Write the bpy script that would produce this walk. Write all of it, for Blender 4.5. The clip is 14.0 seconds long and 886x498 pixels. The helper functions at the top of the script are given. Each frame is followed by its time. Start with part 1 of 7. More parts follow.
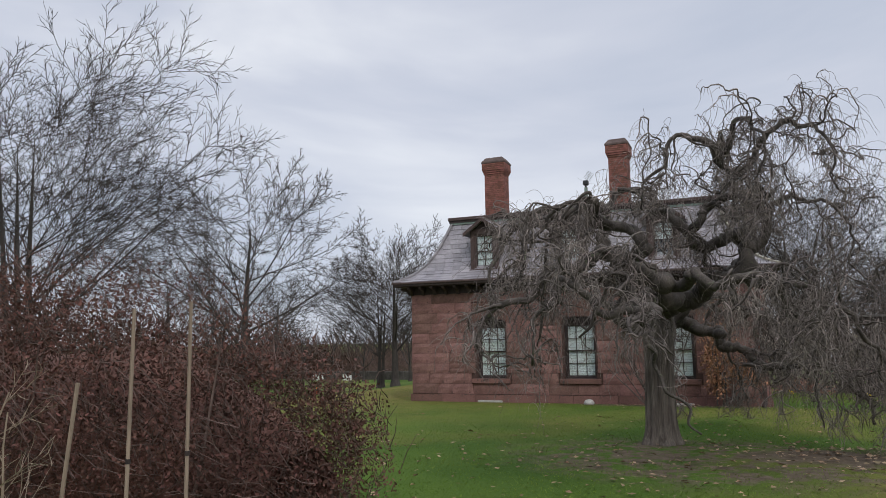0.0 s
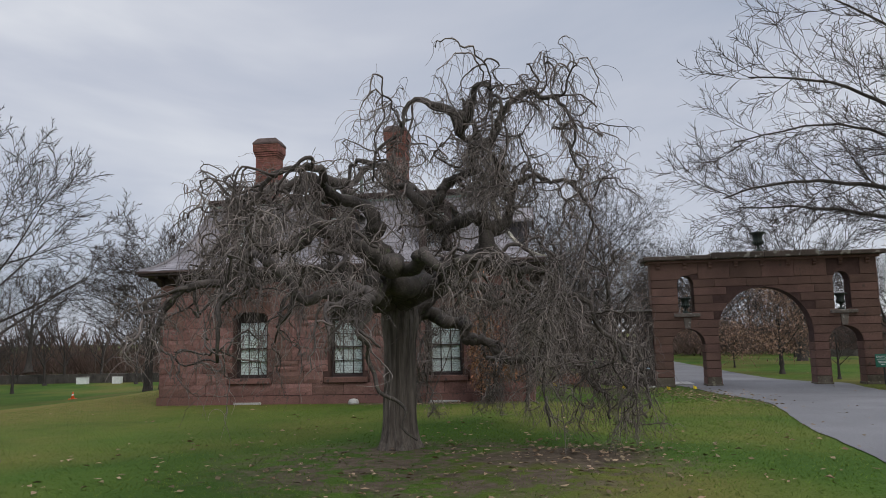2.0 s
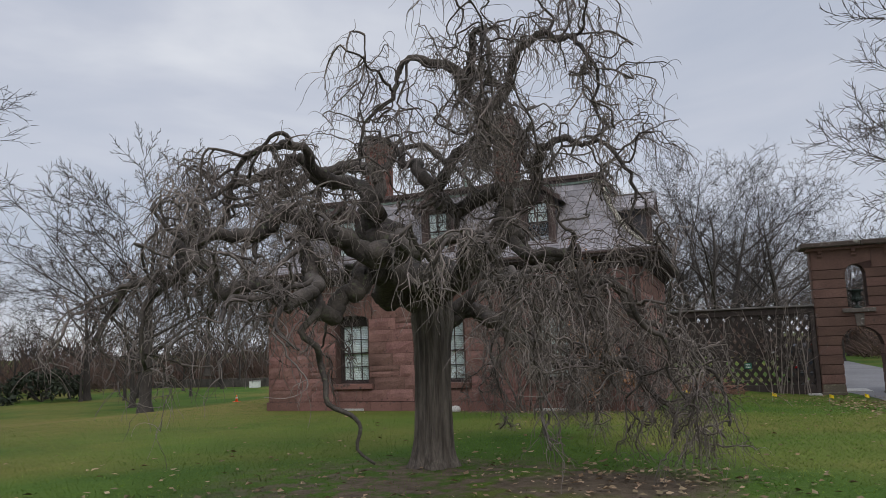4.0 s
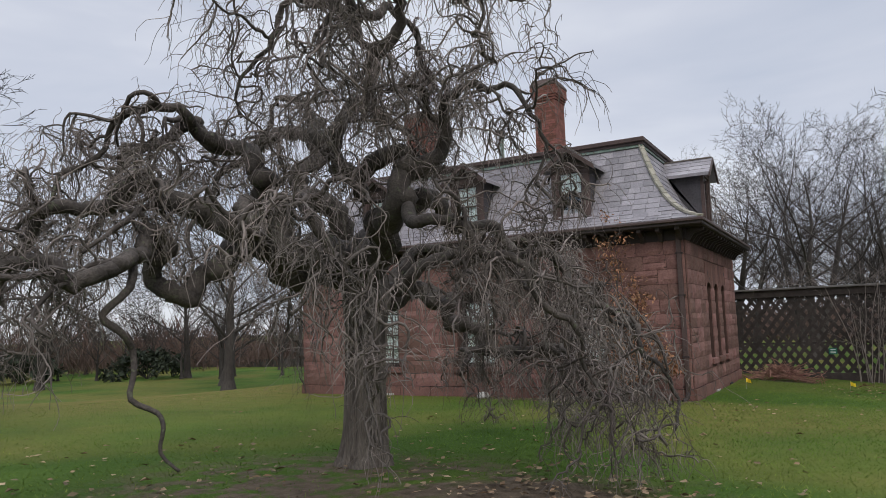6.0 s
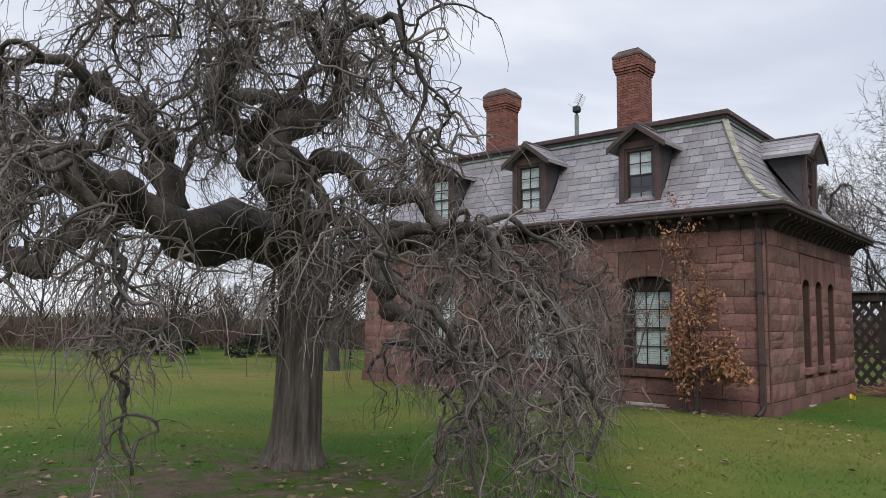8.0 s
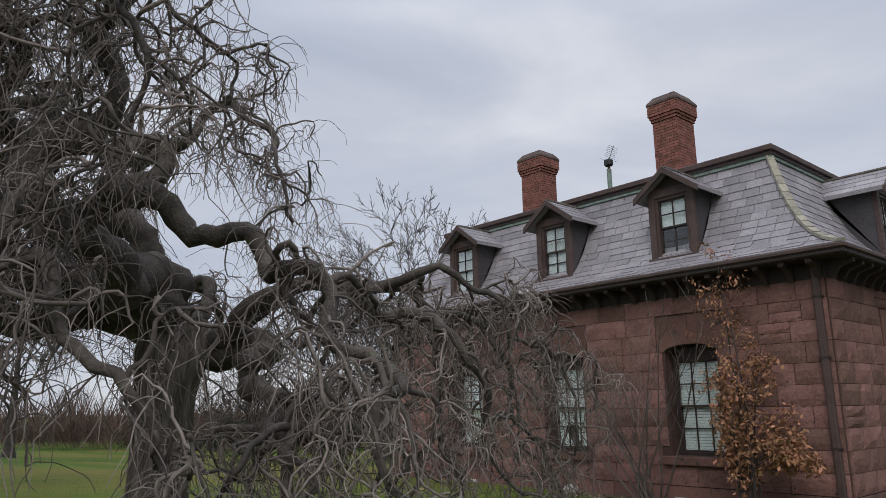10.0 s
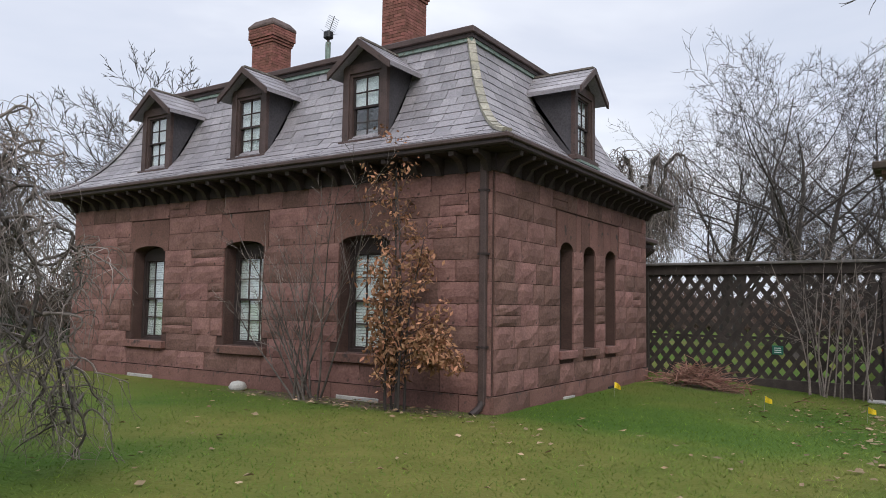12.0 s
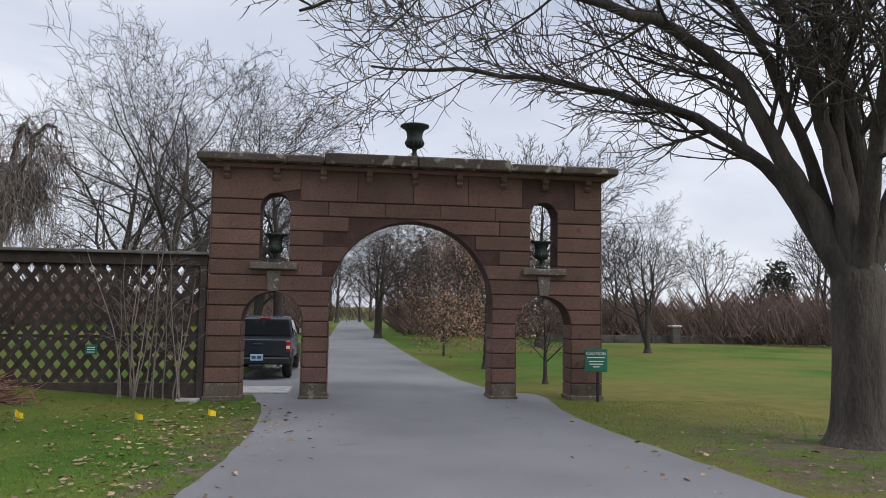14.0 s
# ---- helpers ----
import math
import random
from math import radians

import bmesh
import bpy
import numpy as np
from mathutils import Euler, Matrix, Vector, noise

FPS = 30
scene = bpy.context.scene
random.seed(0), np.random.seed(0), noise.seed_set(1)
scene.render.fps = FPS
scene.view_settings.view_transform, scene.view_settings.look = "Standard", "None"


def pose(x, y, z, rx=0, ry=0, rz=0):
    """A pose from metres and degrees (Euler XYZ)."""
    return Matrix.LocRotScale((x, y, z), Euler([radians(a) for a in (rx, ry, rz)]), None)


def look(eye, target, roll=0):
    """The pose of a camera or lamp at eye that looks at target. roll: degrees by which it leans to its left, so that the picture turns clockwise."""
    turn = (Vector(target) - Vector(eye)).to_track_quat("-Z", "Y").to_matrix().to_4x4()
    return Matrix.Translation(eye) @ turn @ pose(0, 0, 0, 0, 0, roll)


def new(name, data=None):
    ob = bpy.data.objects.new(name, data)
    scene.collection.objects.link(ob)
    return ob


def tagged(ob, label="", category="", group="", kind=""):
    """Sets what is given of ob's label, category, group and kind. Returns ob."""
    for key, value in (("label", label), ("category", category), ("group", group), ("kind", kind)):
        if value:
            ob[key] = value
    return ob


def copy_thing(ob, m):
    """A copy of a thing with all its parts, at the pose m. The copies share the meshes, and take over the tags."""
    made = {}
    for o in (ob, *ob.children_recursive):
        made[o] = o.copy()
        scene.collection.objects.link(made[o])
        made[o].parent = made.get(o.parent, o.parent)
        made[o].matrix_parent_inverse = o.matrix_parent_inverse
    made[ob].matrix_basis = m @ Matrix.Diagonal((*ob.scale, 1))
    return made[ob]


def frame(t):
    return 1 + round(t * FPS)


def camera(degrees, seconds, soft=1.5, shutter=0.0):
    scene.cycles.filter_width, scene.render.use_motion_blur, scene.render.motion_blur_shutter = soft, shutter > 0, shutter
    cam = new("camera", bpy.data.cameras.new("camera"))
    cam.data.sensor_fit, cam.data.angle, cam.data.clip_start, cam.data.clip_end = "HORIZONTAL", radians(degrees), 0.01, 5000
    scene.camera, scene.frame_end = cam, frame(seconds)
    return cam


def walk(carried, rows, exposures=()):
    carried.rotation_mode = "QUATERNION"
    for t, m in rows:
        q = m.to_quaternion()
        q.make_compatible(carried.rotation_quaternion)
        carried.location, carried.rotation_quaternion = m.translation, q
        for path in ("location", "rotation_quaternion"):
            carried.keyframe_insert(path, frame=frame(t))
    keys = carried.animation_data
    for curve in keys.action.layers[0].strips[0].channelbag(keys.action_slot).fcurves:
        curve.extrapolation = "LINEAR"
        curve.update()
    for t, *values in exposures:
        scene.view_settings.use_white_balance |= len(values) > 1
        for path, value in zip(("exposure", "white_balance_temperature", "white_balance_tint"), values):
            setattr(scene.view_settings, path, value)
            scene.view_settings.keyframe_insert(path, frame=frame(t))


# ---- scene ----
cam = camera(62.9, 14.0, soft=0.8)

PATH = [
    (0, (-0.451, -21.574, 1.898), (-1.207, -19.74, 2.15), -1.0),
    (0.5, (-0.433, -21.161, 1.875), (-0.898, -19.234, 2.147), -1.3),
    (1, (-0.274, -20.679, 1.831), (-0.546, -18.715, 2.093), -1.6),
    (1.5, (-0.032, -20.206, 1.822), (-0.242, -18.231, 2.06), -1.3),
    (2, (0.226, -19.729, 1.799), (-0.021, -17.758, 2.035), -1.4),
    (2.5, (0.592, -19.243, 1.791), (0.15, -17.309, 2.044), -2.2),
    (2.7, (0.726, -19.067, 1.777), (0.217, -17.15, 2.037), -1.9),
    (4.8, (2.32, -17.131, 1.668), (1.534, -15.308, 1.91), -2.1),
    (5, (2.465, -16.952, 1.66), (1.639, -15.145, 1.891), -1.8),
    (5.2, (2.639, -16.706, 1.677), (1.758, -14.924, 1.894), -1.4),
    (5.5, (2.849, -16.452, 1.656), (1.929, -14.69, 1.877), -1.7),
    (5.6, (2.923, -16.35, 1.636), (1.984, -14.598, 1.857), -1.9),
    (6, (3.156, -15.919, 1.678), (2.176, -14.189, 1.896), -1.9),
    (6.5, (3.475, -15.412, 1.682), (2.484, -13.685, 1.865), -1.0),
    (7, (3.836, -14.886, 1.659), (2.796, -13.183, 1.799), -0.5),
    (7.1, (3.897, -14.788, 1.677), (2.84, -13.096, 1.812), -0.3),
    (7.5, (4.052, -14.358, 1.66), (2.886, -12.739, 1.803), 0.7),
    (7.6, (4.101, -14.239, 1.675), (2.895, -12.65, 1.824), 0.4),
    (7.7, (4.122, -14.125, 1.669), (2.878, -12.566, 1.822), 0.8),
    (10, (4.244, -11.363, 1.558), (2.786, -10.063, 1.989), -0.9),
    (10.2, (4.315, -11.17, 1.51), (2.909, -9.816, 1.948), -1.4),
    (10.5, (4.48, -10.719, 1.517), (3.151, -9.272, 1.893), -0.7),
    (11, (4.685, -10.059, 1.491), (3.453, -8.513, 1.796), 0.2),
    (11.5, (4.897, -9.392, 1.457), (3.685, -7.818, 1.689), 0.5),
    (12, (5.036, -8.788, 1.477), (3.938, -7.124, 1.634), 0.9),
    (12.5, (5.33, -8.03, 1.45), (4.787, -6.112, 1.62), -0.1),
    (13, (6.047, -7.586, 1.506), (5.977, -5.595, 1.675), 0.0),
    (13.5, (6.648, -7.058, 1.544), (6.745, -5.068, 1.717), 0.1),
    (14, (7.189, -6.422, 1.542), (7.456, -4.447, 1.704), 0.9),
]
# the clip's camera darkens and brightens a little on the way
EXPOSURES = [(0.0, -0.1), (1.0, -0.28), (2.5, -0.3), (5.0, -0.2), (6.0, -0.1), (7.5, 0.1), (9.9, -0.25), (10.7, -0.28), (11.4, 0.0), (12.0, 0.2), (12.5, 0.25), (13.0, 0.08), (14.0, 0.08)]
walk(cam, [(t, look(e, a, r)) for t, e, a, r in PATH], EXPOSURES)


# ---- world and light ----
world = bpy.data.worlds.new("world")
scene.world = world
world.use_nodes = True
wt = world.node_tree
wt.nodes.clear()
w_out = wt.nodes.new("ShaderNodeOutputWorld")
w_bg = wt.nodes.new("ShaderNodeBackground")
w_sky = wt.nodes.new("ShaderNodeTexSky")
w_sky.sky_type = "NISHITA"
w_sky.sun_disc = False
w_sky.sun_elevation = radians(38)
w_sky.sun_rotation = radians(140)
w_skybg = wt.nodes.new("ShaderNodeBackground")
w_skybg.inputs[1].default_value = 0.012
w_add = wt.nodes.new("ShaderNodeAddShader")
w_co = wt.nodes.new("ShaderNodeTexCoord")
w_map = wt.nodes.new("ShaderNodeMapping")
w_map.inputs["Scale"].default_value = (1.0, 1.0, 3.2)
w_map.inputs["Location"].default_value = (0.3, 0.9, 0.2)
w_n = wt.nodes.new("ShaderNodeTexNoise")
w_n.inputs["Scale"].default_value = 1.9
w_n.inputs["Detail"].default_value = 5
w_n.inputs["Roughness"].default_value = 0.5
w_n.inputs["Distortion"].default_value = 0.35
w_r = wt.nodes.new("ShaderNodeValToRGB")
w_r.color_ramp.elements[0].position, w_r.color_ramp.elements[0].color = 0.3, (0.455, 0.505, 0.615, 1)
w_r.color_ramp.elements[1].position, w_r.color_ramp.elements[1].color = 0.74, (0.80, 0.82, 0.87, 1)
w_e = w_r.color_ramp.elements.new(0.52)
w_e.color = (0.59, 0.62, 0.71, 1)
for a, b in ((w_co.outputs["Generated"], w_map.inputs[0]), (w_map.outputs[0], w_n.inputs["Vector"]), (w_n.outputs[0], w_r.inputs[0]),
             (w_r.outputs[0], w_bg.inputs[0]), (w_sky.outputs[0], w_skybg.inputs[0]), (w_bg.outputs[0], w_add.inputs[0]),
             (w_skybg.outputs[0], w_add.inputs[1]), (w_add.outputs[0], w_out.inputs[0])):
    wt.links.new(a, b)
w_sep = wt.nodes.new("ShaderNodeSeparateXYZ")
w_up = wt.nodes.new("ShaderNodeMapRange")
w_up.interpolation_type = "SMOOTHSTEP"
w_up.inputs["From Min"].default_value, w_up.inputs["From Max"].default_value = 0.42, 1.0
w_up.inputs["To Min"].default_value, w_up.inputs["To Max"].default_value = 1.06, 2.7
wt.links.new(w_co.outputs["Generated"], w_sep.inputs[0])
wt.links.new(w_sep.outputs["Z"], w_up.inputs[0])
wt.links.new(w_up.outputs[0], w_bg.inputs[1])

sun = new("sun", bpy.data.lights.new("sun", "SUN"))
sun.data.energy, sun.data.angle, sun.data.color = 1.5, radians(30), (1.0, 0.96, 0.9)
sun.matrix_world = look((6, -7, 9), (0, 0, 0))


# ---- materials ----
def mat(name, c1, c2, scale=5.0, fine=45.0, rough=0.8, bump=0.25, depth=0.01, rand=0.0, metal=0.0, c3=None, amount=0.5,
        stretch=(1, 1, 1), space="Object", spec=0.3, island=0.0):
    """Two-scale noise paint: c1 to c2 over the large noise, c3 as specks, fine bump; rand varies it from piece to piece."""
    m = bpy.data.materials.new(name)
    m.use_nodes = True
    nt = m.node_tree
    p = nt.nodes["Principled BSDF"]
    co = nt.nodes.new("ShaderNodeTexCoord")
    mp = nt.nodes.new("ShaderNodeMapping")
    mp.inputs["Scale"].default_value = stretch
    nt.links.new(co.outputs[space], mp.inputs[0])
    n1 = nt.nodes.new("ShaderNodeTexNoise")
    n1.inputs["Scale"].default_value, n1.inputs["Detail"].default_value = scale, 4
    n2 = nt.nodes.new("ShaderNodeTexNoise")
    n2.inputs["Scale"].default_value, n2.inputs["Detail"].default_value = fine, 3
    info = nt.nodes.new("ShaderNodeObjectInfo")
    for n in (n1, n2):
        if rand:
            n.noise_dimensions = "4D"
            ml = nt.nodes.new("ShaderNodeMath")
            ml.operation, ml.inputs[1].default_value = "MULTIPLY", 37.0
            nt.links.new(info.outputs["Random"], ml.inputs[0])
            nt.links.new(ml.outputs[0], n.inputs["W"])
        nt.links.new(mp.outputs[0], n.inputs["Vector"])
    rp = nt.nodes.new("ShaderNodeValToRGB")
    rp.color_ramp.elements[0].position, rp.color_ramp.elements[0].color = 0.32, (*c1, 1)
    rp.color_ramp.elements[1].position, rp.color_ramp.elements[1].color = 0.68, (*c2, 1)
    nt.links.new(n1.outputs[0], rp.inputs[0])
    col = rp.outputs[0]
    fr = nt.nodes.new("ShaderNodeMapRange")
    fr.inputs["From Min"].default_value, fr.inputs["From Max"].default_value = 0.3, 0.7
    fr.inputs["To Min"].default_value, fr.inputs["To Max"].default_value = 0.78, 1.22
    nt.links.new(n2.outputs[0], fr.inputs[0])
    hs = nt.nodes.new("ShaderNodeHueSaturation")
    nt.links.new(col, hs.inputs["Color"])
    val = fr.outputs[0]
    source, much = (info.outputs["Random"], rand) if rand else (None, 0)
    if island:
        geo = nt.nodes.new("ShaderNodeNewGeometry")
        source, much = geo.outputs["Random Per Island"], island
    if source is not None:
        rr = nt.nodes.new("ShaderNodeMapRange")
        rr.inputs["To Min"].default_value, rr.inputs["To Max"].default_value = 1 - much, 1 + much
        nt.links.new(source, rr.inputs[0])
        mu = nt.nodes.new("ShaderNodeMath")
        mu.operation = "MULTIPLY"
        nt.links.new(rr.outputs[0], mu.inputs[0])
        nt.links.new(val, mu.inputs[1])
        val = mu.outputs[0]
        hu = nt.nodes.new("ShaderNodeMapRange")
        hu.inputs["To Min"].default_value, hu.inputs["To Max"].default_value = 0.5 + 0.03 * much, 0.5 - 0.03 * much
        nt.links.new(source, hu.inputs[0])
        nt.links.new(hu.outputs[0], hs.inputs["Hue"])
    nt.links.new(val, hs.inputs["Value"])
    col = hs.outputs[0]
    if c3 is not None:
        n3 = nt.nodes.new("ShaderNodeTexNoise")
        n3.inputs["Scale"].default_value, n3.inputs["Detail"].default_value = scale * 3.3, 5
        nt.links.new(mp.outputs[0], n3.inputs["Vector"])
        sp = nt.nodes.new("ShaderNodeMapRange")
        sp.inputs["From Min"].default_value, sp.inputs["From Max"].default_value = 1 - amount, 1.08 - amount
        nt.links.new(n3.outputs[0], sp.inputs[0])
        mx = nt.nodes.new("ShaderNodeMixRGB")
        mx.inputs[2].default_value = (*c3, 1)
        nt.links.new(sp.outputs[0], mx.inputs[0])
        nt.links.new(col, mx.inputs[1])
        col = mx.outputs[0]
    nt.links.new(col, p.inputs["Base Color"])
    p.inputs["Roughness"].default_value, p.inputs["Metallic"].default_value = rough, metal
    p.inputs["Specular IOR Level"].default_value = spec
    if bump:
        bp = nt.nodes.new("ShaderNodeBump")
        bp.inputs["Strength"].default_value, bp.inputs["Distance"].default_value = bump, depth
        nt.links.new(n2.outputs[0], bp.inputs["Height"])
        nt.links.new(bp.outputs[0], p.inputs["Normal"])
    return m


def plain(name, c, rough=0.5, metal=0.0, alpha=1.0):
    m = bpy.data.materials.new(name)
    m.use_nodes = True
    p = m.node_tree.nodes["Principled BSDF"]
    p.inputs["Base Color"].default_value = (*c, 1)
    p.inputs["Roughness"].default_value, p.inputs["Metallic"].default_value = rough, metal
    return m


STONE = mat("brownstone", (0.142, 0.075, 0.064), (0.236, 0.13, 0.11), 2.2, 28, 0.9, 0.5, 0.02, rand=0.26, c3=(0.10, 0.062, 0.054), amount=0.36)
STONE_SMOOTH = mat("dressed brownstone", (0.125, 0.066, 0.055), (0.185, 0.097, 0.079), 1.5, 40, 0.9, 0.3, 0.01, rand=0.14, c3=(0.06, 0.045, 0.042), amount=0.4)
GATE_STONE = mat("gate brownstone", (0.112, 0.066, 0.053), (0.165, 0.098, 0.076), 1.3, 32, 0.92, 0.45, 0.015, rand=0.16, c3=(0.085, 0.06, 0.05), amount=0.36)
GATE_CAP = mat("lichened capstone", (0.07, 0.055, 0.045), (0.11, 0.085, 0.07), 1.6, 30, 0.95, 0.5, 0.02, rand=0.1, c3=(0.27, 0.26, 0.22), amount=0.45)
MOSSY = mat("mossy gate stone", (0.075, 0.062, 0.047), (0.135, 0.115, 0.085), 2.5, 30, 0.95, 0.5, 0.02, rand=0.2, c3=(0.2, 0.185, 0.13), amount=0.4)
LEDGE = mat("weathered ledge stone", (0.10, 0.086, 0.073), (0.165, 0.14, 0.12), 3, 30, 0.95, 0.4, 0.01, c3=(0.3, 0.29, 0.26), amount=0.42)
MORTAR = mat("mortar", (0.062, 0.036, 0.03), (0.085, 0.05, 0.042), 3, 50, 0.95, 0.3)
SLATE = mat("slate", (0.185, 0.172, 0.185), (0.275, 0.255, 0.265), 1.2, 30, 0.55, 0.25, 0.006, rand=0.2, spec=0.5)
SLATE_J = mat("slate field", (0.185, 0.172, 0.185), (0.275, 0.255, 0.265), 1.2, 30, 0.55, 0.25, 0.006, island=0.2, spec=0.5)
TRIM = mat("dark brown paint", (0.030, 0.022, 0.021), (0.048, 0.034, 0.032), 2, 40, 0.65, 0.15)
TRIM_RED = mat("brown window paint", (0.062, 0.042, 0.038), (0.09, 0.060, 0.054), 4, 60, 0.6, 0.15, c3=(0.05, 0.035, 0.03), amount=0.4)
CHEEK = mat("dormer cheek paint", (0.05, 0.046, 0.05), (0.075, 0.07, 0.076), 2, 30, 0.7, 0.15)
BRICK = mat("chimney brick", (0.165, 0.068, 0.052), (0.25, 0.11, 0.085), 6, 40, 0.9, 0.3, 0.004, rand=0.25, c3=(0.12, 0.06, 0.05), amount=0.38)
BRICK_J = mat("chimney brickwork", (0.165, 0.068, 0.052), (0.25, 0.11, 0.085), 6, 40, 0.9, 0.3, 0.004, island=0.25, c3=(0.12, 0.06, 0.05), amount=0.38)
COPPER = mat("verdigris copper", (0.14, 0.19, 0.165), (0.24, 0.31, 0.265), 6, 40, 0.7, 0.2, c3=(0.14, 0.13, 0.1), amount=0.42)
LEAD = mat("lichened lead", (0.23, 0.212, 0.18), (0.36, 0.335, 0.26), 9, 30, 0.8, 0.3, rand=0.2)
CAP = mat("sooty chimney cap", (0.07, 0.05, 0.045), (0.13, 0.095, 0.085), 4, 30, 0.95, 0.4, 0.015)
CONCRETE = mat("concrete", (0.3, 0.29, 0.27), (0.42, 0.41, 0.38), 4, 50, 0.9, 0.2)
ASPHALT = mat("asphalt", (0.135, 0.133, 0.138), (0.19, 0.187, 0.192), 0.35, 120, 0.85, 0.4, 0.006, c3=(0.115, 0.118, 0.125), amount=0.33)
# colour of the slatted blinds, and of the sheet that imitates reflected sky
BLIND_AND_SKY = mat("window blind", (0.74, 0.79, 0.78), (0.84, 0.87, 0.86), 3, 50, 0.7, 0.1)
LATTICE = mat("weathered lattice", (0.034, 0.027, 0.024), (0.062, 0.049, 0.043), 6, 60, 0.85, 0.3, rand=0.2)
BARK = mat("grey-brown bark", (0.075, 0.062, 0.052), (0.185, 0.158, 0.134), 16, 60, 0.95, 0.9, 0.04, stretch=(1, 1, 0.09))
BARK_DARK = mat("dark limb bark", (0.042, 0.036, 0.032), (0.098, 0.083, 0.072), 5, 45, 0.95, 0.6, 0.02, c3=(0.095, 0.10, 0.065), amount=0.4)
BOUGH = mat("bough bark", (0.05, 0.042, 0.037), (0.11, 0.093, 0.081), 4, 35, 0.92, 0.3, 0.01)
TWIG = mat("twig bark", (0.085, 0.07, 0.063), (0.22, 0.188, 0.166), 1.2, 30, 0.9, 0, island=0.45)
TREE_BARK = mat("background tree bark", (0.039, 0.033, 0.030), (0.073, 0.063, 0.056), 1.2, 20, 0.95, 0.4, 0.03, stretch=(1, 1, 0.3))
MAPLE_BARK = mat("maple bark", (0.045, 0.038, 0.033), (0.1, 0.085, 0.073), 3, 30, 0.95, 0.8, 0.04, stretch=(1, 1, 0.25))


def glass_mat():
    m = bpy.data.materials.new("window glass")
    m.use_nodes = True
    nt = m.node_tree
    nt.nodes.clear()
    out = nt.nodes.new("ShaderNodeOutputMaterial")
    mx = nt.nodes.new("ShaderNodeMixShader")
    tr = nt.nodes.new("ShaderNodeBsdfTransparent")
    tr.inputs[0].default_value = (0.92, 0.95, 0.95, 1)
    gl = nt.nodes.new("ShaderNodeBsdfGlossy")
    gl.inputs["Roughness"].default_value = 0.02
    fr = nt.nodes.new("ShaderNodeLayerWeight")
    fr.inputs["Blend"].default_value = 0.5
    fm = nt.nodes.new("ShaderNodeMapRange")
    fm.inputs["From Min"].default_value, fm.inputs["From Max"].default_value = 0.2, 1.0
    fm.inputs["To Min"].default_value, fm.inputs["To Max"].default_value = 0.06, 0.6
    nt.links.new(fr.outputs["Facing"], fm.inputs[0])
    nt.links.new(fm.outputs[0], mx.inputs[0])
    nt.links.new(tr.outputs[0], mx.inputs[1])
    nt.links.new(gl.outputs[0], mx.inputs[2])
    nt.links.new(mx.outputs[0], out.inputs[0])
    return m


GLASS = glass_mat()
# near-black, so that a sheet behind a window passes for an unlit room
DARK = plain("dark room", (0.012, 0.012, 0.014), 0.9)


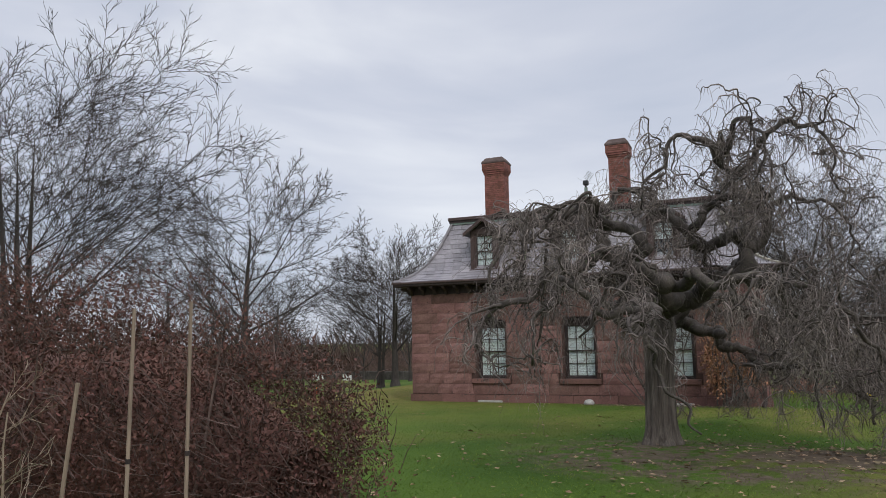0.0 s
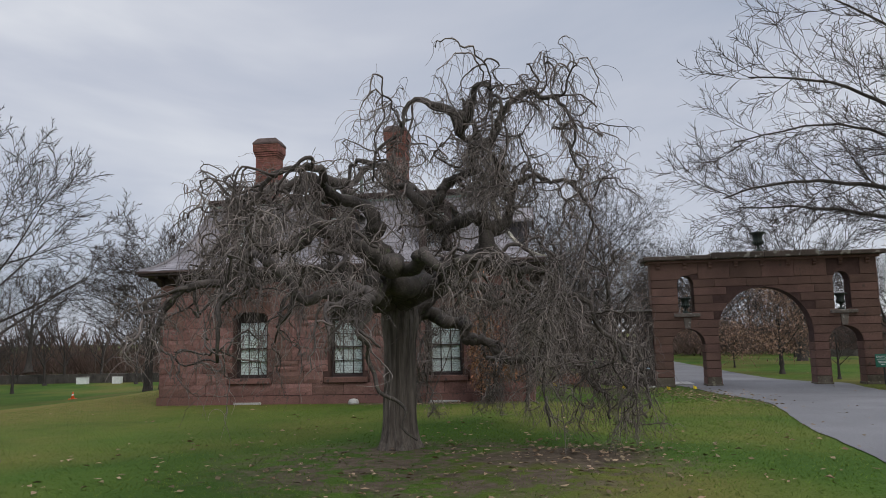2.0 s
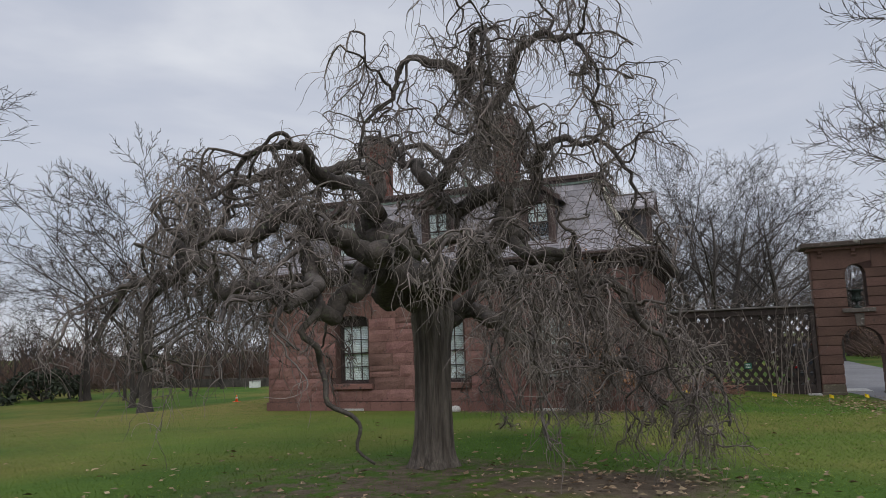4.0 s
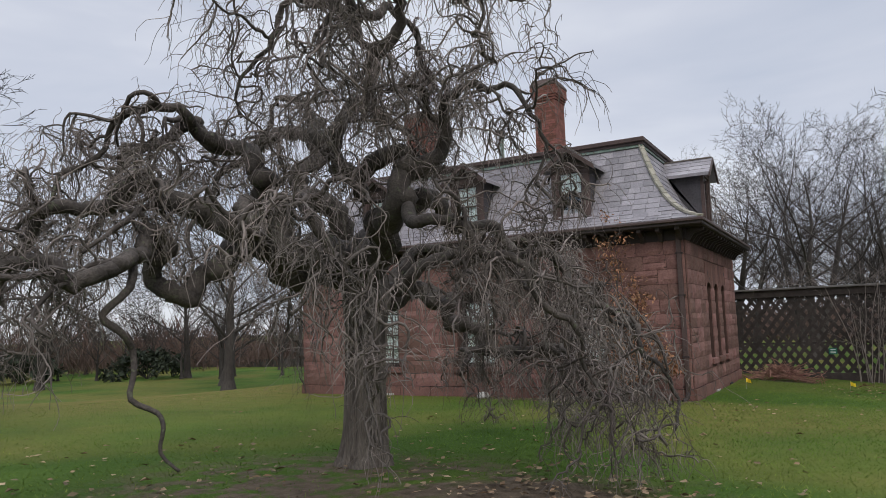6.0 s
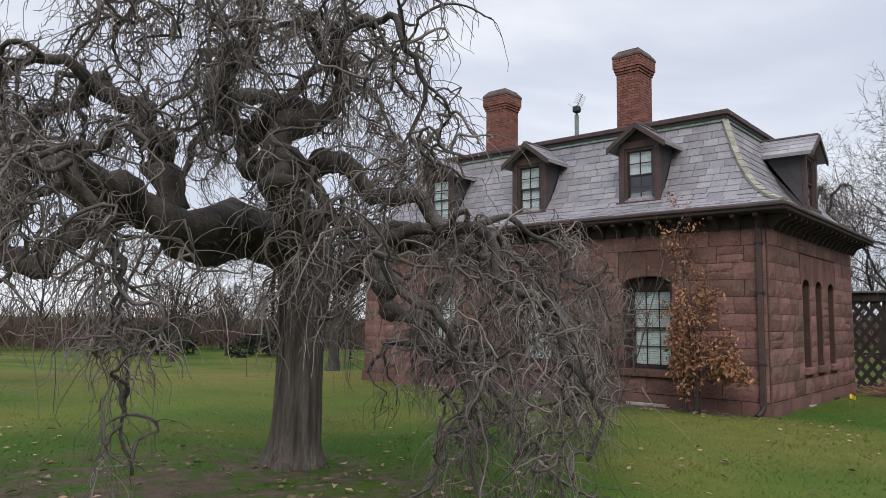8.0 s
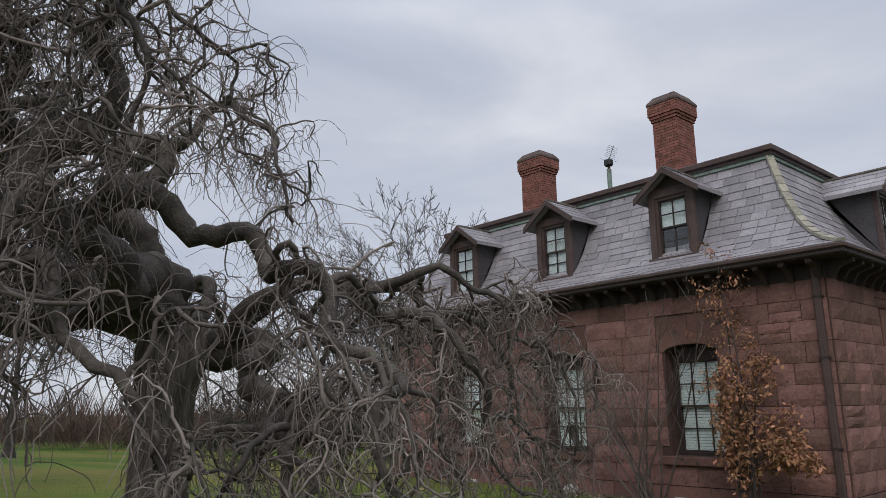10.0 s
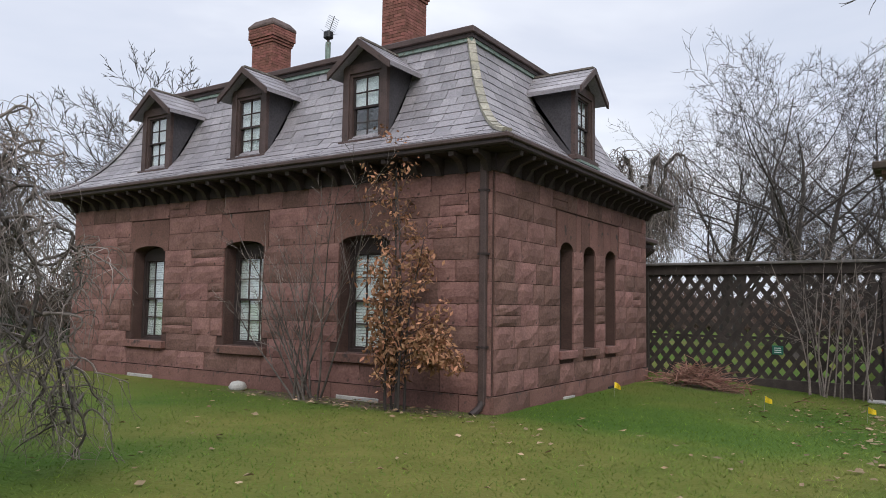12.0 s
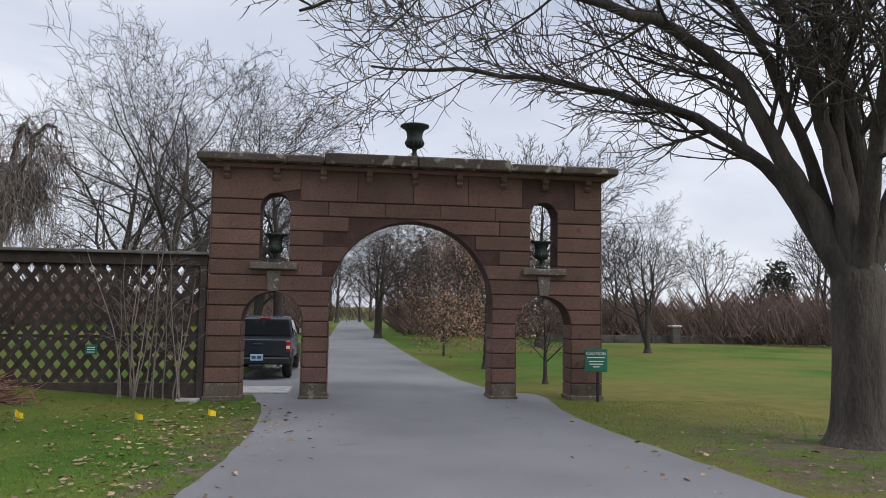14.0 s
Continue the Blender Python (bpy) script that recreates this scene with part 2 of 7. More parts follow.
# ---- geometry ----
class Geo:
    """Collects vertices and faces for one mesh."""

    def __init__(self):
        self.v, self.f = [], []

    def box(self, a, b):
        n = len(self.v)
        self.v += [(x, y, z) for z in (a[2], b[2]) for y in (a[1], b[1]) for x in (a[0], b[0])]
        self.f += [tuple(n + i for i in q) for q in ((0, 2, 3, 1), (4, 5, 7, 6), (0, 1, 5, 4), (1, 3, 7, 5), (3, 2, 6, 7), (2, 0, 4, 6))]
        return self

    def hexa(self, low, high):
        """A solid between two four-cornered faces."""
        n = len(self.v)
        self.v += [tuple(p) for p in (*low, *high)]
        self.f += [tuple(n + i for i in q) for q in ((3, 2, 1, 0), (4, 5, 6, 7), (0, 1, 5, 4), (1, 2, 6, 5), (2, 3, 7, 6), (3, 0, 4, 7))]
        return self

    def prism(self, poly, put, a, b):
        """A flat outline (u, w) pushed from depth a to depth b; put(u, d, w) gives the place."""
        n, k = len(self.v), len(poly)
        self.v += [put(u, a, w) for u, w in poly] + [put(u, b, w) for u, w in poly]
        self.f += [tuple(n + i for i in range(k)), tuple(n + k + i for i in reversed(range(k)))]
        self.f += [(n + i, n + k + i, n + k + (i + 1) % k, n + (i + 1) % k) for i in range(k)]
        return self

    def lathe(self, profile, at, sides=16):
        n, k = len(self.v), len(profile)
        for i in range(sides):
            a = 2 * math.pi * i / sides
            self.v += [(at[0] + r * math.cos(a), at[1] + r * math.sin(a), at[2] + z) for r, z in profile]
        for i in range(sides):
            j = (i + 1) % sides
            self.f += [(n + i * k + q, n + j * k + q, n + j * k + q + 1, n + i * k + q + 1) for q in range(k - 1)]
        self.f.append(tuple(n + i * k for i in reversed(range(sides))))
        self.f.append(tuple(n + i * k + k - 1 for i in range(sides)))
        return self

    def tube(self, pts, radii, sides=5, cap=True):
        n, k = len(self.v), len(pts)
        pts = [Vector(p) for p in pts]
        side = None
        for i in range(k):
            d = pts[min(i + 1, k - 1)] - pts[max(i - 1, 0)]
            if d.length < 1e-7:
                d = Vector((0, 0, 1))
            d.normalize()
            if side is None:
                side = d.orthogonal().normalized()
            else:
                side = side - d * side.dot(d)
                side = side.normalized() if side.length > 1e-5 else d.orthogonal().normalized()
            up = d.cross(side)
            for s in range(sides):
                a = 2 * math.pi * s / sides
                q = pts[i] + (side * math.cos(a) + up * math.sin(a)) * radii[i]
                self.v.append((q.x, q.y, q.z))
        for i in range(k - 1):
            for s in range(sides):
                t = (s + 1) % sides
                self.f.append((n + i * sides + s, n + i * sides + t, n + (i + 1) * sides + t, n + (i + 1) * sides + s))
        if cap:
            self.f.append(tuple(n + s for s in reversed(range(sides))))
            self.f.append(tuple(n + (k - 1) * sides + s for s in range(sides)))
        return self

    def mesh(self, name, material, smooth=False, bevel=0.0, fix=False):
        me = bpy.data.meshes.new(name)
        me.from_pydata(self.v, [], self.f)
        if bevel or fix:
            bm = bmesh.new()
            bm.from_mesh(me)
            if fix:
                bmesh.ops.recalc_face_normals(bm, faces=bm.faces)
            if bevel:
                bmesh.ops.bevel(bm, geom=bm.edges, offset=bevel, segments=1, affect="EDGES", clamp_overlap=True)
            bm.to_mesh(me)
            bm.free()
        if smooth:
            me.polygons.foreach_set("use_smooth", [True] * len(me.polygons))
        me.materials.append(material)
        return me


def part(name, geo, material, parent, label="", smooth=False, bevel=0.0, fix=False, kind=""):
    me = geo if isinstance(geo, bpy.types.Mesh) else geo.mesh(name, material, smooth, bevel, fix)
    ob = new(name, me)
    ob.parent = parent
    return tagged(ob, label, kind=kind)


def thing(name, at, label, category, group="", kind=""):
    """An Empty at a thing's base. Parts keep world coordinates: their parent's place is undone by moving them."""
    ob = new(name)
    ob.location = at
    ob.empty_display_size = 0.2
    return tagged(ob, label, category, group, kind)


def settle(ob):
    """Keeps the parts of ob where they were built, in world coordinates."""
    m = Matrix.Translation(ob.location).inverted()
    for c in ob.children:
        c.matrix_parent_inverse = m
    return ob


def smooth01(x):
    x = min(1.0, max(0.0, x))
    return x * x * (3 - 2 * x)


def ground_z(x, y):
    z = 0.020 * min(9.5, max(0.0, -y))
    z -= 0.31 * smooth01((x + 0.5) / 5.5) * smooth01((y + 3.0) / 9.5)
    z -= 0.14 * smooth01((y - 9.0) / 6.0) * smooth01((x + 0.5) / 5.5)
    z -= 1.6 * smooth01((-x - 10.5) / 20.0) * smooth01((y + 14.0) / 26.0)
    return z


FRONT = lambda u, d, w: (u, d, w)


# ---- ground and road ----
def spaced(near, step, far):
    out, x, s = [], 0.0, step
    while x < far:
        out.append(x)
        if x >= near:
            s *= 1.35
        x += s
    out.append(far)
    return [-q for q in reversed(out[1:])] + out


def ground_mat():
    m = bpy.data.materials.new("lawn soil and turf")
    m.use_nodes = True
    nt = m.node_tree
    p = nt.nodes["Principled BSDF"]
    co = nt.nodes.new("ShaderNodeTexCoord")

    def noise_at(scale, detail=4):
        n = nt.nodes.new("ShaderNodeTexNoise")
        n.inputs["Scale"].default_value, n.inputs["Detail"].default_value = scale, detail
        nt.links.new(co.outputs["Object"], n.inputs["Vector"])
        return n.outputs[0]

    def ramp(src, a, b, ca, cb):
        r = nt.nodes.new("ShaderNodeValToRGB")
        r.color_ramp.elements[0].position, r.color_ramp.elements[0].color = a, (*ca, 1)
        r.color_ramp.elements[1].position, r.color_ramp.elements[1].color = b, (*cb, 1)
        nt.links.new(src, r.inputs[0])
        return r.outputs[0]

    def mix(f, a, b):
        x = nt.nodes.new("ShaderNodeMixRGB")
        nt.links.new(f, x.inputs[0])
        for s, i in ((a, 1), (b, 2)):
            if isinstance(s, tuple):
                x.inputs[i].default_value = (*s, 1)
            else:
                nt.links.new(s, x.inputs[i])
        return x.outputs[0]

    def near(cx, cy, rx, ry, soft=0.35, wobble=0.5):
        """1 inside an uneven oval patch, 0 outside."""
        mp = nt.nodes.new("ShaderNodeMapping")
        mp.inputs["Location"].default_value = (-cx / rx, -cy / ry, 0)
        mp.inputs["Scale"].default_value = (1 / rx, 1 / ry, 0)
        nt.links.new(co.outputs["Object"], mp.inputs[0])
        ln = nt.nodes.new("ShaderNodeVectorMath")
        ln.operation = "LENGTH"
        nt.links.new(mp.outputs[0], ln.inputs[0])
        ad = nt.nodes.new("ShaderNodeMath")
        ad.operation, ad.inputs[1].default_value = "MULTIPLY_ADD", wobble
        nt.links.new(noise_at(1.3, 5), ad.inputs[0])
        nt.links.new(ln.outputs["Value"], ad.inputs[2])
        mr = nt.nodes.new("ShaderNodeMapRange")
        mr.inputs["From Min"].default_value, mr.inputs["From Max"].default_value = 1 + wobble / 2 + soft / 2, 1 + wobble / 2 - soft
        nt.links.new(ad.outputs[0], mr.inputs[0])
        return mr.outputs[0]

    green = ramp(noise_at(0.35), 0.35, 0.65, (0.040, 0.084, 0.010), (0.070, 0.118, 0.016))
    dry = ramp(noise_at(2.2, 6), 0.3, 0.7, (0.108, 0.100, 0.022), (0.16, 0.136, 0.038))
    turf = mix(ramp(noise_at(0.16, 5), 0.43, 0.60, (0, 0, 0), (0.75, 0.75, 0.75)), green, dry)
    soil = ramp(noise_at(7, 6), 0.3, 0.7, (0.068, 0.052, 0.037), (0.135, 0.104, 0.074))
    worn = mix(ramp(noise_at(3.5, 6), 0.42, 0.56, (0, 0, 0), (1, 1, 1)), turf, soil)
    turf = mix(near(-19.0, 3.0, 14.0, 12.0, 0.5, 0.6), turf, dry)
    turf = mix(near(15.5, 0.0, 5.5, 14.0, 0.6, 0.8), turf, dry)
    c = mix(near(-0.9, -10.4, 3.0, 2.2), turf, worn)
    c = mix(near(0.6, -9.9, 1.1, 0.75), c, soil)
    c = mix(near(-7.5, -16.6, 5.2, 1.9, 0.2, 0.3), c, soil)
    c = mix(near(-2.4, -0.25, 2.6, 0.5), c, soil)
    c = mix(near(1.2, 6.4, 0.9, 0.45), c, soil)
    c = mix(near(5.75, 1.5, 0.5, 6.0, 0.3, 0.7), c, worn)
    c = mix(near(13.2, 0.0, 2.4, 5.5, 0.5, 0.7), c, worn)
    nt.links.new(c, p.inputs["Base Color"])
    p.inputs["Roughness"].default_value = 0.95
    p.inputs["Specular IOR Level"].default_value = 0.15
    bp = nt.nodes.new("ShaderNodeBump")
    bp.inputs["Strength"].default_value, bp.inputs["Distance"].default_value = 0.7, 0.05
    nt.links.new(noise_at(22, 6), bp.inputs["Height"])
    nt.links.new(bp.outputs[0], p.inputs["Normal"])
    return m


TURF = ground_mat()
xs = spaced(40, 0.8, 1600)
g = Geo()
g.v = [(x, y, ground_z(x, y)) for y in xs for x in xs]
k = len(xs)
g.f = [(j * k + i, j * k + i + 1, (j + 1) * k + i + 1, (j + 1) * k + i) for j in range(k - 1) for i in range(k - 1)]
tagged(new("ground", g.mesh("ground", TURF, True)), "mown green lawn with bare soil and dry patches", "lawn", kind="structure")

ROAD_L = [(-9, -36), (-3.4, -27), (0.9, -20.6), (2.7, -15.6), (4.05, -11.3), (4.55, -7.2), (5.45, -2.4), (5.9, 1), (5.85, 6.2), (5.3, 9.2), (4.5, 10.5), (4.6, 17), (6.0, 22), (6.3, 40), (6.6, 75), (7, 100)]
ROAD_R = [(-1, -38), (2.4, -28.5), (5.6, -21.6), (7.9, -15), (9.6, -10.6), (10.6, -6.2), (11.1, -2), (11.15, 1), (11.2, 6.2), (11.4, 9.0), (10.6, 10.2), (10.2, 17), (10.0, 22), (9.7, 40), (9.6, 75), (10, 100)]


def along(pts, n):
    """n places evenly along each leg of a line, rounded at the corners."""
    out = []
    for i in range(len(pts) - 1):
        p0, p1, p2, p3 = (Vector(pts[max(0, min(len(pts) - 1, i + q))]) for q in (-1, 0, 1, 2))
        for s in range(n):
            t = s / n
            out.append(0.5 * (2 * p1 + (p2 - p0) * t + (2 * p0 - 5 * p1 + 4 * p2 - p3) * t * t + (3 * p1 - p0 - 3 * p2 + p3) * t ** 3))
    out.append(Vector(pts[-1]))
    return out


g = Geo()
left, right = along(ROAD_L, 10), along(ROAD_R, 10)
for a, b in zip(left, right):
    for q in range(9):
        p = a.lerp(b, q / 8)
        w = 0.06 * noise.noise((p.x * 1.7, p.y * 1.7, 0)) if q in (0, 8) else 0
        g.v.append((p.x + w, p.y, ground_z(p.x, p.y) + 0.014 + 0.03 * (1 - (q / 4 - 1) ** 2)))
g.f = [(j * 9 + i, j * 9 + i + 1, j * 9 + i + 10, j * 9 + i + 9) for j in range(len(left) - 1) for i in range(8)]
tagged(new("road", g.mesh("road", ASPHALT, True)), "worn grey asphalt drive through the gate", "road", kind="structure")


# ---- masonry ----
def rough_block(w, h, depth, bulge, seed, nx=4, nz=3):
    """A rock-faced stone, its hewn face towards -y, centred on x, standing on z = 0."""
    rnd = random.Random(seed)
    g = Geo()
    for j in range(nz + 1):
        for i in range(nx + 1):
            edge = i in (0, nx) or j in (0, nz)
            d = 0.0 if edge else bulge * (0.45 + 0.9 * rnd.random())
            jx = 0 if i in (0, nx) else rnd.uniform(-0.1, 0.1) * w / nx
            jz = 0 if j in (0, nz) else rnd.uniform(-0.15, 0.15) * h / nz
            g.v.append((w * (i / nx - 0.5) + jx, -d, h * j / nz + jz))
    g.f = [(j * (nx + 1) + i, j * (nx + 1) + i + 1, (j + 1) * (nx + 1) + i + 1, (j + 1) * (nx + 1) + i) for j in range(nz) for i in range(nx)]
    n = len(g.v)
    ring = [(i, 0) for i in range(nx)] + [(nx, j) for j in range(nz)] + [(i, nz) for i in range(nx, 0, -1)] + [(0, j) for j in range(nz, 0, -1)]
    ids = [j * (nx + 1) + i for i, j in ring]
    for i in ids:
        x, y, z = g.v[i]
        g.v.append((x, depth, z))
    m = len(ids)
    g.f += [(ids[q], n + q, n + (q + 1) % m, ids[(q + 1) % m]) for q in range(m)]
    return g


BLOCKS = {}


def stone(name, w, h, parent, matrix, material, bulge, depth=0.03):
    key = (round(w, 2), round(h, 2), material.name, random.randrange(3), bulge)
    if key not in BLOCKS:
        BLOCKS[key] = rough_block(key[0], key[1], depth, bulge, hash(key[:2]) % 9999 + key[3]).mesh(name, material)
    ob = new(name, BLOCKS[key])
    ob.parent = parent
    ob.matrix_basis = matrix
    return ob


def gaps(lo, hi, cuts):
    """The stretches of lo..hi that the cuts leave free."""
    out, at = [], lo
    for a, b in sorted(cuts):
        if b <= lo or a >= hi:
            continue
        if a > at:
            out.append((at, a))
        at = max(at, b)
    if at < hi:
        out.append((at, hi))
    return out


def course(lo, hi, z, h, parent, put, material, sizes=(0.45, 0.95), bulge=0.021, joint=0.012):
    """Stones of uneven length laid from lo to hi."""
    at = lo
    while hi - at > 0.02:
        w = round(random.uniform(*sizes), 1)
        if hi - at - w < sizes[0] * 0.6:
            w = hi - at
        if w > 0.04:
            if random.random() < 0.05 and w > 0.4 and h > 0.2:
                for q in range(2):
                    stone("stone", w - joint, h / 2 - joint, parent, put(at + w / 2, z + joint / 2 + q * h / 2), material, bulge * 0.8)
            else:
                stone("stone", w - joint, h - joint, parent, put(at + w / 2, z + joint / 2), material, bulge)
        at += w


# ---- the lodge ----
X0, X1, Y0, Y1 = -10.5, 0.05, 0.04, 6.74
WALL_TOP = 3.42
WIN = (-7.80, -5.03, -2.27)
NARROW = (2.53, 3.54, 4.60)

lodge = thing("lodge_house", (-5.2, 3.5, 0), "one-storey brownstone lodge with a slate mansard roof", "house")


def wall_plate(lo, hi, bottom, top, holes, put, a, b):
    """A wall between depths a and b with arched holes (u0, u1, w0, w1, rise)."""
    g = Geo()
    us = sorted({lo, hi, *(h[0] for h in holes), *(h[1] for h in holes)})
    for u0, u1 in zip(us, us[1:]):
        hit = [h for h in holes if h[0] <= u0 + 1e-6 and h[1] >= u1 - 1e-6]
        at = bottom
        for h in sorted(hit, key=lambda q: q[2]):
            if h[2] > at:
                g.prism([(u0, at), (u1, at), (u1, h[2]), (u0, h[2])], put, a, b)
            at = h[3]
            mid, half = (h[0] + h[1]) / 2, (h[1] - h[0]) / 2
            if h[4] > 0:
                n = 12
                arc = [(mid + half * math.cos(math.pi * q / n), h[3] + h[4] * math.sin(math.pi * q / n)) for q in range(n + 1)]
                crown = h[3] + h[4] + 0.001
                for (ua, wa), (ub, wb) in zip(arc, arc[1:]):
                    g.prism([(ub, wb), (ua, wa), (ua, crown), (ub, crown)], put, a, b)
                at = crown
        if at < top:
            g.prism([(u0, at), (u1, at), (u1, top), (u0, top)], put, a, b)
    return g


front_holes = [(c - 0.48, c + 0.48, 0.72, 2.47, 0.11) for c in WIN]
side_holes = [(c - 0.26, c + 0.26, 0.77, 2.44, 0.14) for c in NARROW]
SIDE = lambda u, d, w: (X1 - d, u, w)
FRONTW = lambda u, d, w: (u, Y0 + d, w)
BACK = lambda u, d, w: (u, Y1 - d, w)
LEFTW = lambda u, d, w: (X0 + d, u, w)
wall_f = part("wall", wall_plate(X0, X1, -0.5, WALL_TOP, front_holes, FRONTW, 0.0, 0.4), MORTAR, lodge, fix=True)
wall_s = part("wall", wall_plate(Y0 + 0.401, Y1, -0.5, WALL_TOP, side_holes, SIDE, 0.0, 0.4), MORTAR, lodge, fix=True)
wall_b = part("wall", wall_plate(X0, X1 - 0.401, -0.5, WALL_TOP, [], BACK, 0.0, 0.4), STONE, lodge, fix=True)
wall_l = part("wall", wall_plate(Y0 + 0.401, Y1 - 0.401, -0.5, WALL_TOP, [], LEFTW, 0.0, 0.4), STONE, lodge, fix=True)
for w in (wall_f, wall_s, wall_b, wall_l):
    tagged(w, "rock-faced brownstone ashlar wall")

put_f = lambda u, w: pose(u, Y0 - 0.022, w)
put_s = lambda u, w: pose(X1 + 0.022, u, w, 0, 0, 90)
H_COURSE = 0.318
for i in range(10):
    z = 0.24 + i * H_COURSE
    mid = z + H_COURSE / 2
    cuts = [(c - 0.52, c + 0.52) for c in WIN if 0.7 < mid < 2.46] + [(c - 0.62, c + 0.62) for c in WIN if 2.46 <= mid < 3.1]
    cuts += [(c - 0.66, c + 0.66) for c in WIN if 0.56 < mid <= 0.72]
    for a, b in gaps(X0, X1 - 0.005, cuts):
        course(a, b, z, H_COURSE, wall_f, put_f, STONE)
    cuts = [(c - 0.28, c + 0.28) for c in NARROW if 0.62 < mid < 2.44] + ([(NARROW[0] - 0.45, NARROW[2] + 0.45)] if 2.44 <= mid < 3.1 else [])
    for a, b in gaps(Y0 + 0.025, Y1, cuts):
        course(a, b, z, H_COURSE, wall_s, put_s, STONE, (0.4, 0.85), 0.024)

# plinth, one stone course proud of the wall
for lo, hi, put, rough in ((X0 - 0.05, X1, lambda u, w: pose(u, Y0 - 0.06, w), 0.006), (Y0 - 0.05, Y1, lambda u, w: pose(X1 + 0.06, u, w, 0, 0, 90), 0.03)):
    at = lo
    while at < hi - 0.02:
        w = min(random.choice((1.1, 1.3, 0.9)), hi - at)
        stone("plinth_stone", w - 0.008, 0.52, lodge, put(at + w / 2, -0.29), STONE_SMOOTH, rough, 0.07)
        at += w


def lintel(c, half, z0, rise, top, parent, put):
    """Two tall stones meeting above an arched opening."""
    n = 6
    for s in (-1, 1):
        arc = [(c + s * half * math.sin(math.pi / 2 * q / n), z0 + rise * math.cos(math.pi / 2 * q / n)) for q in range(n + 1)]
        poly = arc + [(c + s * (half + 0.13), z0), (c + s * (half + 0.13), top), (c + s * 0.005, top)]
        poly[0] = (c + s * 0.005, poly[0][1])
        part("lintel", Geo().prism(poly if s < 0 else list(reversed(poly)), put, -0.024, 0.02), STONE_SMOOTH, parent, fix=True)


for c in WIN:
    lintel(c, 0.48, 2.47, 0.11, 3.08, wall_f, FRONTW)
    part("sill", Geo().box((c - 0.62, Y0 - 0.10, 0.57), (c + 0.62, Y0 + 0.22, 0.715)), STONE_SMOOTH, wall_f, bevel=0.012)
for i, c in enumerate(NARROW):
    lintel(c, 0.26, 2.44, 0.14, 3.08, wall_s, SIDE)
    part("sill", Geo().box((X1 - 0.24, c - 0.34, 0.63), (X1 + 0.09, c + 0.34, 0.765)), STONE, wall_s, bevel=0.012)
for a, b in ((NARROW[0] + 0.4, NARROW[1] - 0.4), (NARROW[1] + 0.4, NARROW[2] - 0.4)):
    part("lintel", Geo().prism([(a, 2.44), (b, 2.44), (b, 3.08), (a, 3.08)], SIDE, -0.024, 0.02), STONE_SMOOTH, wall_s, fix=True)


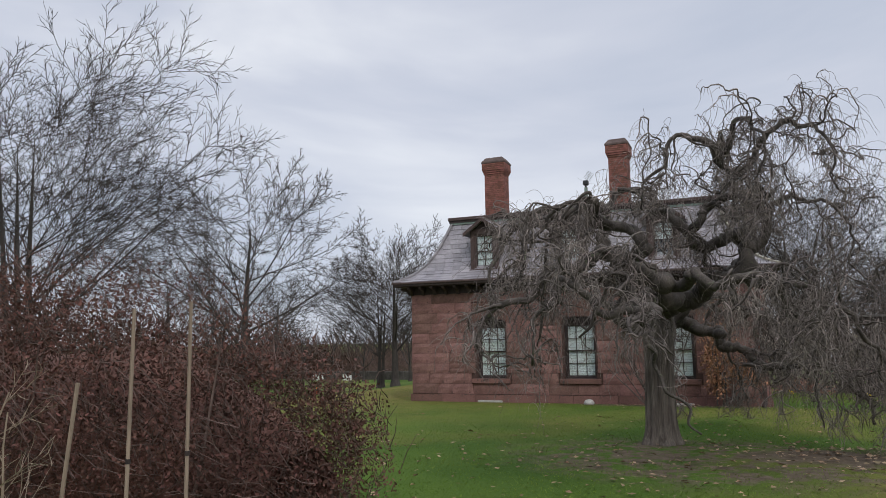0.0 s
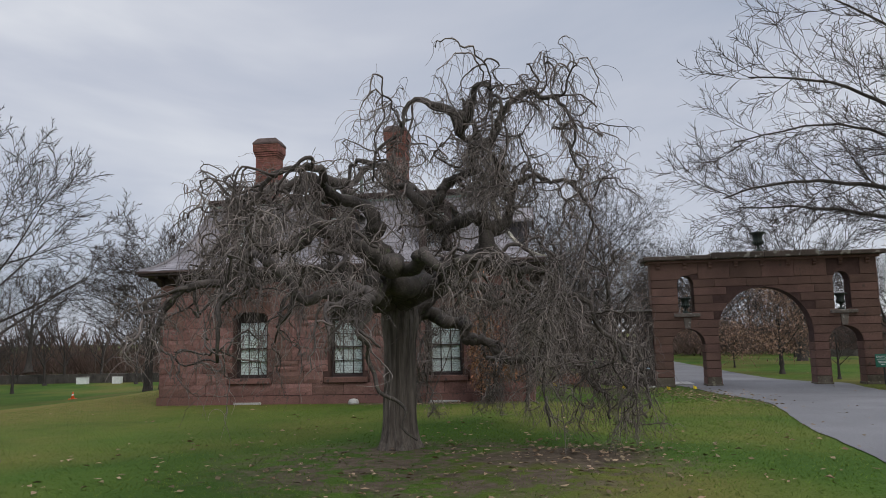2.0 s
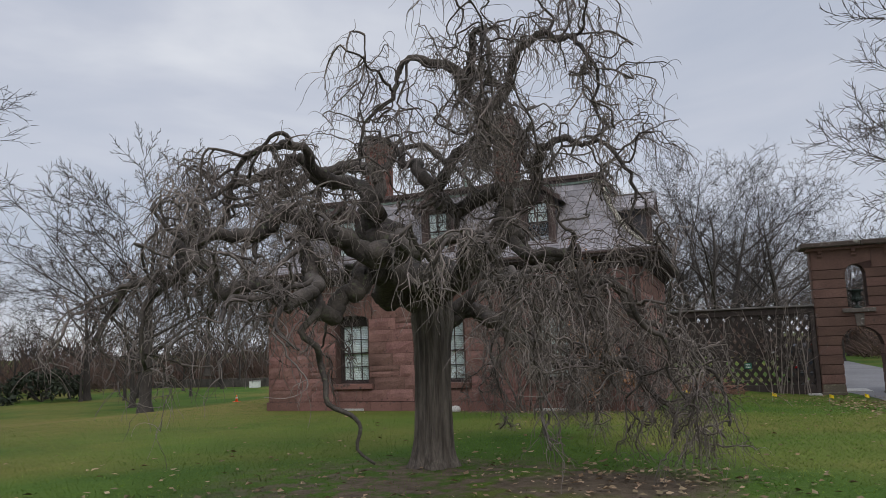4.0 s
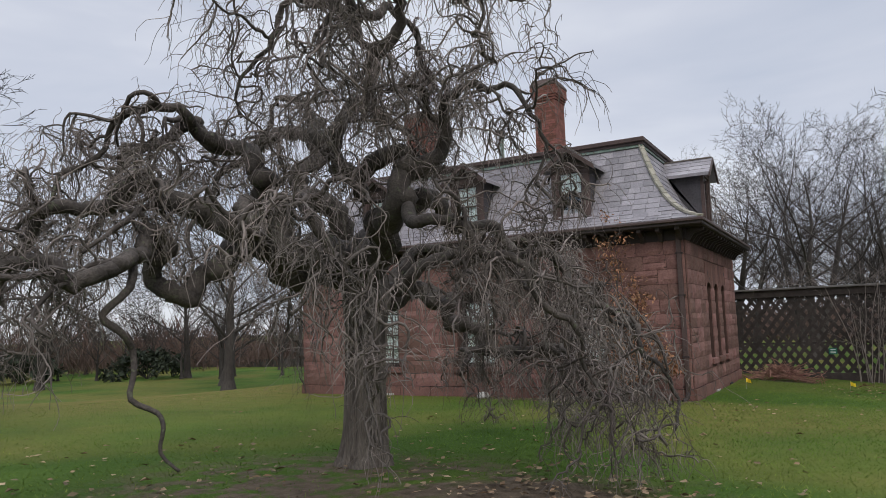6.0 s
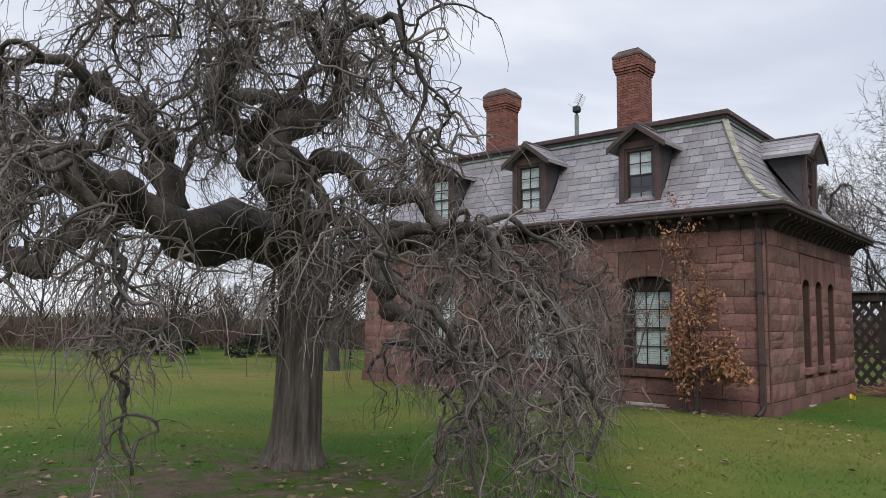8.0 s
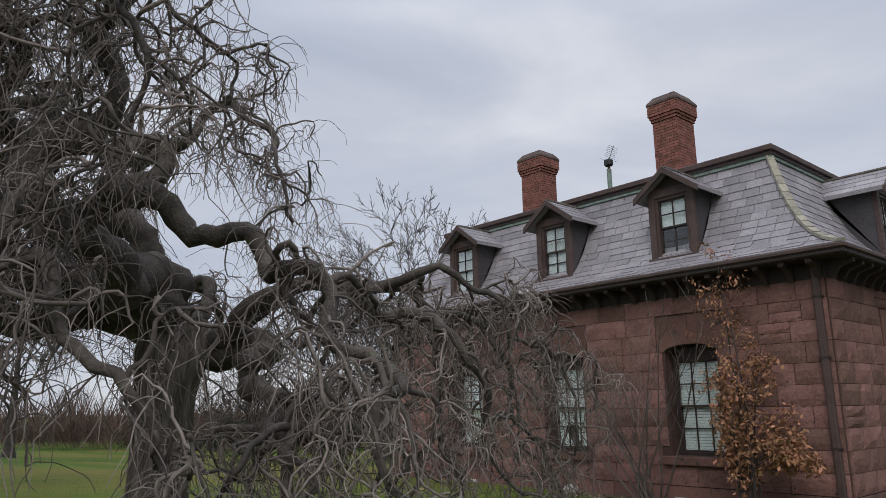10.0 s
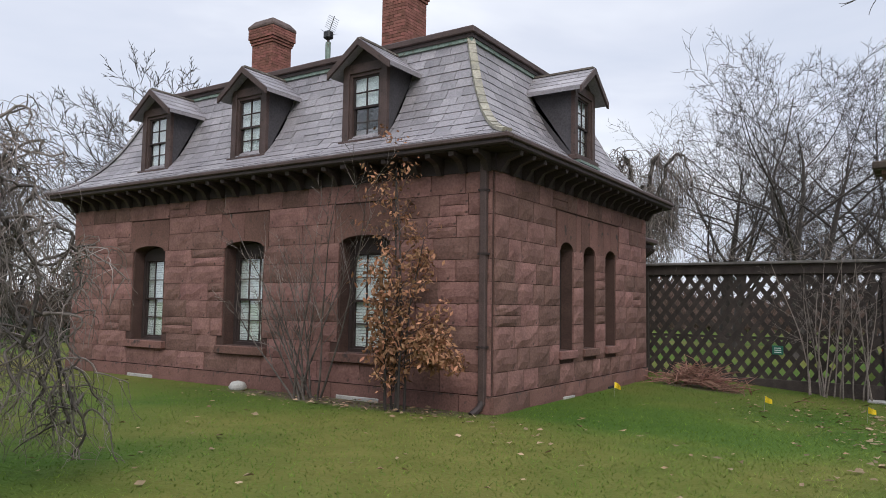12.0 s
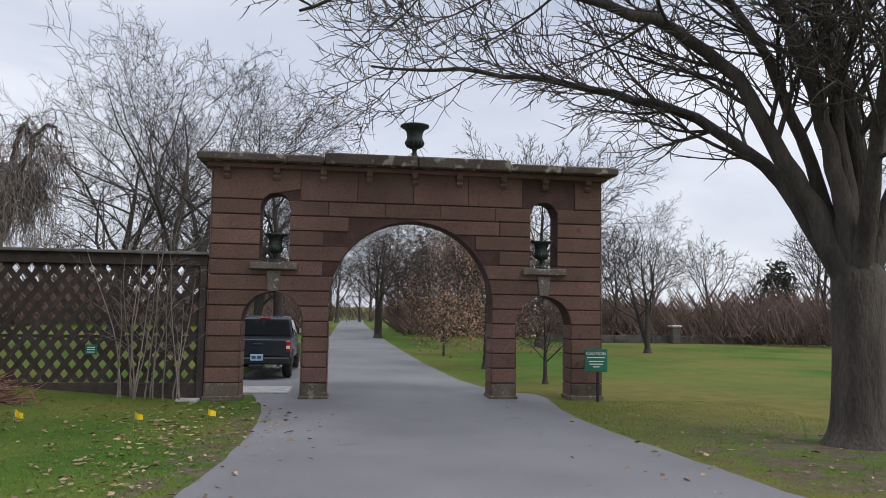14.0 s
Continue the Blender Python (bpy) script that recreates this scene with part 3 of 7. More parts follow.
def sash_window(c, w, z0, z1, y, put, rows, cols, name="window", blind=True, open_low=0.0, arch=0.0, bars=True):
    """A double-hung sash: frame, two sashes with glazing bars, panes, a blind behind; without blind, a pale sheet for
    reflected sky.
    """
    win = part(name, Geo().box((0, 0, 0), (0.001, 0.001, 0.001)), TRIM, lodge, "double-hung sash window with dark glazing bars")
    win.data.clear_geometry()
    g = Geo()
    h = w / 2
    t = 0.055
    frame_m = TRIM_RED if not arch else TRIM

    def slab(g, u0, u1, w0, w1, d0, d1):
        return g.prism([(u0, w0), (u1, w0), (u1, w1), (u0, w1)], put, d0, d1)
    for u0, u1, w0, w1 in ((c - h, c - h + t, z0, z1), (c + h - t, c + h, z0, z1), (c - h + t, c + h - t, z0, z0 + t), (c - h + t, c + h - t, z1 - t, z1)):
        slab(g, u0, u1, w0, w1, y, y + 0.09)
    if arch:
        n = 8
        top = [(c + h * math.cos(math.pi * q / n), z1 + arch * math.sin(math.pi * q / n)) for q in range(n + 1)]
        g.prism(list(reversed(top)), put, y, y + 0.09)
    part("window_frame", g, frame_m, win, fix=True)
    mid = (z0 + z1) / 2
    for k, (lo, hi, dy) in enumerate(((mid - 0.02, z1 - t, 0.03), (z0 + t + open_low, mid + 0.02 + open_low, 0.055))):
        g = Geo()
        s = 0.032
        u0, u1 = c - h + t, c + h - t
        for q in ((u0, u0 + s, lo, hi), (u1 - s, u1, lo, hi), (u0 + s, u1 - s, lo, lo + s), (u0 + s, u1 - s, hi - s, hi)):
            slab(g, *q, y + dy, y + dy + 0.03)
        if bars:
            for i in range(1, cols):
                u = u0 + (u1 - u0) * i / cols
                slab(g, u - 0.01, u + 0.01, lo + s, hi - s, y + dy + 0.002, y + dy + 0.026)
            for i in range(1, rows):
                ww = lo + (hi - lo) * i / rows
                slab(g, u0 + s, u1 - s, ww - 0.01, ww + 0.01, y + dy + 0.004, y + dy + 0.024)
        sash = part("sash", g, TRIM, win, fix=True)
        pane = part("pane", slab(Geo(), u0 + s, u1 - s, lo + s, hi - s, y + dy + 0.012, y + dy + 0.016), GLASS, win, fix=True)
        pane.visible_shadow = False
    # pale sheet behind the upper sash imitates the sky's reflection in the glass
    if not blind:
        part("roller_blind", slab(Geo(), c - h + t, c + h - t, mid + 0.03, z1 - t, y + 0.095, y + 0.10), BLIND_AND_SKY, win, "pale sheet in the upper sash standing in for reflected sky", fix=True)
    if blind:
        g = Geo()
        n = int((z1 - z0) / 0.05)
        for i in range(n):
            w0 = z0 + t + (z1 - z0 - 2 * t) * i / n
            slab(g, c - h + t, c + h - t, w0 + 0.003, w0 + 0.046, y + 0.095, y + 0.105)
        part("blind", g, BLIND_AND_SKY, win, "white slatted blind", fix=True)
    # added black sheet: the room's darkness is put into its colour
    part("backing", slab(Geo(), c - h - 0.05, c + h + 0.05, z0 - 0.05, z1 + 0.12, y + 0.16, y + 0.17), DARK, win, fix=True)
    return win


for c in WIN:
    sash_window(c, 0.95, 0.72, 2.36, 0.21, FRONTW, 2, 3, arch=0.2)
for c in NARROW:
    g = Geo().prism([(c - 0.26, 0.77), (c + 0.26, 0.77), (c + 0.26, 2.44), *[(c + 0.26 * math.cos(math.pi * q / 8), 2.44 + 0.14 * math.sin(math.pi * q / 8)) for q in range(1, 8)], (c - 0.26, 2.44)], SIDE, 0.24, 0.28)
    nw = part("narrow_window", g, CHEEK, lodge, "tall narrow window closed with a dark board", fix=True)
    part("window_frame", Geo().prism([(c - 0.26, 0.77), (c - 0.2, 0.77), (c - 0.2, 2.5), (c - 0.26, 2.44)], SIDE, 0.2, 0.24), TRIM, nw, fix=True)
    part("window_frame", Geo().prism([(c + 0.2, 0.77), (c + 0.26, 0.77), (c + 0.26, 2.44), (c + 0.2, 2.5)], SIDE, 0.2, 0.24), TRIM, nw, fix=True)

# basement vents
for c, w in ((-7.85, 0.8), (-2.3, 0.85)):
    v = part("basement_vent", Geo().box((c - w / 2, Y0 - 0.085, -0.22), (c + w / 2, Y0 + 0.02, 0.06)), CONCRETE, lodge, "grey painted basement window board", bevel=0.01)
for c, w, m in ((2.5, 0.42, CONCRETE), (4.5, 0.42, DARK)):
    part("basement_vent", Geo().box((X1 - 0.02, c - w / 2, -0.24), (X1 + 0.098, c + w / 2, 0.03)), m, lodge, "basement vent in the plinth", bevel=0.008)

# eaves: frieze, soffit, brackets, gutter
OUT, EZ = 0.46, 3.70
EX0, EX1, EY0, EY1 = X0 - OUT, X1 + OUT, Y0 - OUT + 0.06, Y1 + OUT


def ring(a, b, z0, z1):
    """A square ring between two rectangles (x0, x1, y0, y1), b outside a."""
    g = Geo()
    g.box((b[0], b[2], z0), (b[1], a[2], z1)).box((b[0], a[3], z0), (b[1], b[3], z1))
    g.box((b[0], a[2], z0), (a[0], a[3], z1)).box((a[1], a[2], z0), (b[1], a[3], z1))
    return g


rect = lambda o: (X0 - o, X1 + o, Y0 - o, Y1 + o)
cornice = part("cornice", ring(rect(-0.3), rect(0.045), WALL_TOP - 0.02, EZ - 0.06), TRIM, lodge, "dark brown timber eaves cornice with brackets", fix=True)
part("soffit", ring(rect(-0.3), rect(0.40), EZ - 0.055, EZ - 0.02), TRIM, cornice)
part("gutter", ring(rect(0.30), rect(0.47), EZ - 0.045, EZ + 0.075), TRIM, cornice, bevel=0.02)
part("gutter", ring(rect(0.38), rect(0.505), EZ + 0.03, EZ + 0.10), TRIM_RED, cornice, bevel=0.015)


def bracket():
    prof = [(0, 0), (0, -0.26), (-0.06, -0.27), (-0.10, -0.2), (-0.16, -0.12), (-0.28, -0.08), (-0.36, -0.06), (-0.37, 0)]
    return Geo().prism(prof, lambda u, d, w: (d, u, w), -0.045, 0.045).mesh("bracket", TRIM, fix=True)


BR = bracket()
n = 27
for i in range(n):
    x = X0 + 0.06 + (X1 - X0 - 0.12) * i / (n - 1)
    ob = part("bracket", BR, TRIM, cornice)
    ob.matrix_basis = pose(x, Y0 - 0.045, EZ - 0.055)
for i in range(18):
    y = Y0 + 0.06 + (Y1 - Y0 - 0.12) * i / 17
    ob = part("bracket", BR, TRIM, cornice)
    ob.matrix_basis = pose(X1 + 0.045, y, EZ - 0.055, 0, 0, 90)
    ob = part("bracket", BR, TRIM, cornice)
    ob.matrix_basis = pose(X0 - 0.045, y, EZ - 0.055, 0, 0, -90)

# mansard roof: how far in from the wall line, and how high
PROFILE = [(-0.46, 3.80), (-0.30, 3.86), (-0.12, 3.95), (0.08, 4.09), (0.28, 4.28), (0.47, 4.53), (0.63, 4.80), (0.78, 5.12), (0.92, 5.46), (1.06, 5.84)]


def profile_at(v):
    """The place at a length v up the slope."""
    for (a, za), (b, zb) in zip(PROFILE, PROFILE[1:]):
        s = math.hypot(b - a, zb - za)
        if v <= s or (b, zb) == PROFILE[-1]:
            t = v / s
            return a + (b - a) * t, za + (zb - za) * t
        v -= s


SLOPE = sum(math.hypot(b - a, zb - za) for (a, za), (b, zb) in zip(PROFILE, PROFILE[1:]))
g = Geo()
for o, z in PROFILE:
    g.v += [(X0 + o, Y0 + o, z), (X1 - o, Y0 + o, z), (X1 - o, Y1 - o, z), (X0 + o, Y1 - o, z)]
for i in range(len(PROFILE) - 1):
    g.f += [(i * 4 + q, i * 4 + (q + 1) % 4, i * 4 + 4 + (q + 1) % 4, i * 4 + 4 + q) for q in range(4)]
n = len(g.v) - 4
g.f.append((n, n + 1, n + 2, n + 3))
roof = part("roof", g, SLATE_J, lodge, "grey slate mansard roof flaring out at the eaves", fix=True)
top = rect(-1.06)
part("curb", ring(rect(-1.25), rect(-0.98), 5.86, 5.93), TRIM, roof, "dark moulded curb round the flat top")
part("curb", ring(rect(-1.25), rect(-0.94), 5.93, 6.04), TRIM_RED, roof, bevel=0.015)
part("curb", ring(rect(-1.05), rect(-1.0), 5.80, 5.87), COPPER, roof, "green copper flashing")
part("deck", Geo().box((X0 + 1.2, Y0 + 1.2, 5.85), (X1 - 1.2, Y1 - 1.2, 5.98)), TRIM, roof)


def slates(lo, hi, put, single, rnd, row=0.185, width=0.30):
    """Rows of slates on one slope; put(u, o, z). Those inside the stretch `single` are pieces of their own."""
    joined = Geo()
    rows = int(SLOPE / row)
    for r in range(rows):
        v0, v1 = r * row, min(SLOPE - 0.01, (r + 1) * row + 0.035)
        o0, z0 = profile_at(v0)
        o1, z1 = profile_at(v1)
        lift0, lift1 = 0.020, 0.006
        nx, nz = -(z1 - z0), (o1 - o0)
        ln = math.hypot(nx, nz)
        nx, nz = nx / ln, nz / ln
        at = lo + o0 - width * (0.5 if r % 2 else 1.0) * rnd.uniform(0.95, 1.05)
        while at < hi - o0:
            b = at + width * rnd.uniform(0.93, 1.07)
            low = [max(at + 0.004, lo + o0), min(b - 0.004, hi - o0)]
            high = [max(at + 0.004, lo + o1), min(b - 0.004, hi - o1)]
            if low[1] - low[0] > 0.02 or high[1] - high[0] > 0.02:
                low[1], high[1] = max(low), max(high)
                sag = rnd.uniform(-0.006, 0.004) if rnd.random() > 0.04 else -0.02
                A = [put(low[0], o0 + nx * lift0, z0 + nz * lift0 + sag), put(low[1], o0 + nx * lift0, z0 + nz * lift0 + sag),
                     put(high[1], o1 + nx * lift1, z1 + nz * lift1), put(high[0], o1 + nx * lift1, z1 + nz * lift1)]
                B = [put(low[0], o0 + nx * 0.004, z0 + nz * 0.004 + sag), put(low[1], o0 + nx * 0.004, z0 + nz * 0.004 + sag),
                     put(high[1], o1 - nx * 0.006, z1 - nz * 0.006), put(high[0], o1 - nx * 0.006, z1 - nz * 0.006)]
                if single[0] < (at + b) / 2 < single[1]:
                    SLATE_TODO.append((B, A))
                else:
                    joined.hexa(B, A)
            at = b
    return joined


SLATE_TODO = []
rnd = random.Random(5)
part("slate_field", slates(X0, X1, lambda u, o, z: (u, Y0 + o, z), (-3.6, 0.6), rnd), SLATE_J, roof, "overlapping grey slates", fix=True, kind="stuff")
part("slate_field", slates(Y0, Y1, lambda u, o, z: (X1 - o, u, z), (-1, 1.9), rnd), SLATE_J, roof, "overlapping grey slates", fix=True, kind="stuff")
part("slate_field", slates(Y0, Y1, lambda u, o, z: (X0 + o, u, z), (90, 91), rnd), SLATE_J, roof, "overlapping grey slates", fix=True, kind="stuff")

# lichened hip capping at the two front corners
for hx, s, m in ((X1, -1, LEAD), (X0, 1, SLATE)):
    v, i = 0.02, 0
    while v < SLOPE - 0.05:
        o0, z0 = profile_at(v)
        o1, z1 = profile_at(min(SLOPE - 0.01, v + 0.2))
        g = Geo()
        t = 0.042
        g.hexa([(hx + s * (o0 - t * 1.3), Y0 + o0 + t, z0 + 0.005), (hx + s * (o0 + t), Y0 + o0 - t * 1.3, z0 + 0.005), (hx + s * (o1 + t), Y0 + o1 - t * 1.3, z1), (hx + s * (o1 - t * 1.3), Y0 + o1 + t, z1)],
               [(hx + s * (o0 - t * 1.6), Y0 + o0 + t * 0.5, z0 + 0.05), (hx + s * (o0 + t * 0.5), Y0 + o0 - t * 1.6, z0 + 0.05), (hx + s * (o1 + t * 0.5), Y0 + o1 - t * 1.6, z1 + 0.035), (hx + s * (o1 - t * 1.6), Y0 + o1 + t * 0.5, z1 + 0.035)])
        part("hip_cap", g, m, roof, fix=True)
        v += 0.19


# ---- dormers ----
def dormer(c, put, face, label, blind=True, opened=0.0):
    """A gabled dormer: put(u, d, w) with d measured in from the wall line."""
    d = part("dormer", Geo().box((0, 0, 0), (0.001, 0.001, 0.001)), TRIM_RED, lodge, label)
    d.data.clear_geometry()
    hw, z0, ze, zp = 0.45, 4.12, 5.40, 5.74
    back = 1.02
    for s in (-1, 1):
        g = Geo().prism([(face, z0), (face, ze + 0.02), (back, ze + 0.02), (back, 5.6), (0.55, 4.62), (0.3, 4.28)], lambda u, dd, w: put(c + s * (hw - 0.03 + dd), u, w), 0, 0.03)
        part("cheek", g, CHEEK, d, "dark painted cheek board", fix=True)
        g = Geo().prism([(c + s * 0.335, z0 + 0.02), (c + s * hw * 1.03, z0 + 0.02), (c + s * hw * 1.03, ze + 0.05), (c + s * 0.335, ze + 0.05)], put, face - 0.035, face + 0.05)
        part("casing", g, TRIM_RED, d, fix=True, bevel=0.008)
        e = 0.2
        # roof slope with its thickness
        slope = (zp - ze) / (hw + 0.02)
        low = ze - slope * e
        A = [put(c, face - 0.2, zp), put(c + s * (hw + e), face - 0.2, low), put(c + s * (hw + e), back + 0.05, low), put(c, back + 0.25, zp)]
        B = [(p[0], p[1], p[2] + 0.06) for p in A]
        part("dormer_roof", Geo().hexa(A, B), SLATE, d, "small slated gable roof", fix=True)
        # slate courses on the little roof
        g = Geo()
        for r in range(4):
            t0, t1 = r / 4, (r + 1.12) / 4
            q = lambda t, dd, lift: put(c + s * (hw + e) * (1 - t) if t < 1 else c, dd, low + (zp - low) * min(1, t) + 0.06 + lift)
            at = face - 0.21
            while at < back:
                b = at + rnd.uniform(0.2, 0.3)
                g.hexa([q(t0, at, 0.002), q(t0, b - 0.006, 0.002), q(t1, b - 0.006, 0.0), q(t1, at, 0.0)], [q(t0, at, 0.02), q(t0, b - 0.006, 0.02), q(t1, b - 0.006, 0.006), q(t1, at, 0.006)])
                at = b
        part("slate_field", g, SLATE_J, d, "small slates", fix=True, kind="stuff")
        # barge board
        w0 = 0.085
        g = Geo().prism([(c, zp - 0.05), (c + s * (hw + e), low - 0.05), (c + s * (hw + e), low - 0.05 + w0 + 0.03), (c, zp - 0.05 + w0 + 0.03)], put, face - 0.235, face - 0.195)
        part("barge_board", g, TRIM_RED, d, fix=True)
    part("gable", Geo().prism([(c - hw, ze), (c + hw, ze), (c, zp)], put, face, face + 0.04), TRIM, d, fix=True)
    part("casing", Geo().prism([(c - 0.335, 5.3), (c + 0.335, 5.3), (c + 0.335, ze + 0.05), (c - 0.335, ze + 0.05)], put, face - 0.03, face + 0.05), TRIM_RED, d, fix=True)
    part("sill", Geo().prism([(c - 0.5, z0 - 0.05), (c + 0.5, z0 - 0.05), (c + 0.5, z0 + 0.04), (c - 0.5, z0 + 0.04)], put, face - 0.09, face + 0.1), TRIM_RED, d, fix=True, bevel=0.008)
    part("apron", Geo().prism([(c - 0.48, z0 - 0.10), (c + 0.48, z0 - 0.10), (c + 0.48, z0 - 0.06), (c - 0.48, z0 - 0.06)], put, face - 0.13, face + 0.2), COPPER if blind else LEDGE, d, "metal apron flashing", fix=True)
    ridge = Geo().prism([(c - 0.05, zp + 0.05), (c + 0.05, zp + 0.05), (c + 0.05, zp + 0.085), (c - 0.05, zp + 0.085)], put, face - 0.2, back + 0.1)
    part("ridge_cap", ridge, LEDGE, d, fix=True)
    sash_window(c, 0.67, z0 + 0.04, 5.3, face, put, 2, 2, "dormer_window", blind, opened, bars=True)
    return d


DX = (-8.0, -5.24, -2.48)
for i, c in enumerate(DX):
    dormer(c, lambda u, d, w: (u, Y0 + d, w), 0.18, "gabled dormer with dark brown casing and slate roof", blind=i < 2, opened=0.0)
dormer(3.36, lambda u, d, w: (X1 - d, u, w), 0.02, "gabled dormer with dark brown casing and slate roof")
dormer(3.36, lambda u, d, w: (X0 + d, u, w), 0.10, "gabled dormer with dark brown casing and slate roof")


# ---- chimneys ----
def chimney(x0, x1, y0, y1, z0, z1, label):
    ch = thing("chimney", ((x0 + x1) / 2, (y0 + y1) / 2, z0), label, "chimney", "chimneys on the lodge")
    part("core", Geo().box((x0 + 0.012, y0 + 0.012, z0 - 0.3), (x1 - 0.012, y1 - 0.012, z1 - 0.1)), MORTAR, ch)
    part("flashing", Geo().box((x0 - 0.05, y0 - 0.05, z0 - 0.1), (x1 + 0.05, y1 + 0.05, z0 + 0.16)), COPPER, ch, "green copper flashing", bevel=0.02)
    h, L = 0.071, 0.205
    n = int((z1 - z0 - 0.5) / h)
    joined = Geo()
    for r in range(n + 6):
        grow = 0.0 if r < n else min(0.075, 0.025 * (r - n + 1) + 0.0)
        z = z0 + 0.1 + r * h
        a0, a1, b0, b1 = x0 - grow, x1 + grow, y0 - grow, y1 + grow
        for lo, hi, flip in ((a0, a1, 0), (b0, b1, 1)):
            at = lo - (L / 2 if (r + flip) % 2 else 0)
            while at < hi - 0.01:
                u0, u1 = max(at, lo) + 0.004, min(at + L, hi) - 0.004
                if u1 - u0 > 0.02:
                    if flip:
                        joined.box((a1 - 0.05, u0, z + 0.004), (a1, u1, z + h - 0.005))
                    else:
                        joined.box((u0, b0, z + 0.004), (u1, b0 + 0.05, z + h - 0.005))
                        joined.box((u0, b1 - 0.05, z + 0.004), (u1, b1, z + h - 0.005))
                at += L
        joined.box((a0, b0 + 0.052, z + 0.003), (a0 + 0.05, b1 - 0.052, z + h - 0.005))
    part("brickwork", joined, BRICK_J, ch, "weathered red brickwork", kind="stuff")
    zc = z0 + 0.1 + (n + 6) * h
    o = 0.09
    cx, cy, hx, hy = (x0 + x1) / 2, (y0 + y1) / 2, (x1 - x0) / 2 + o, (y1 - y0) / 2 + o
    g = Geo()
    for f, z in ((1.0, zc - 0.02), (1.0, zc + 0.05), (0.70, zc + 0.22)):
        g.v += [(cx - hx * f, cy - hy * f, z), (cx + hx * f, cy - hy * f, z), (cx + hx * f, cy + hy * f, z), (cx - hx * f, cy + hy * f, z)]
    for i in range(2):
        g.f += [(i * 4 + q, i * 4 + (q + 1) % 4, i * 4 + 4 + (q + 1) % 4, i * 4 + 4 + q) for q in range(4)]
    g.f += [(3, 2, 1, 0), (8, 9, 10, 11)]
    part("cap", g, CAP, ch, "sloped sooty mortar cap", bevel=0.015)
    return settle(ch)


chimney(-4.42, -3.80, 3.03, 3.80, 5.95, 8.50, "tall red brick chimney with a sooty sloped cap")
chimney(-9.10, -8.36, 3.60, 4.25, 5.95, 8.50, "red brick chimney with a sooty sloped cap")

# vent pipe with an aerial
vp = thing("vent_pipe", (-5.02, 2.03, 5.98), "green copper vent pipe with a small aerial on the roof", "pipe")
part("pipe", Geo().tube([(-5.02, 2.03, 5.9), (-5.02, 2.03, 6.86)], [0.055, 0.055], 10), COPPER, vp)
part("collar", Geo().tube([(-5.02, 2.03, 6.86), (-5.02, 2.03, 6.95)], [0.03, 0.03], 8), TRIM, vp)
ae = part("aerial_box", Geo().box((-5.11, 1.95, 6.93), (-4.93, 2.11, 7.10)), plain("aerial plastic", (0.02, 0.02, 0.022), 0.5), vp, "black aerial box", bevel=0.03)
STEEL = plain("aluminium rod", (0.35, 0.36, 0.38), 0.4, 0.9)
g = Geo().tube([(-5.02, 2.03, 7.05), (-4.82, 1.98, 7.36)], [0.009, 0.009], 5)
for i in range(7):
    t = 0.25 + 0.11 * i
    p = Vector((-5.02, 2.03, 7.05)).lerp(Vector((-4.82, 1.98, 7.36)), t)
    g.tube([p + Vector((-0.10, -0.04, 0.07)), p + Vector((0.10, 0.04, -0.07))], [0.007, 0.007], 4)
g.tube([(-5.05, 2.03, 7.05), (-5.3, 2.1, 7.22)], [0.008, 0.005], 4)
g.tube([(-4.98, 2.03, 7.0), (-4.74, 1.98, 6.97)], [0.006, 0.004], 4)
part("rods", g, STEEL, ae, "thin aluminium aerial rods")
settle(vp)
hatch = thing("roof_vent", (-8.0, 4.6, 5.98), "small grey metal vent box on the roof", "vent")
part("housing", Geo().box((-8.15, 4.45, 5.95), (-7.85, 4.75, 6.5)), CONCRETE, hatch, bevel=0.02)
part("lid", Geo().box((-8.2, 4.4, 6.5), (-7.8, 4.8, 6.58)), COPPER, hatch, bevel=0.015)
settle(hatch)

# downpipe at the corner
dp = thing("downpipe", (-0.06, Y0 - 0.09, 0), "dark brown square downpipe at the corner of the lodge", "pipe")
part("pipe", Geo().box((-0.11, Y0 - 0.115, 0.12), (-0.01, Y0 - 0.03, 3.6)), TRIM_RED, dp, bevel=0.01)
part("shoe", Geo().tube([(-0.06, Y0 - 0.08, 0.16), (-0.07, Y0 - 0.14, 0.08), (-0.12, Y0 - 0.26, 0.0)], [0.05, 0.05, 0.052], 8), TRIM, dp)
for z in (0.9, 2.2, 3.1):
    part("strap", Geo().box((-0.13, Y0 - 0.122, z), (0.01, Y0 - 0.02, z + 0.03)), TRIM, dp)
settle(dp)

# rear wing: post and low eaves behind the corner
rw = thing("rear_porch", (-0.7, 8.2, 0), "dark timber rear porch with bracketed eaves", "porch")
part("post", Geo().box((-0.98, 8.15, -0.4), (-0.55, 8.55, 2.98)), TRIM, rw, bevel=0.02)
part("wall", Geo().box((-6.0, 8.2, -0.4), (-0.99, 8.5, 2.9)), TRIM_RED, rw)
part("soffit", Geo().box((-6.1, 7.6, 2.92), (-0.4, 8.8, 3.04)), TRIM, rw, bevel=0.02)
part("gutter", Geo().box((-6.15, 7.5, 3.04), (-0.3, 8.9, 3.17)), TRIM_RED, rw, bevel=0.03)
for i in range(4):
    part("bracket", Geo().prism([(0, 0), (0, -0.22), (0.1, -0.2), (0.26, -0.06), (0.28, 0)], lambda u, d, w: (-0.56 + u, 8.2 + d + i * 0.1, 2.92 + w), 0, 0.05), TRIM, rw, fix=True)
settle(rw)
settle(lodge)


# ---- the gateway ----
GY0, GY1 = 8.21, 8.72
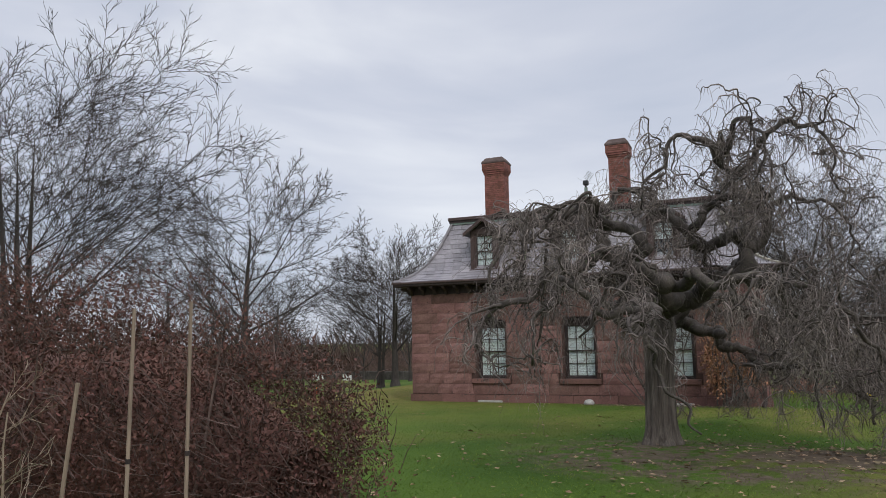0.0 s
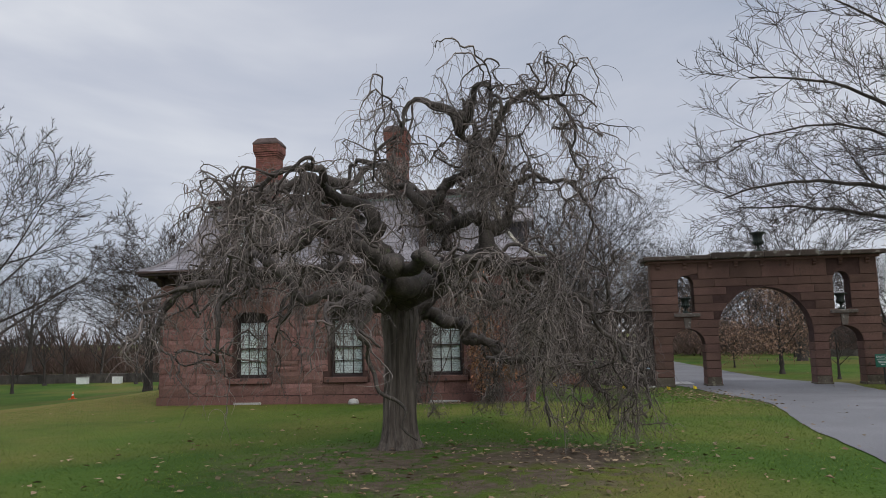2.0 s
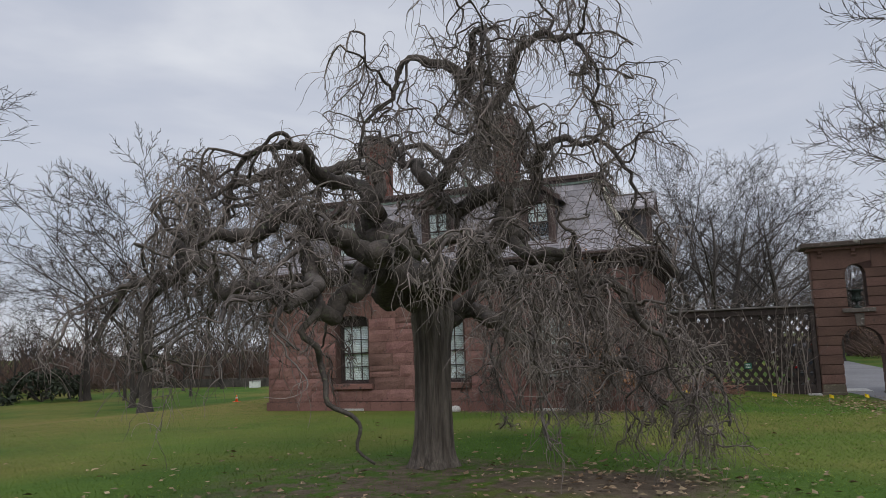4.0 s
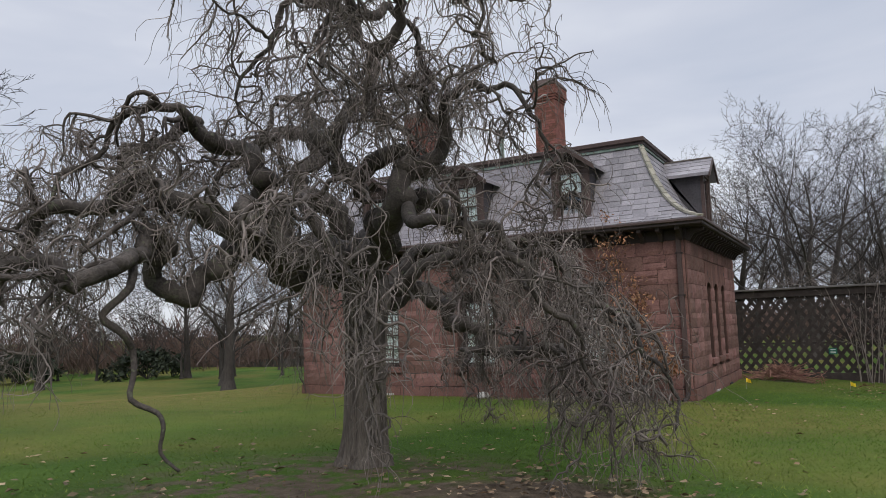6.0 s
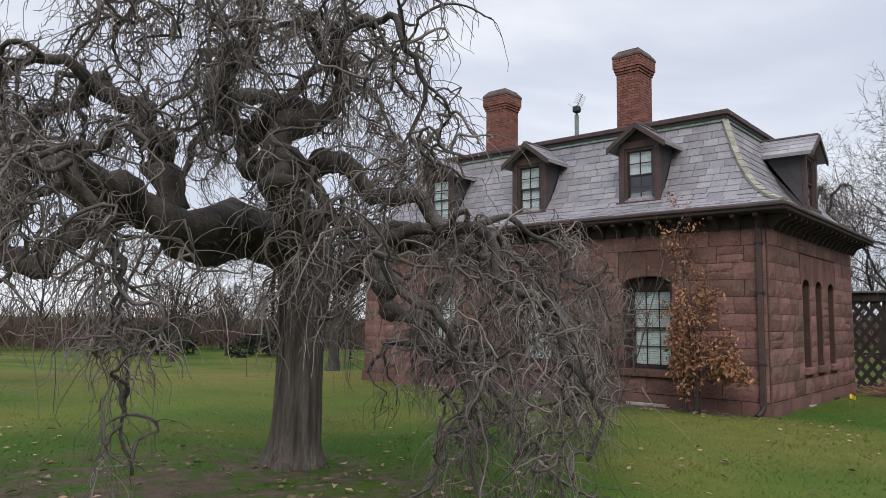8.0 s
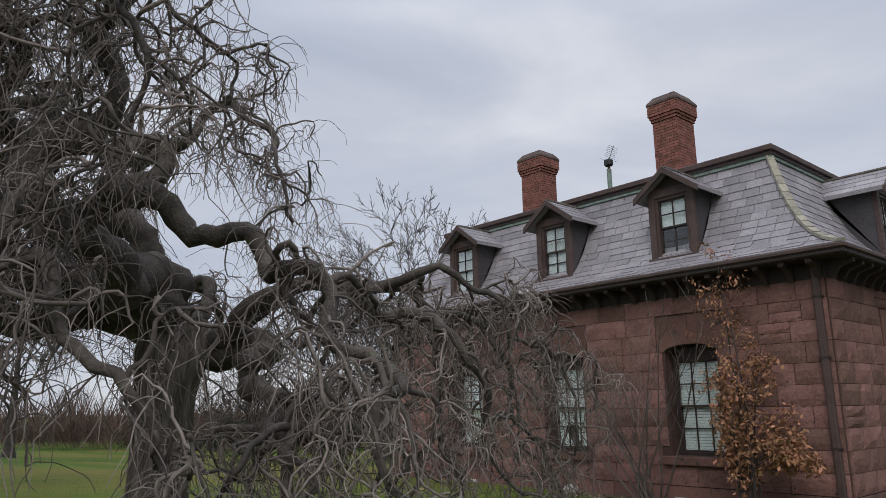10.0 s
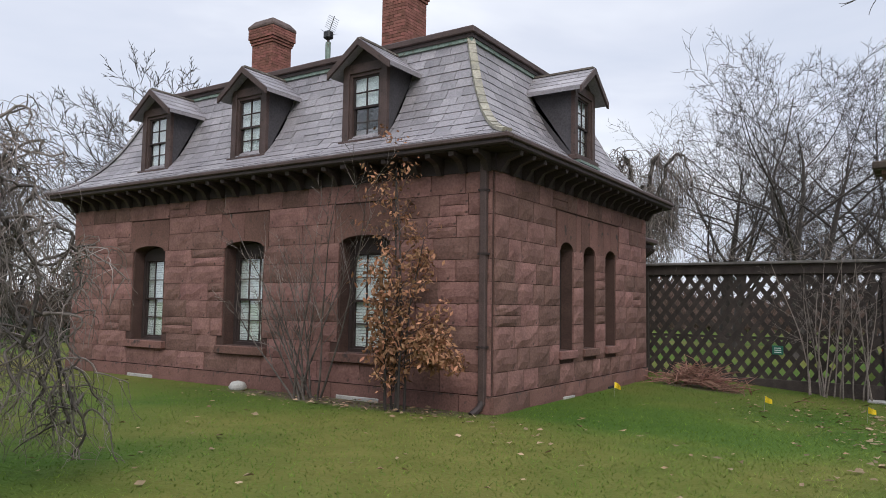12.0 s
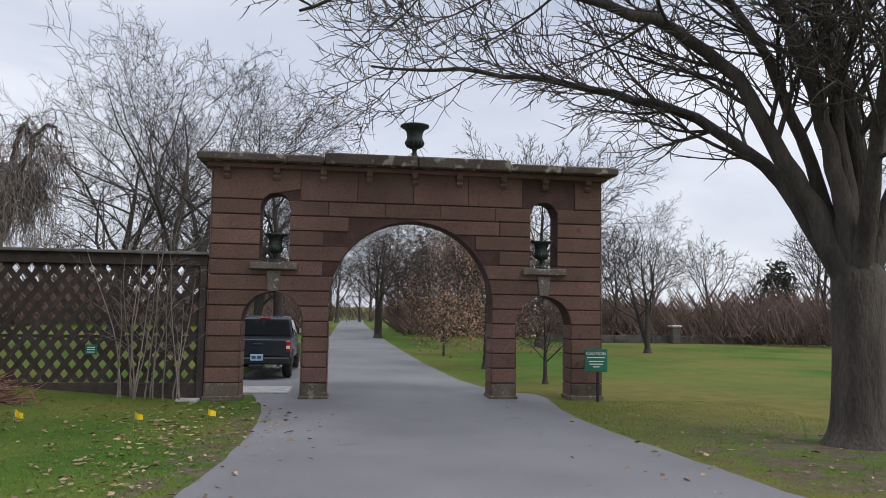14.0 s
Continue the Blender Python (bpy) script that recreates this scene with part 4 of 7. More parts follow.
GX = (4.57, 12.51)
GC = 8.54
GB = -0.42
GT = 4.30
SPRING, R = 1.62, 1.66
side_c = (GC - 2.745, GC + 2.745)
SR, SSPR = 0.595, 1.21
NR, NZ0, NSPR = 0.29, 2.38, 3.49
GATE = lambda u, d, w: (u, GY0 + d, w)
gate = thing("gateway", (GC, GY0 + 0.37, -0.3), "brownstone carriage gateway with one large and two small arches", "gate")
holes = [(GC - R, GC + R, -1.0, SPRING, R)]
holes += [(c - SR, c + SR, -1.0, SSPR, SR) for c in side_c]
holes_n = [(c - NR, c + NR, NZ0, NSPR, NR) for c in side_c]


def arch_wall():
    g = Geo()
    allh = holes + holes_n
    us = sorted({*GX, *(h[0] for h in allh), *(h[1] for h in allh)})
    fine = []
    for a, b in zip(us, us[1:]):
        n = max(1, int((b - a) / 0.07))
        fine += [a + (b - a) * q / n for q in range(n)]
    fine.append(us[-1])

    def top_at(h, u):
        mid, half = (h[0] + h[1]) / 2, (h[1] - h[0]) / 2
        return h[3] + h[4] * math.sqrt(max(0.0, 1 - ((u - mid) / half) ** 2))
    for a, b in zip(fine, fine[1:]):
        mid = (a + b) / 2
        lo = (GB, GB)
        for h in sorted([h for h in allh if h[0] < mid < h[1]], key=lambda q: q[2]):
            if h[2] > GB:
                g.prism([(a, lo[0]), (b, lo[1]), (b, h[2]), (a, h[2])], GATE, 0, GY1 - GY0)
            lo = (top_at(h, a), top_at(h, b))
        g.prism([(a, lo[0]), (b, lo[1]), (b, GT), (a, GT)], GATE, 0, GY1 - GY0)
    return g


gate_wall = part("wall", arch_wall(), MORTAR, gate, "banded brownstone masonry", fix=True)


def hole_at(h, z):
    """The stretch of an arched hole at a height."""
    if not h[2] <= z <= h[3] + h[4]:
        return None
    mid, half = (h[0] + h[1]) / 2, (h[1] - h[0]) / 2
    w = half if z <= h[3] else half * math.sqrt(max(0.0, 1 - ((z - h[3]) / h[4]) ** 2))
    return mid - w, mid + w


def gate_stone(u0, u1, z0, z1, front):
    """One dressed stone, cut to the arches that it meets."""
    n = 6
    zs = [z0 + (z1 - z0) * q / n for q in range(n + 1)]
    c = (u0 + u1) / 2
    L, Rr = [], []
    for z in zs:
        a, b = u0, u1
        for h in holes + holes_n:
            s = hole_at(h, z)
            if s:
                if s[0] <= c <= s[1]:
                    return
                if s[1] <= c:
                    a = max(a, s[1])
                if s[0] >= c:
                    b = min(b, s[0])
        L.append((a, z))
        Rr.append((b, z))
    if max(b[0] - a[0] for a, b in zip(L, Rr)) < 0.05:
        return
    plain_sides = all(abs(a[0] - L[0][0]) < 1e-4 for a in L) and all(abs(b[0] - Rr[0][0]) < 1e-4 for b in Rr)
    poly = [L[0], Rr[0], Rr[-1], L[-1]] if plain_sides else L[:1] + Rr + list(reversed(L[1:]))
    e = 0.026 if front else 0.02
    d = GY1 - GY0
    g = Geo()
    if front:
        g.prism(poly, GATE, -e, 0.01)
    else:
        g.prism(poly, GATE, d - 0.01, d + e)
    part("stone", g, MOSSY if z1 < 0.3 else GATE_STONE, gate_wall, fix=True, bevel=0.009)


rg = random.Random(11)
z = -0.33
rows = [-0.40] + [0.03 + 0.3 * q for q in range(13)] + [GT]
edges = [GX[0], side_c[0] - SR, side_c[0] + SR, GC - R, GC + R, side_c[1] - SR, side_c[1] + SR, GX[1]]
for i, (z0, z1) in enumerate(zip(rows, rows[1:])):
    za, zb = z0 + 0.012, z1 - 0.012
    if z0 < 1.2:
        cuts = [(edges[q], edges[q + 1]) for q in (0, 2, 4, 6)]
    elif z0 < 2.0:
        cuts = [(GX[0], side_c[0]), (side_c[0], GC - 1.0), (GC - 1.0, GC), (GC, GC + 1.0), (GC + 1.0, side_c[1]), (side_c[1], GX[1])]
    else:
        shift = 0.25 if i % 2 else -0.25
        cuts = [(GX[0], side_c[0]), (side_c[0], side_c[0] + 1.2 + shift), (side_c[0] + 1.2 + shift, GC), (GC, side_c[1] - 1.2 + shift), (side_c[1] - 1.2 + shift, side_c[1]), (side_c[1], GX[1])]
        if z0 > 3.2:
            n = 7
            b = [GX[0] + (GX[1] - GX[0]) * (q + (0.5 if i % 2 else 0) * (0 < q < n)) / n for q in range(n + 1)]
            cuts = list(zip(b, b[1:]))
    for a, b in cuts:
        for front in (True, False):
            gate_stone(a + 0.004, b - 0.004, za, zb, front)
    # the stones' returns inside the passages and on the outer ends
    if z0 < 1.2:
        for u, s in ((edges[1], 1), (edges[2], -1), (edges[3], 1), (edges[4], -1), (edges[5], 1), (edges[6], -1)):
            part("stone", Geo().box((min(u, u + s * 0.022), GY0 - 0.024, za), (max(u, u + s * 0.022), GY1 + 0.018, zb)), GATE_STONE, gate_wall, bevel=0.008)
    for u, s in ((GX[0], -1), (GX[1], 1)):
        part("stone", Geo().box((min(u, u + s * 0.024), GY0 - 0.024, za), (max(u, u + s * 0.024), GY1 + 0.018, zb)), GATE_STONE, gate_wall, bevel=0.008)

for c in side_c:
    part("ledge", Geo().box((c - 0.46, GY0 - 0.12, 2.25), (c + 0.46, GY0 + 0.3, 2.38)), LEDGE, gate, "pale weathered ledge below the niche", bevel=0.012)
    part("keystone", Geo().prism([(c - 0.10, 1.82), (c + 0.10, 1.82), (c + 0.14, 2.22), (c - 0.14, 2.22)], GATE, -0.06, 0.01), LEDGE, gate, fix=True, bevel=0.01)
for u0, u1 in ((edges[0], edges[1]), (edges[2], edges[3]), (edges[4], edges[5]), (edges[6], edges[7])):
    part("base_stone", Geo().box((u0 - 0.05, GY0 - 0.06, -0.55), (u1 + 0.05, GY1 + 0.05, -0.22)), MOSSY, gate, "mossy base stone", bevel=0.02)

# cornice slabs and small brackets
cuts = (GX[0] - 0.28, 6.0, 6.73, 8.6, 10.51, 11.6, GX[1] + 0.30)
for i, (a, b) in enumerate(zip(cuts, cuts[1:])):
    lift = 0.07 if 6.7 <= a < 10.5 else 0.0
    part("capstone", Geo().box((a + 0.004, GY0 - 0.30, GT + 0.05), (b - 0.004, GY1 + 0.30, GT + 0.21 + lift)), GATE_CAP, gate, "lichen-spotted capstone", bevel=0.025)
part("cornice", Geo().box((GX[0] - 0.12, GY0 - 0.14, GT - 0.05), (GX[1] + 0.12, GY1 + 0.14, GT + 0.05)), GATE_STONE, gate, bevel=0.02)
for x in (4.84, 5.80, 6.72, 7.64, 8.56, 9.48, 10.40, 11.30, 12.22):
    g = Geo().prism([(0, 0), (0, -0.24), (-0.05, -0.25), (-0.09, -0.19), (-0.07, -0.14), (-0.13, -0.10), (-0.14, 0)], lambda u, d, w: (x + d, GY0 + u, GT - 0.03 + w), -0.065, 0.065)
    part("bracket", g, GATE_STONE, gate, fix=True, bevel=0.008)
settle(gate)

IRON = mat("green-black urn iron", (0.022, 0.03, 0.026), (0.045, 0.058, 0.05), 8, 50, 0.6, 0.3, 0.01, c3=(0.08, 0.1, 0.085), amount=0.36)


def urn(at, s, label):
    u = thing("urn", at, label, "urn", "urns on the gateway")
    g = Geo().lathe([(0.17, 0), (0.17, 0.05), (0.13, 0.07), (0.06, 0.12), (0.045, 0.2), (0.06, 0.25), (0.09, 0.26)], (0, 0, 0), 14)
    part("foot", g, IRON, u, smooth=True)
    g = Geo().lathe([(0.06, 0.25), (0.15, 0.3), (0.19, 0.38), (0.18, 0.44), (0.165, 0.5), (0.175, 0.6), (0.22, 0.68), (0.3, 0.72), (0.31, 0.755), (0.28, 0.76), (0.2, 0.70), (0.14, 0.6), (0.0, 0.55)], (0, 0, 0), 18)
    part("bowl", g, IRON, u, smooth=True)
    g = Geo()
    for i in range(14):
        a = 2 * math.pi * i / 14
        g.tube([(0.10 * math.cos(a), 0.10 * math.sin(a), 0.275), (0.165 * math.cos(a), 0.165 * math.sin(a), 0.32), (0.192 * math.cos(a), 0.192 * math.sin(a), 0.38), (0.18 * math.cos(a), 0.18 * math.sin(a), 0.43)], [0.012, 0.022, 0.024, 0.012], 5)
    part("gadroons", g, IRON, u, smooth=True)
    u.scale = (s, s, s)
    return u


urn((GC + 0.02, 8.4, GT + 0.28), 0.98, "dark cast-iron urn on top of the gateway")
for c in side_c:
    urn((c, GY0 + 0.2, 2.38), 0.78, "dark green cast-iron urn in a gateway niche")

# ---- lattice fence ----
LX0, LX1, LY = -0.5, 4.53, 8.30
fence = thing("lattice_fence", (2, LY, -0.3), "dark weathered wooden lattice fence beside the gateway", "fence")
part("top_beam", Geo().box((LX0 - 0.05, LY - 0.05, 2.28), (LX1, LY + 0.10, 2.50)), LATTICE, fence, bevel=0.01)
part("coping", Geo().box((LX0 - 0.08, LY - 0.13, 2.50), (LX1 + 0.01, LY + 0.17, 2.56)), mat("grey coping board", (0.12, 0.11, 0.10), (0.2, 0.185, 0.17), 4, 50, 0.9, 0.3), fence, bevel=0.01)
part("bottom_board", Geo().box((LX0, LY - 0.02, -0.35), (LX1, LY + 0.06, 0.02)), LATTICE, fence, bevel=0.01)
for x in (LX0, LX1 - 0.14):
    part("post", Geo().box((x, LY - 0.06, -0.5), (x + 0.14, LY + 0.09, 2.28)), LATTICE, fence, bevel=0.01)
part("rail", Geo().box((LX0, LY + 0.045, 0.86), (LX1, LY + 0.085, 0.92)), LATTICE, fence)
pitch, slope, w = 0.275, 1.32, 0.104
zb, zt = 0.0, 2.30
for s in (-1, 1):
    u = LX0 - (zt - zb) / slope - 0.2
    while u < LX1 + (zt - zb) / slope:
        # a slat from (u, zb) leaning by s
        pts = []
        t0, t1 = 0.0, (zt - zb) / slope
        a0 = u
        lo, hi = (LX0 + 0.05 - a0) * s, (LX1 - 0.05 - a0) * s
        if s < 0:
            lo, hi = hi, lo
        ta, tb = max(t0, min(lo, hi)), min(t1, max(lo, hi))
        if tb - ta > 0.05:
            hw = w / 2 * math.hypot(1, slope) / slope
            poly = [(a0 + s * ta - hw, zb + ta * slope), (a0 + s * ta + hw, zb + ta * slope), (a0 + s * tb + hw, zb + tb * slope), (a0 + s * tb - hw, zb + tb * slope)]
            d = LY + (0.008 if s > 0 else 0.022)
            part("slat", Geo().prism(poly, lambda q, dd, ww: (q, dd, ww), d, d + 0.012), LATTICE, fence, fix=True)
        u += pitch
settle(fence)



# ---- plants ----
def wild(rnd):
    return Vector((rnd.gauss(0, 1), rnd.gauss(0, 1), rnd.gauss(0, 1)))


def rounded(pts, n):
    return [Vector(p) for p in along(pts, n)]


def grow(layers, p, d, length, r, level, spec, rnd):
    """One branch and all that springs from it. layers[level] collects the tubes of each order."""
    steps = spec["steps"][level]
    pts, radii = [p.copy()], [r]
    tip = spec["tip"][level]
    for s in range(steps):
        d = (d + wild(rnd) * spec["jit"][level] + Vector((0, 0, spec["up"][level]))).normalized()
        p = p + d * (length / steps)
        pts.append(p.copy())
        radii.append(r * (1 - (1 - tip) * (s + 1) / steps))
    layers[min(level, len(layers) - 1)].tube(pts, radii, spec["sides"][level], cap=False)
    if level + 1 >= len(spec["steps"]):
        return
    n = spec["kids"][level]
    first = spec["first"][level]
    turn = rnd.uniform(0, 6.28)
    for i in range(n):
        t = first + (1 - first) * (i + rnd.uniform(0.1, 0.9)) / n
        f = t * steps
        k = min(steps - 1, int(f))
        q = pts[k].lerp(pts[k + 1], f - k)
        along_d = (pts[k + 1] - pts[k]).normalized()
        side = along_d.orthogonal().normalized()
        turn += 2.4 + rnd.uniform(-0.4, 0.4)
        side = (side * math.cos(turn) + along_d.cross(side) * math.sin(turn)).normalized()
        a = radians(spec["angle"][level] * rnd.uniform(0.7, 1.3))
        nd = (along_d * math.cos(a) + side * math.sin(a)).normalized()
        rr = (radii[k] + (radii[k + 1] - radii[k]) * (f - k)) * spec["thin"][level]
        ll = length * spec["ratio"][level] * rnd.uniform(0.75, 1.2) * (1.15 - 0.55 * t)
        grow(layers, q, nd, ll, max(rr, spec["least"]), level + 1, spec, rnd)


BROAD = dict(steps=(7, 8, 6, 5, 4), jit=(0.035, 0.06, 0.08, 0.09, 0.1), up=(0.05, 0.03, 0.03, 0.02, 0.02), tip=(0.06, 0.15, 0.25, 0.3, 0.4), sides=(9, 6, 4, 3, 3),
             kids=(12, 8, 7, 5), first=(0.22, 0.22, 0.15, 0.1), angle=(48, 42, 40, 38), thin=(0.55, 0.6, 0.6, 0.65), ratio=(0.82, 0.5, 0.48, 0.5), least=0.011)
BEECH = dict(BROAD, kids=(20, 9, 6, 4), least=0.0092, angle=(58, 36, 32, 32), up=(0.05, 0.018, 0.004, 0.0, 0.0), jit=(0.02, 0.035, 0.045, 0.05, 0.06), thin=(0.36, 0.5, 0.55, 0.6), ratio=(0.85, 0.45, 0.45, 0.5))
OAK = dict(BROAD, kids=(10, 8, 6, 4), least=0.0082, angle=(55, 48, 46, 44), jit=(0.07, 0.15, 0.2, 0.2, 0.18), thin=(0.5, 0.55, 0.55, 0.6), ratio=(0.85, 0.55, 0.5, 0.5))
SPARSE = dict(BROAD, steps=(5, 5, 4, 3), jit=BROAD["jit"][:4], up=(0.05, 0.04, 0.03, 0.02), tip=(0.06, 0.15, 0.3, 0.4), sides=(6, 4, 3, 3), kids=(11, 8, 6), least=0.02)


def bare_tree(name, spec, height, r, seed, label, bark, category="tree", stems=1):
    """A leafless tree standing at the origin."""
    rnd = random.Random(seed)
    layers = [Geo(), Geo(), Geo()]
    t = thing(name, (0, 0, 0), label, category)
    for s in range(stems):
        lean = Vector((rnd.uniform(-0.25, 0.25), rnd.uniform(-0.25, 0.25), 1)) if stems > 1 else Vector((0, 0, 1))
        base = Vector((rnd.uniform(-0.3, 0.3), rnd.uniform(-0.3, 0.3), 0)) if stems > 1 else Vector((0, 0, 0))
        layers[0].tube([base - Vector((0, 0, 0.3)), base, base + Vector((0, 0, 0.35))], [r * 1.9, r * 1.5, r * 1.04], 10, cap=False)
        grow(layers, base + Vector((0, 0, 0.3)), lean.normalized(), height * rnd.uniform(0.52, 0.58), r, 0, spec, rnd)
    part("trunk", layers[0], bark, t, smooth=True)
    part("crown", layers[1], bark, t, smooth=True, kind="stuff")
    part("twig_mass", layers[2], bark, t, "fine bare winter twigs", kind="stuff")
    return t


def leaves(at, n, size, rnd, g=None, droop=0.3):
    """Small bent leaves scattered round places with a spread: at = [(place, spread), ...]."""
    g = g or Geo()
    for _ in range(n):
        c, s = rnd.choice(at)
        p = Vector(c) + wild(rnd) * s
        a, b = wild(rnd).normalized(), wild(rnd).normalized()
        a.z -= droop
        w = size * rnd.uniform(0.6, 1.3)
        k = len(g.v)
        q = [p, p + a * w * 0.5 + b * w * 0.3, p + a * w, p + a * w * 0.5 - b * w * 0.3]
        g.v += [tuple(x) for x in q]
        g.f.append((k, k + 1, k + 2, k + 3))
    return g


# -- the weeping tree on the lawn --
TREE = Vector((-1.82, -9.08, ground_z(-1.82, -9.08)))
weeper = thing("weeping_tree", TREE, "old gnarled weeping tree with bare contorted drooping branches", "tree")
rw_ = random.Random(21)
g = Geo()
pts = [(0, 0, -0.25), (0, 0, 0.0), (0.0, 0.0, 0.14), (0.01, 0.01, 0.4), (0.02, 0.02, 1.0), (0.03, 0.03, 1.5), (0.03, 0.06, 1.85), (0.02, 0.08, 2.15)]
rad = [0.36, 0.32, 0.268, 0.238, 0.222, 0.23, 0.28, 0.24]
path = rounded(pts, 5)
rr = [rad[min(7, i // 5)] + (rad[min(7, i // 5 + 1)] - rad[min(7, i // 5)]) * (i % 5) / 5 for i in range(len(path))]
sides = 72
for p, r in zip(path, rr):
    for s in range(sides):
        a = 2 * math.pi * s / sides
        f = 1 + 0.05 * noise.noise((math.cos(a) * 5, math.sin(a) * 5, p.z * 0.7)) + 0.05 * math.sin(a * 15 + 2.5 * noise.noise((p.z * 1.2, a, 0))) + (0.10 * math.sin(a * 5 + 1) * max(0, 1 - p.z / 0.45))
        g.v.append((TREE.x + p.x + math.cos(a) * r * f, TREE.y + p.y + math.sin(a) * r * f, TREE.z + p.z))
g.f = [(j * sides + s, j * sides + (s + 1) % sides, (j + 1) * sides + (s + 1) % sides, (j + 1) * sides + s) for j in range(len(path) - 1) for s in range(sides)]
part("trunk", g, BARK, weeper, "straight furrowed grey trunk", smooth=True)

T = (-1.80, -9.0, 2.12)
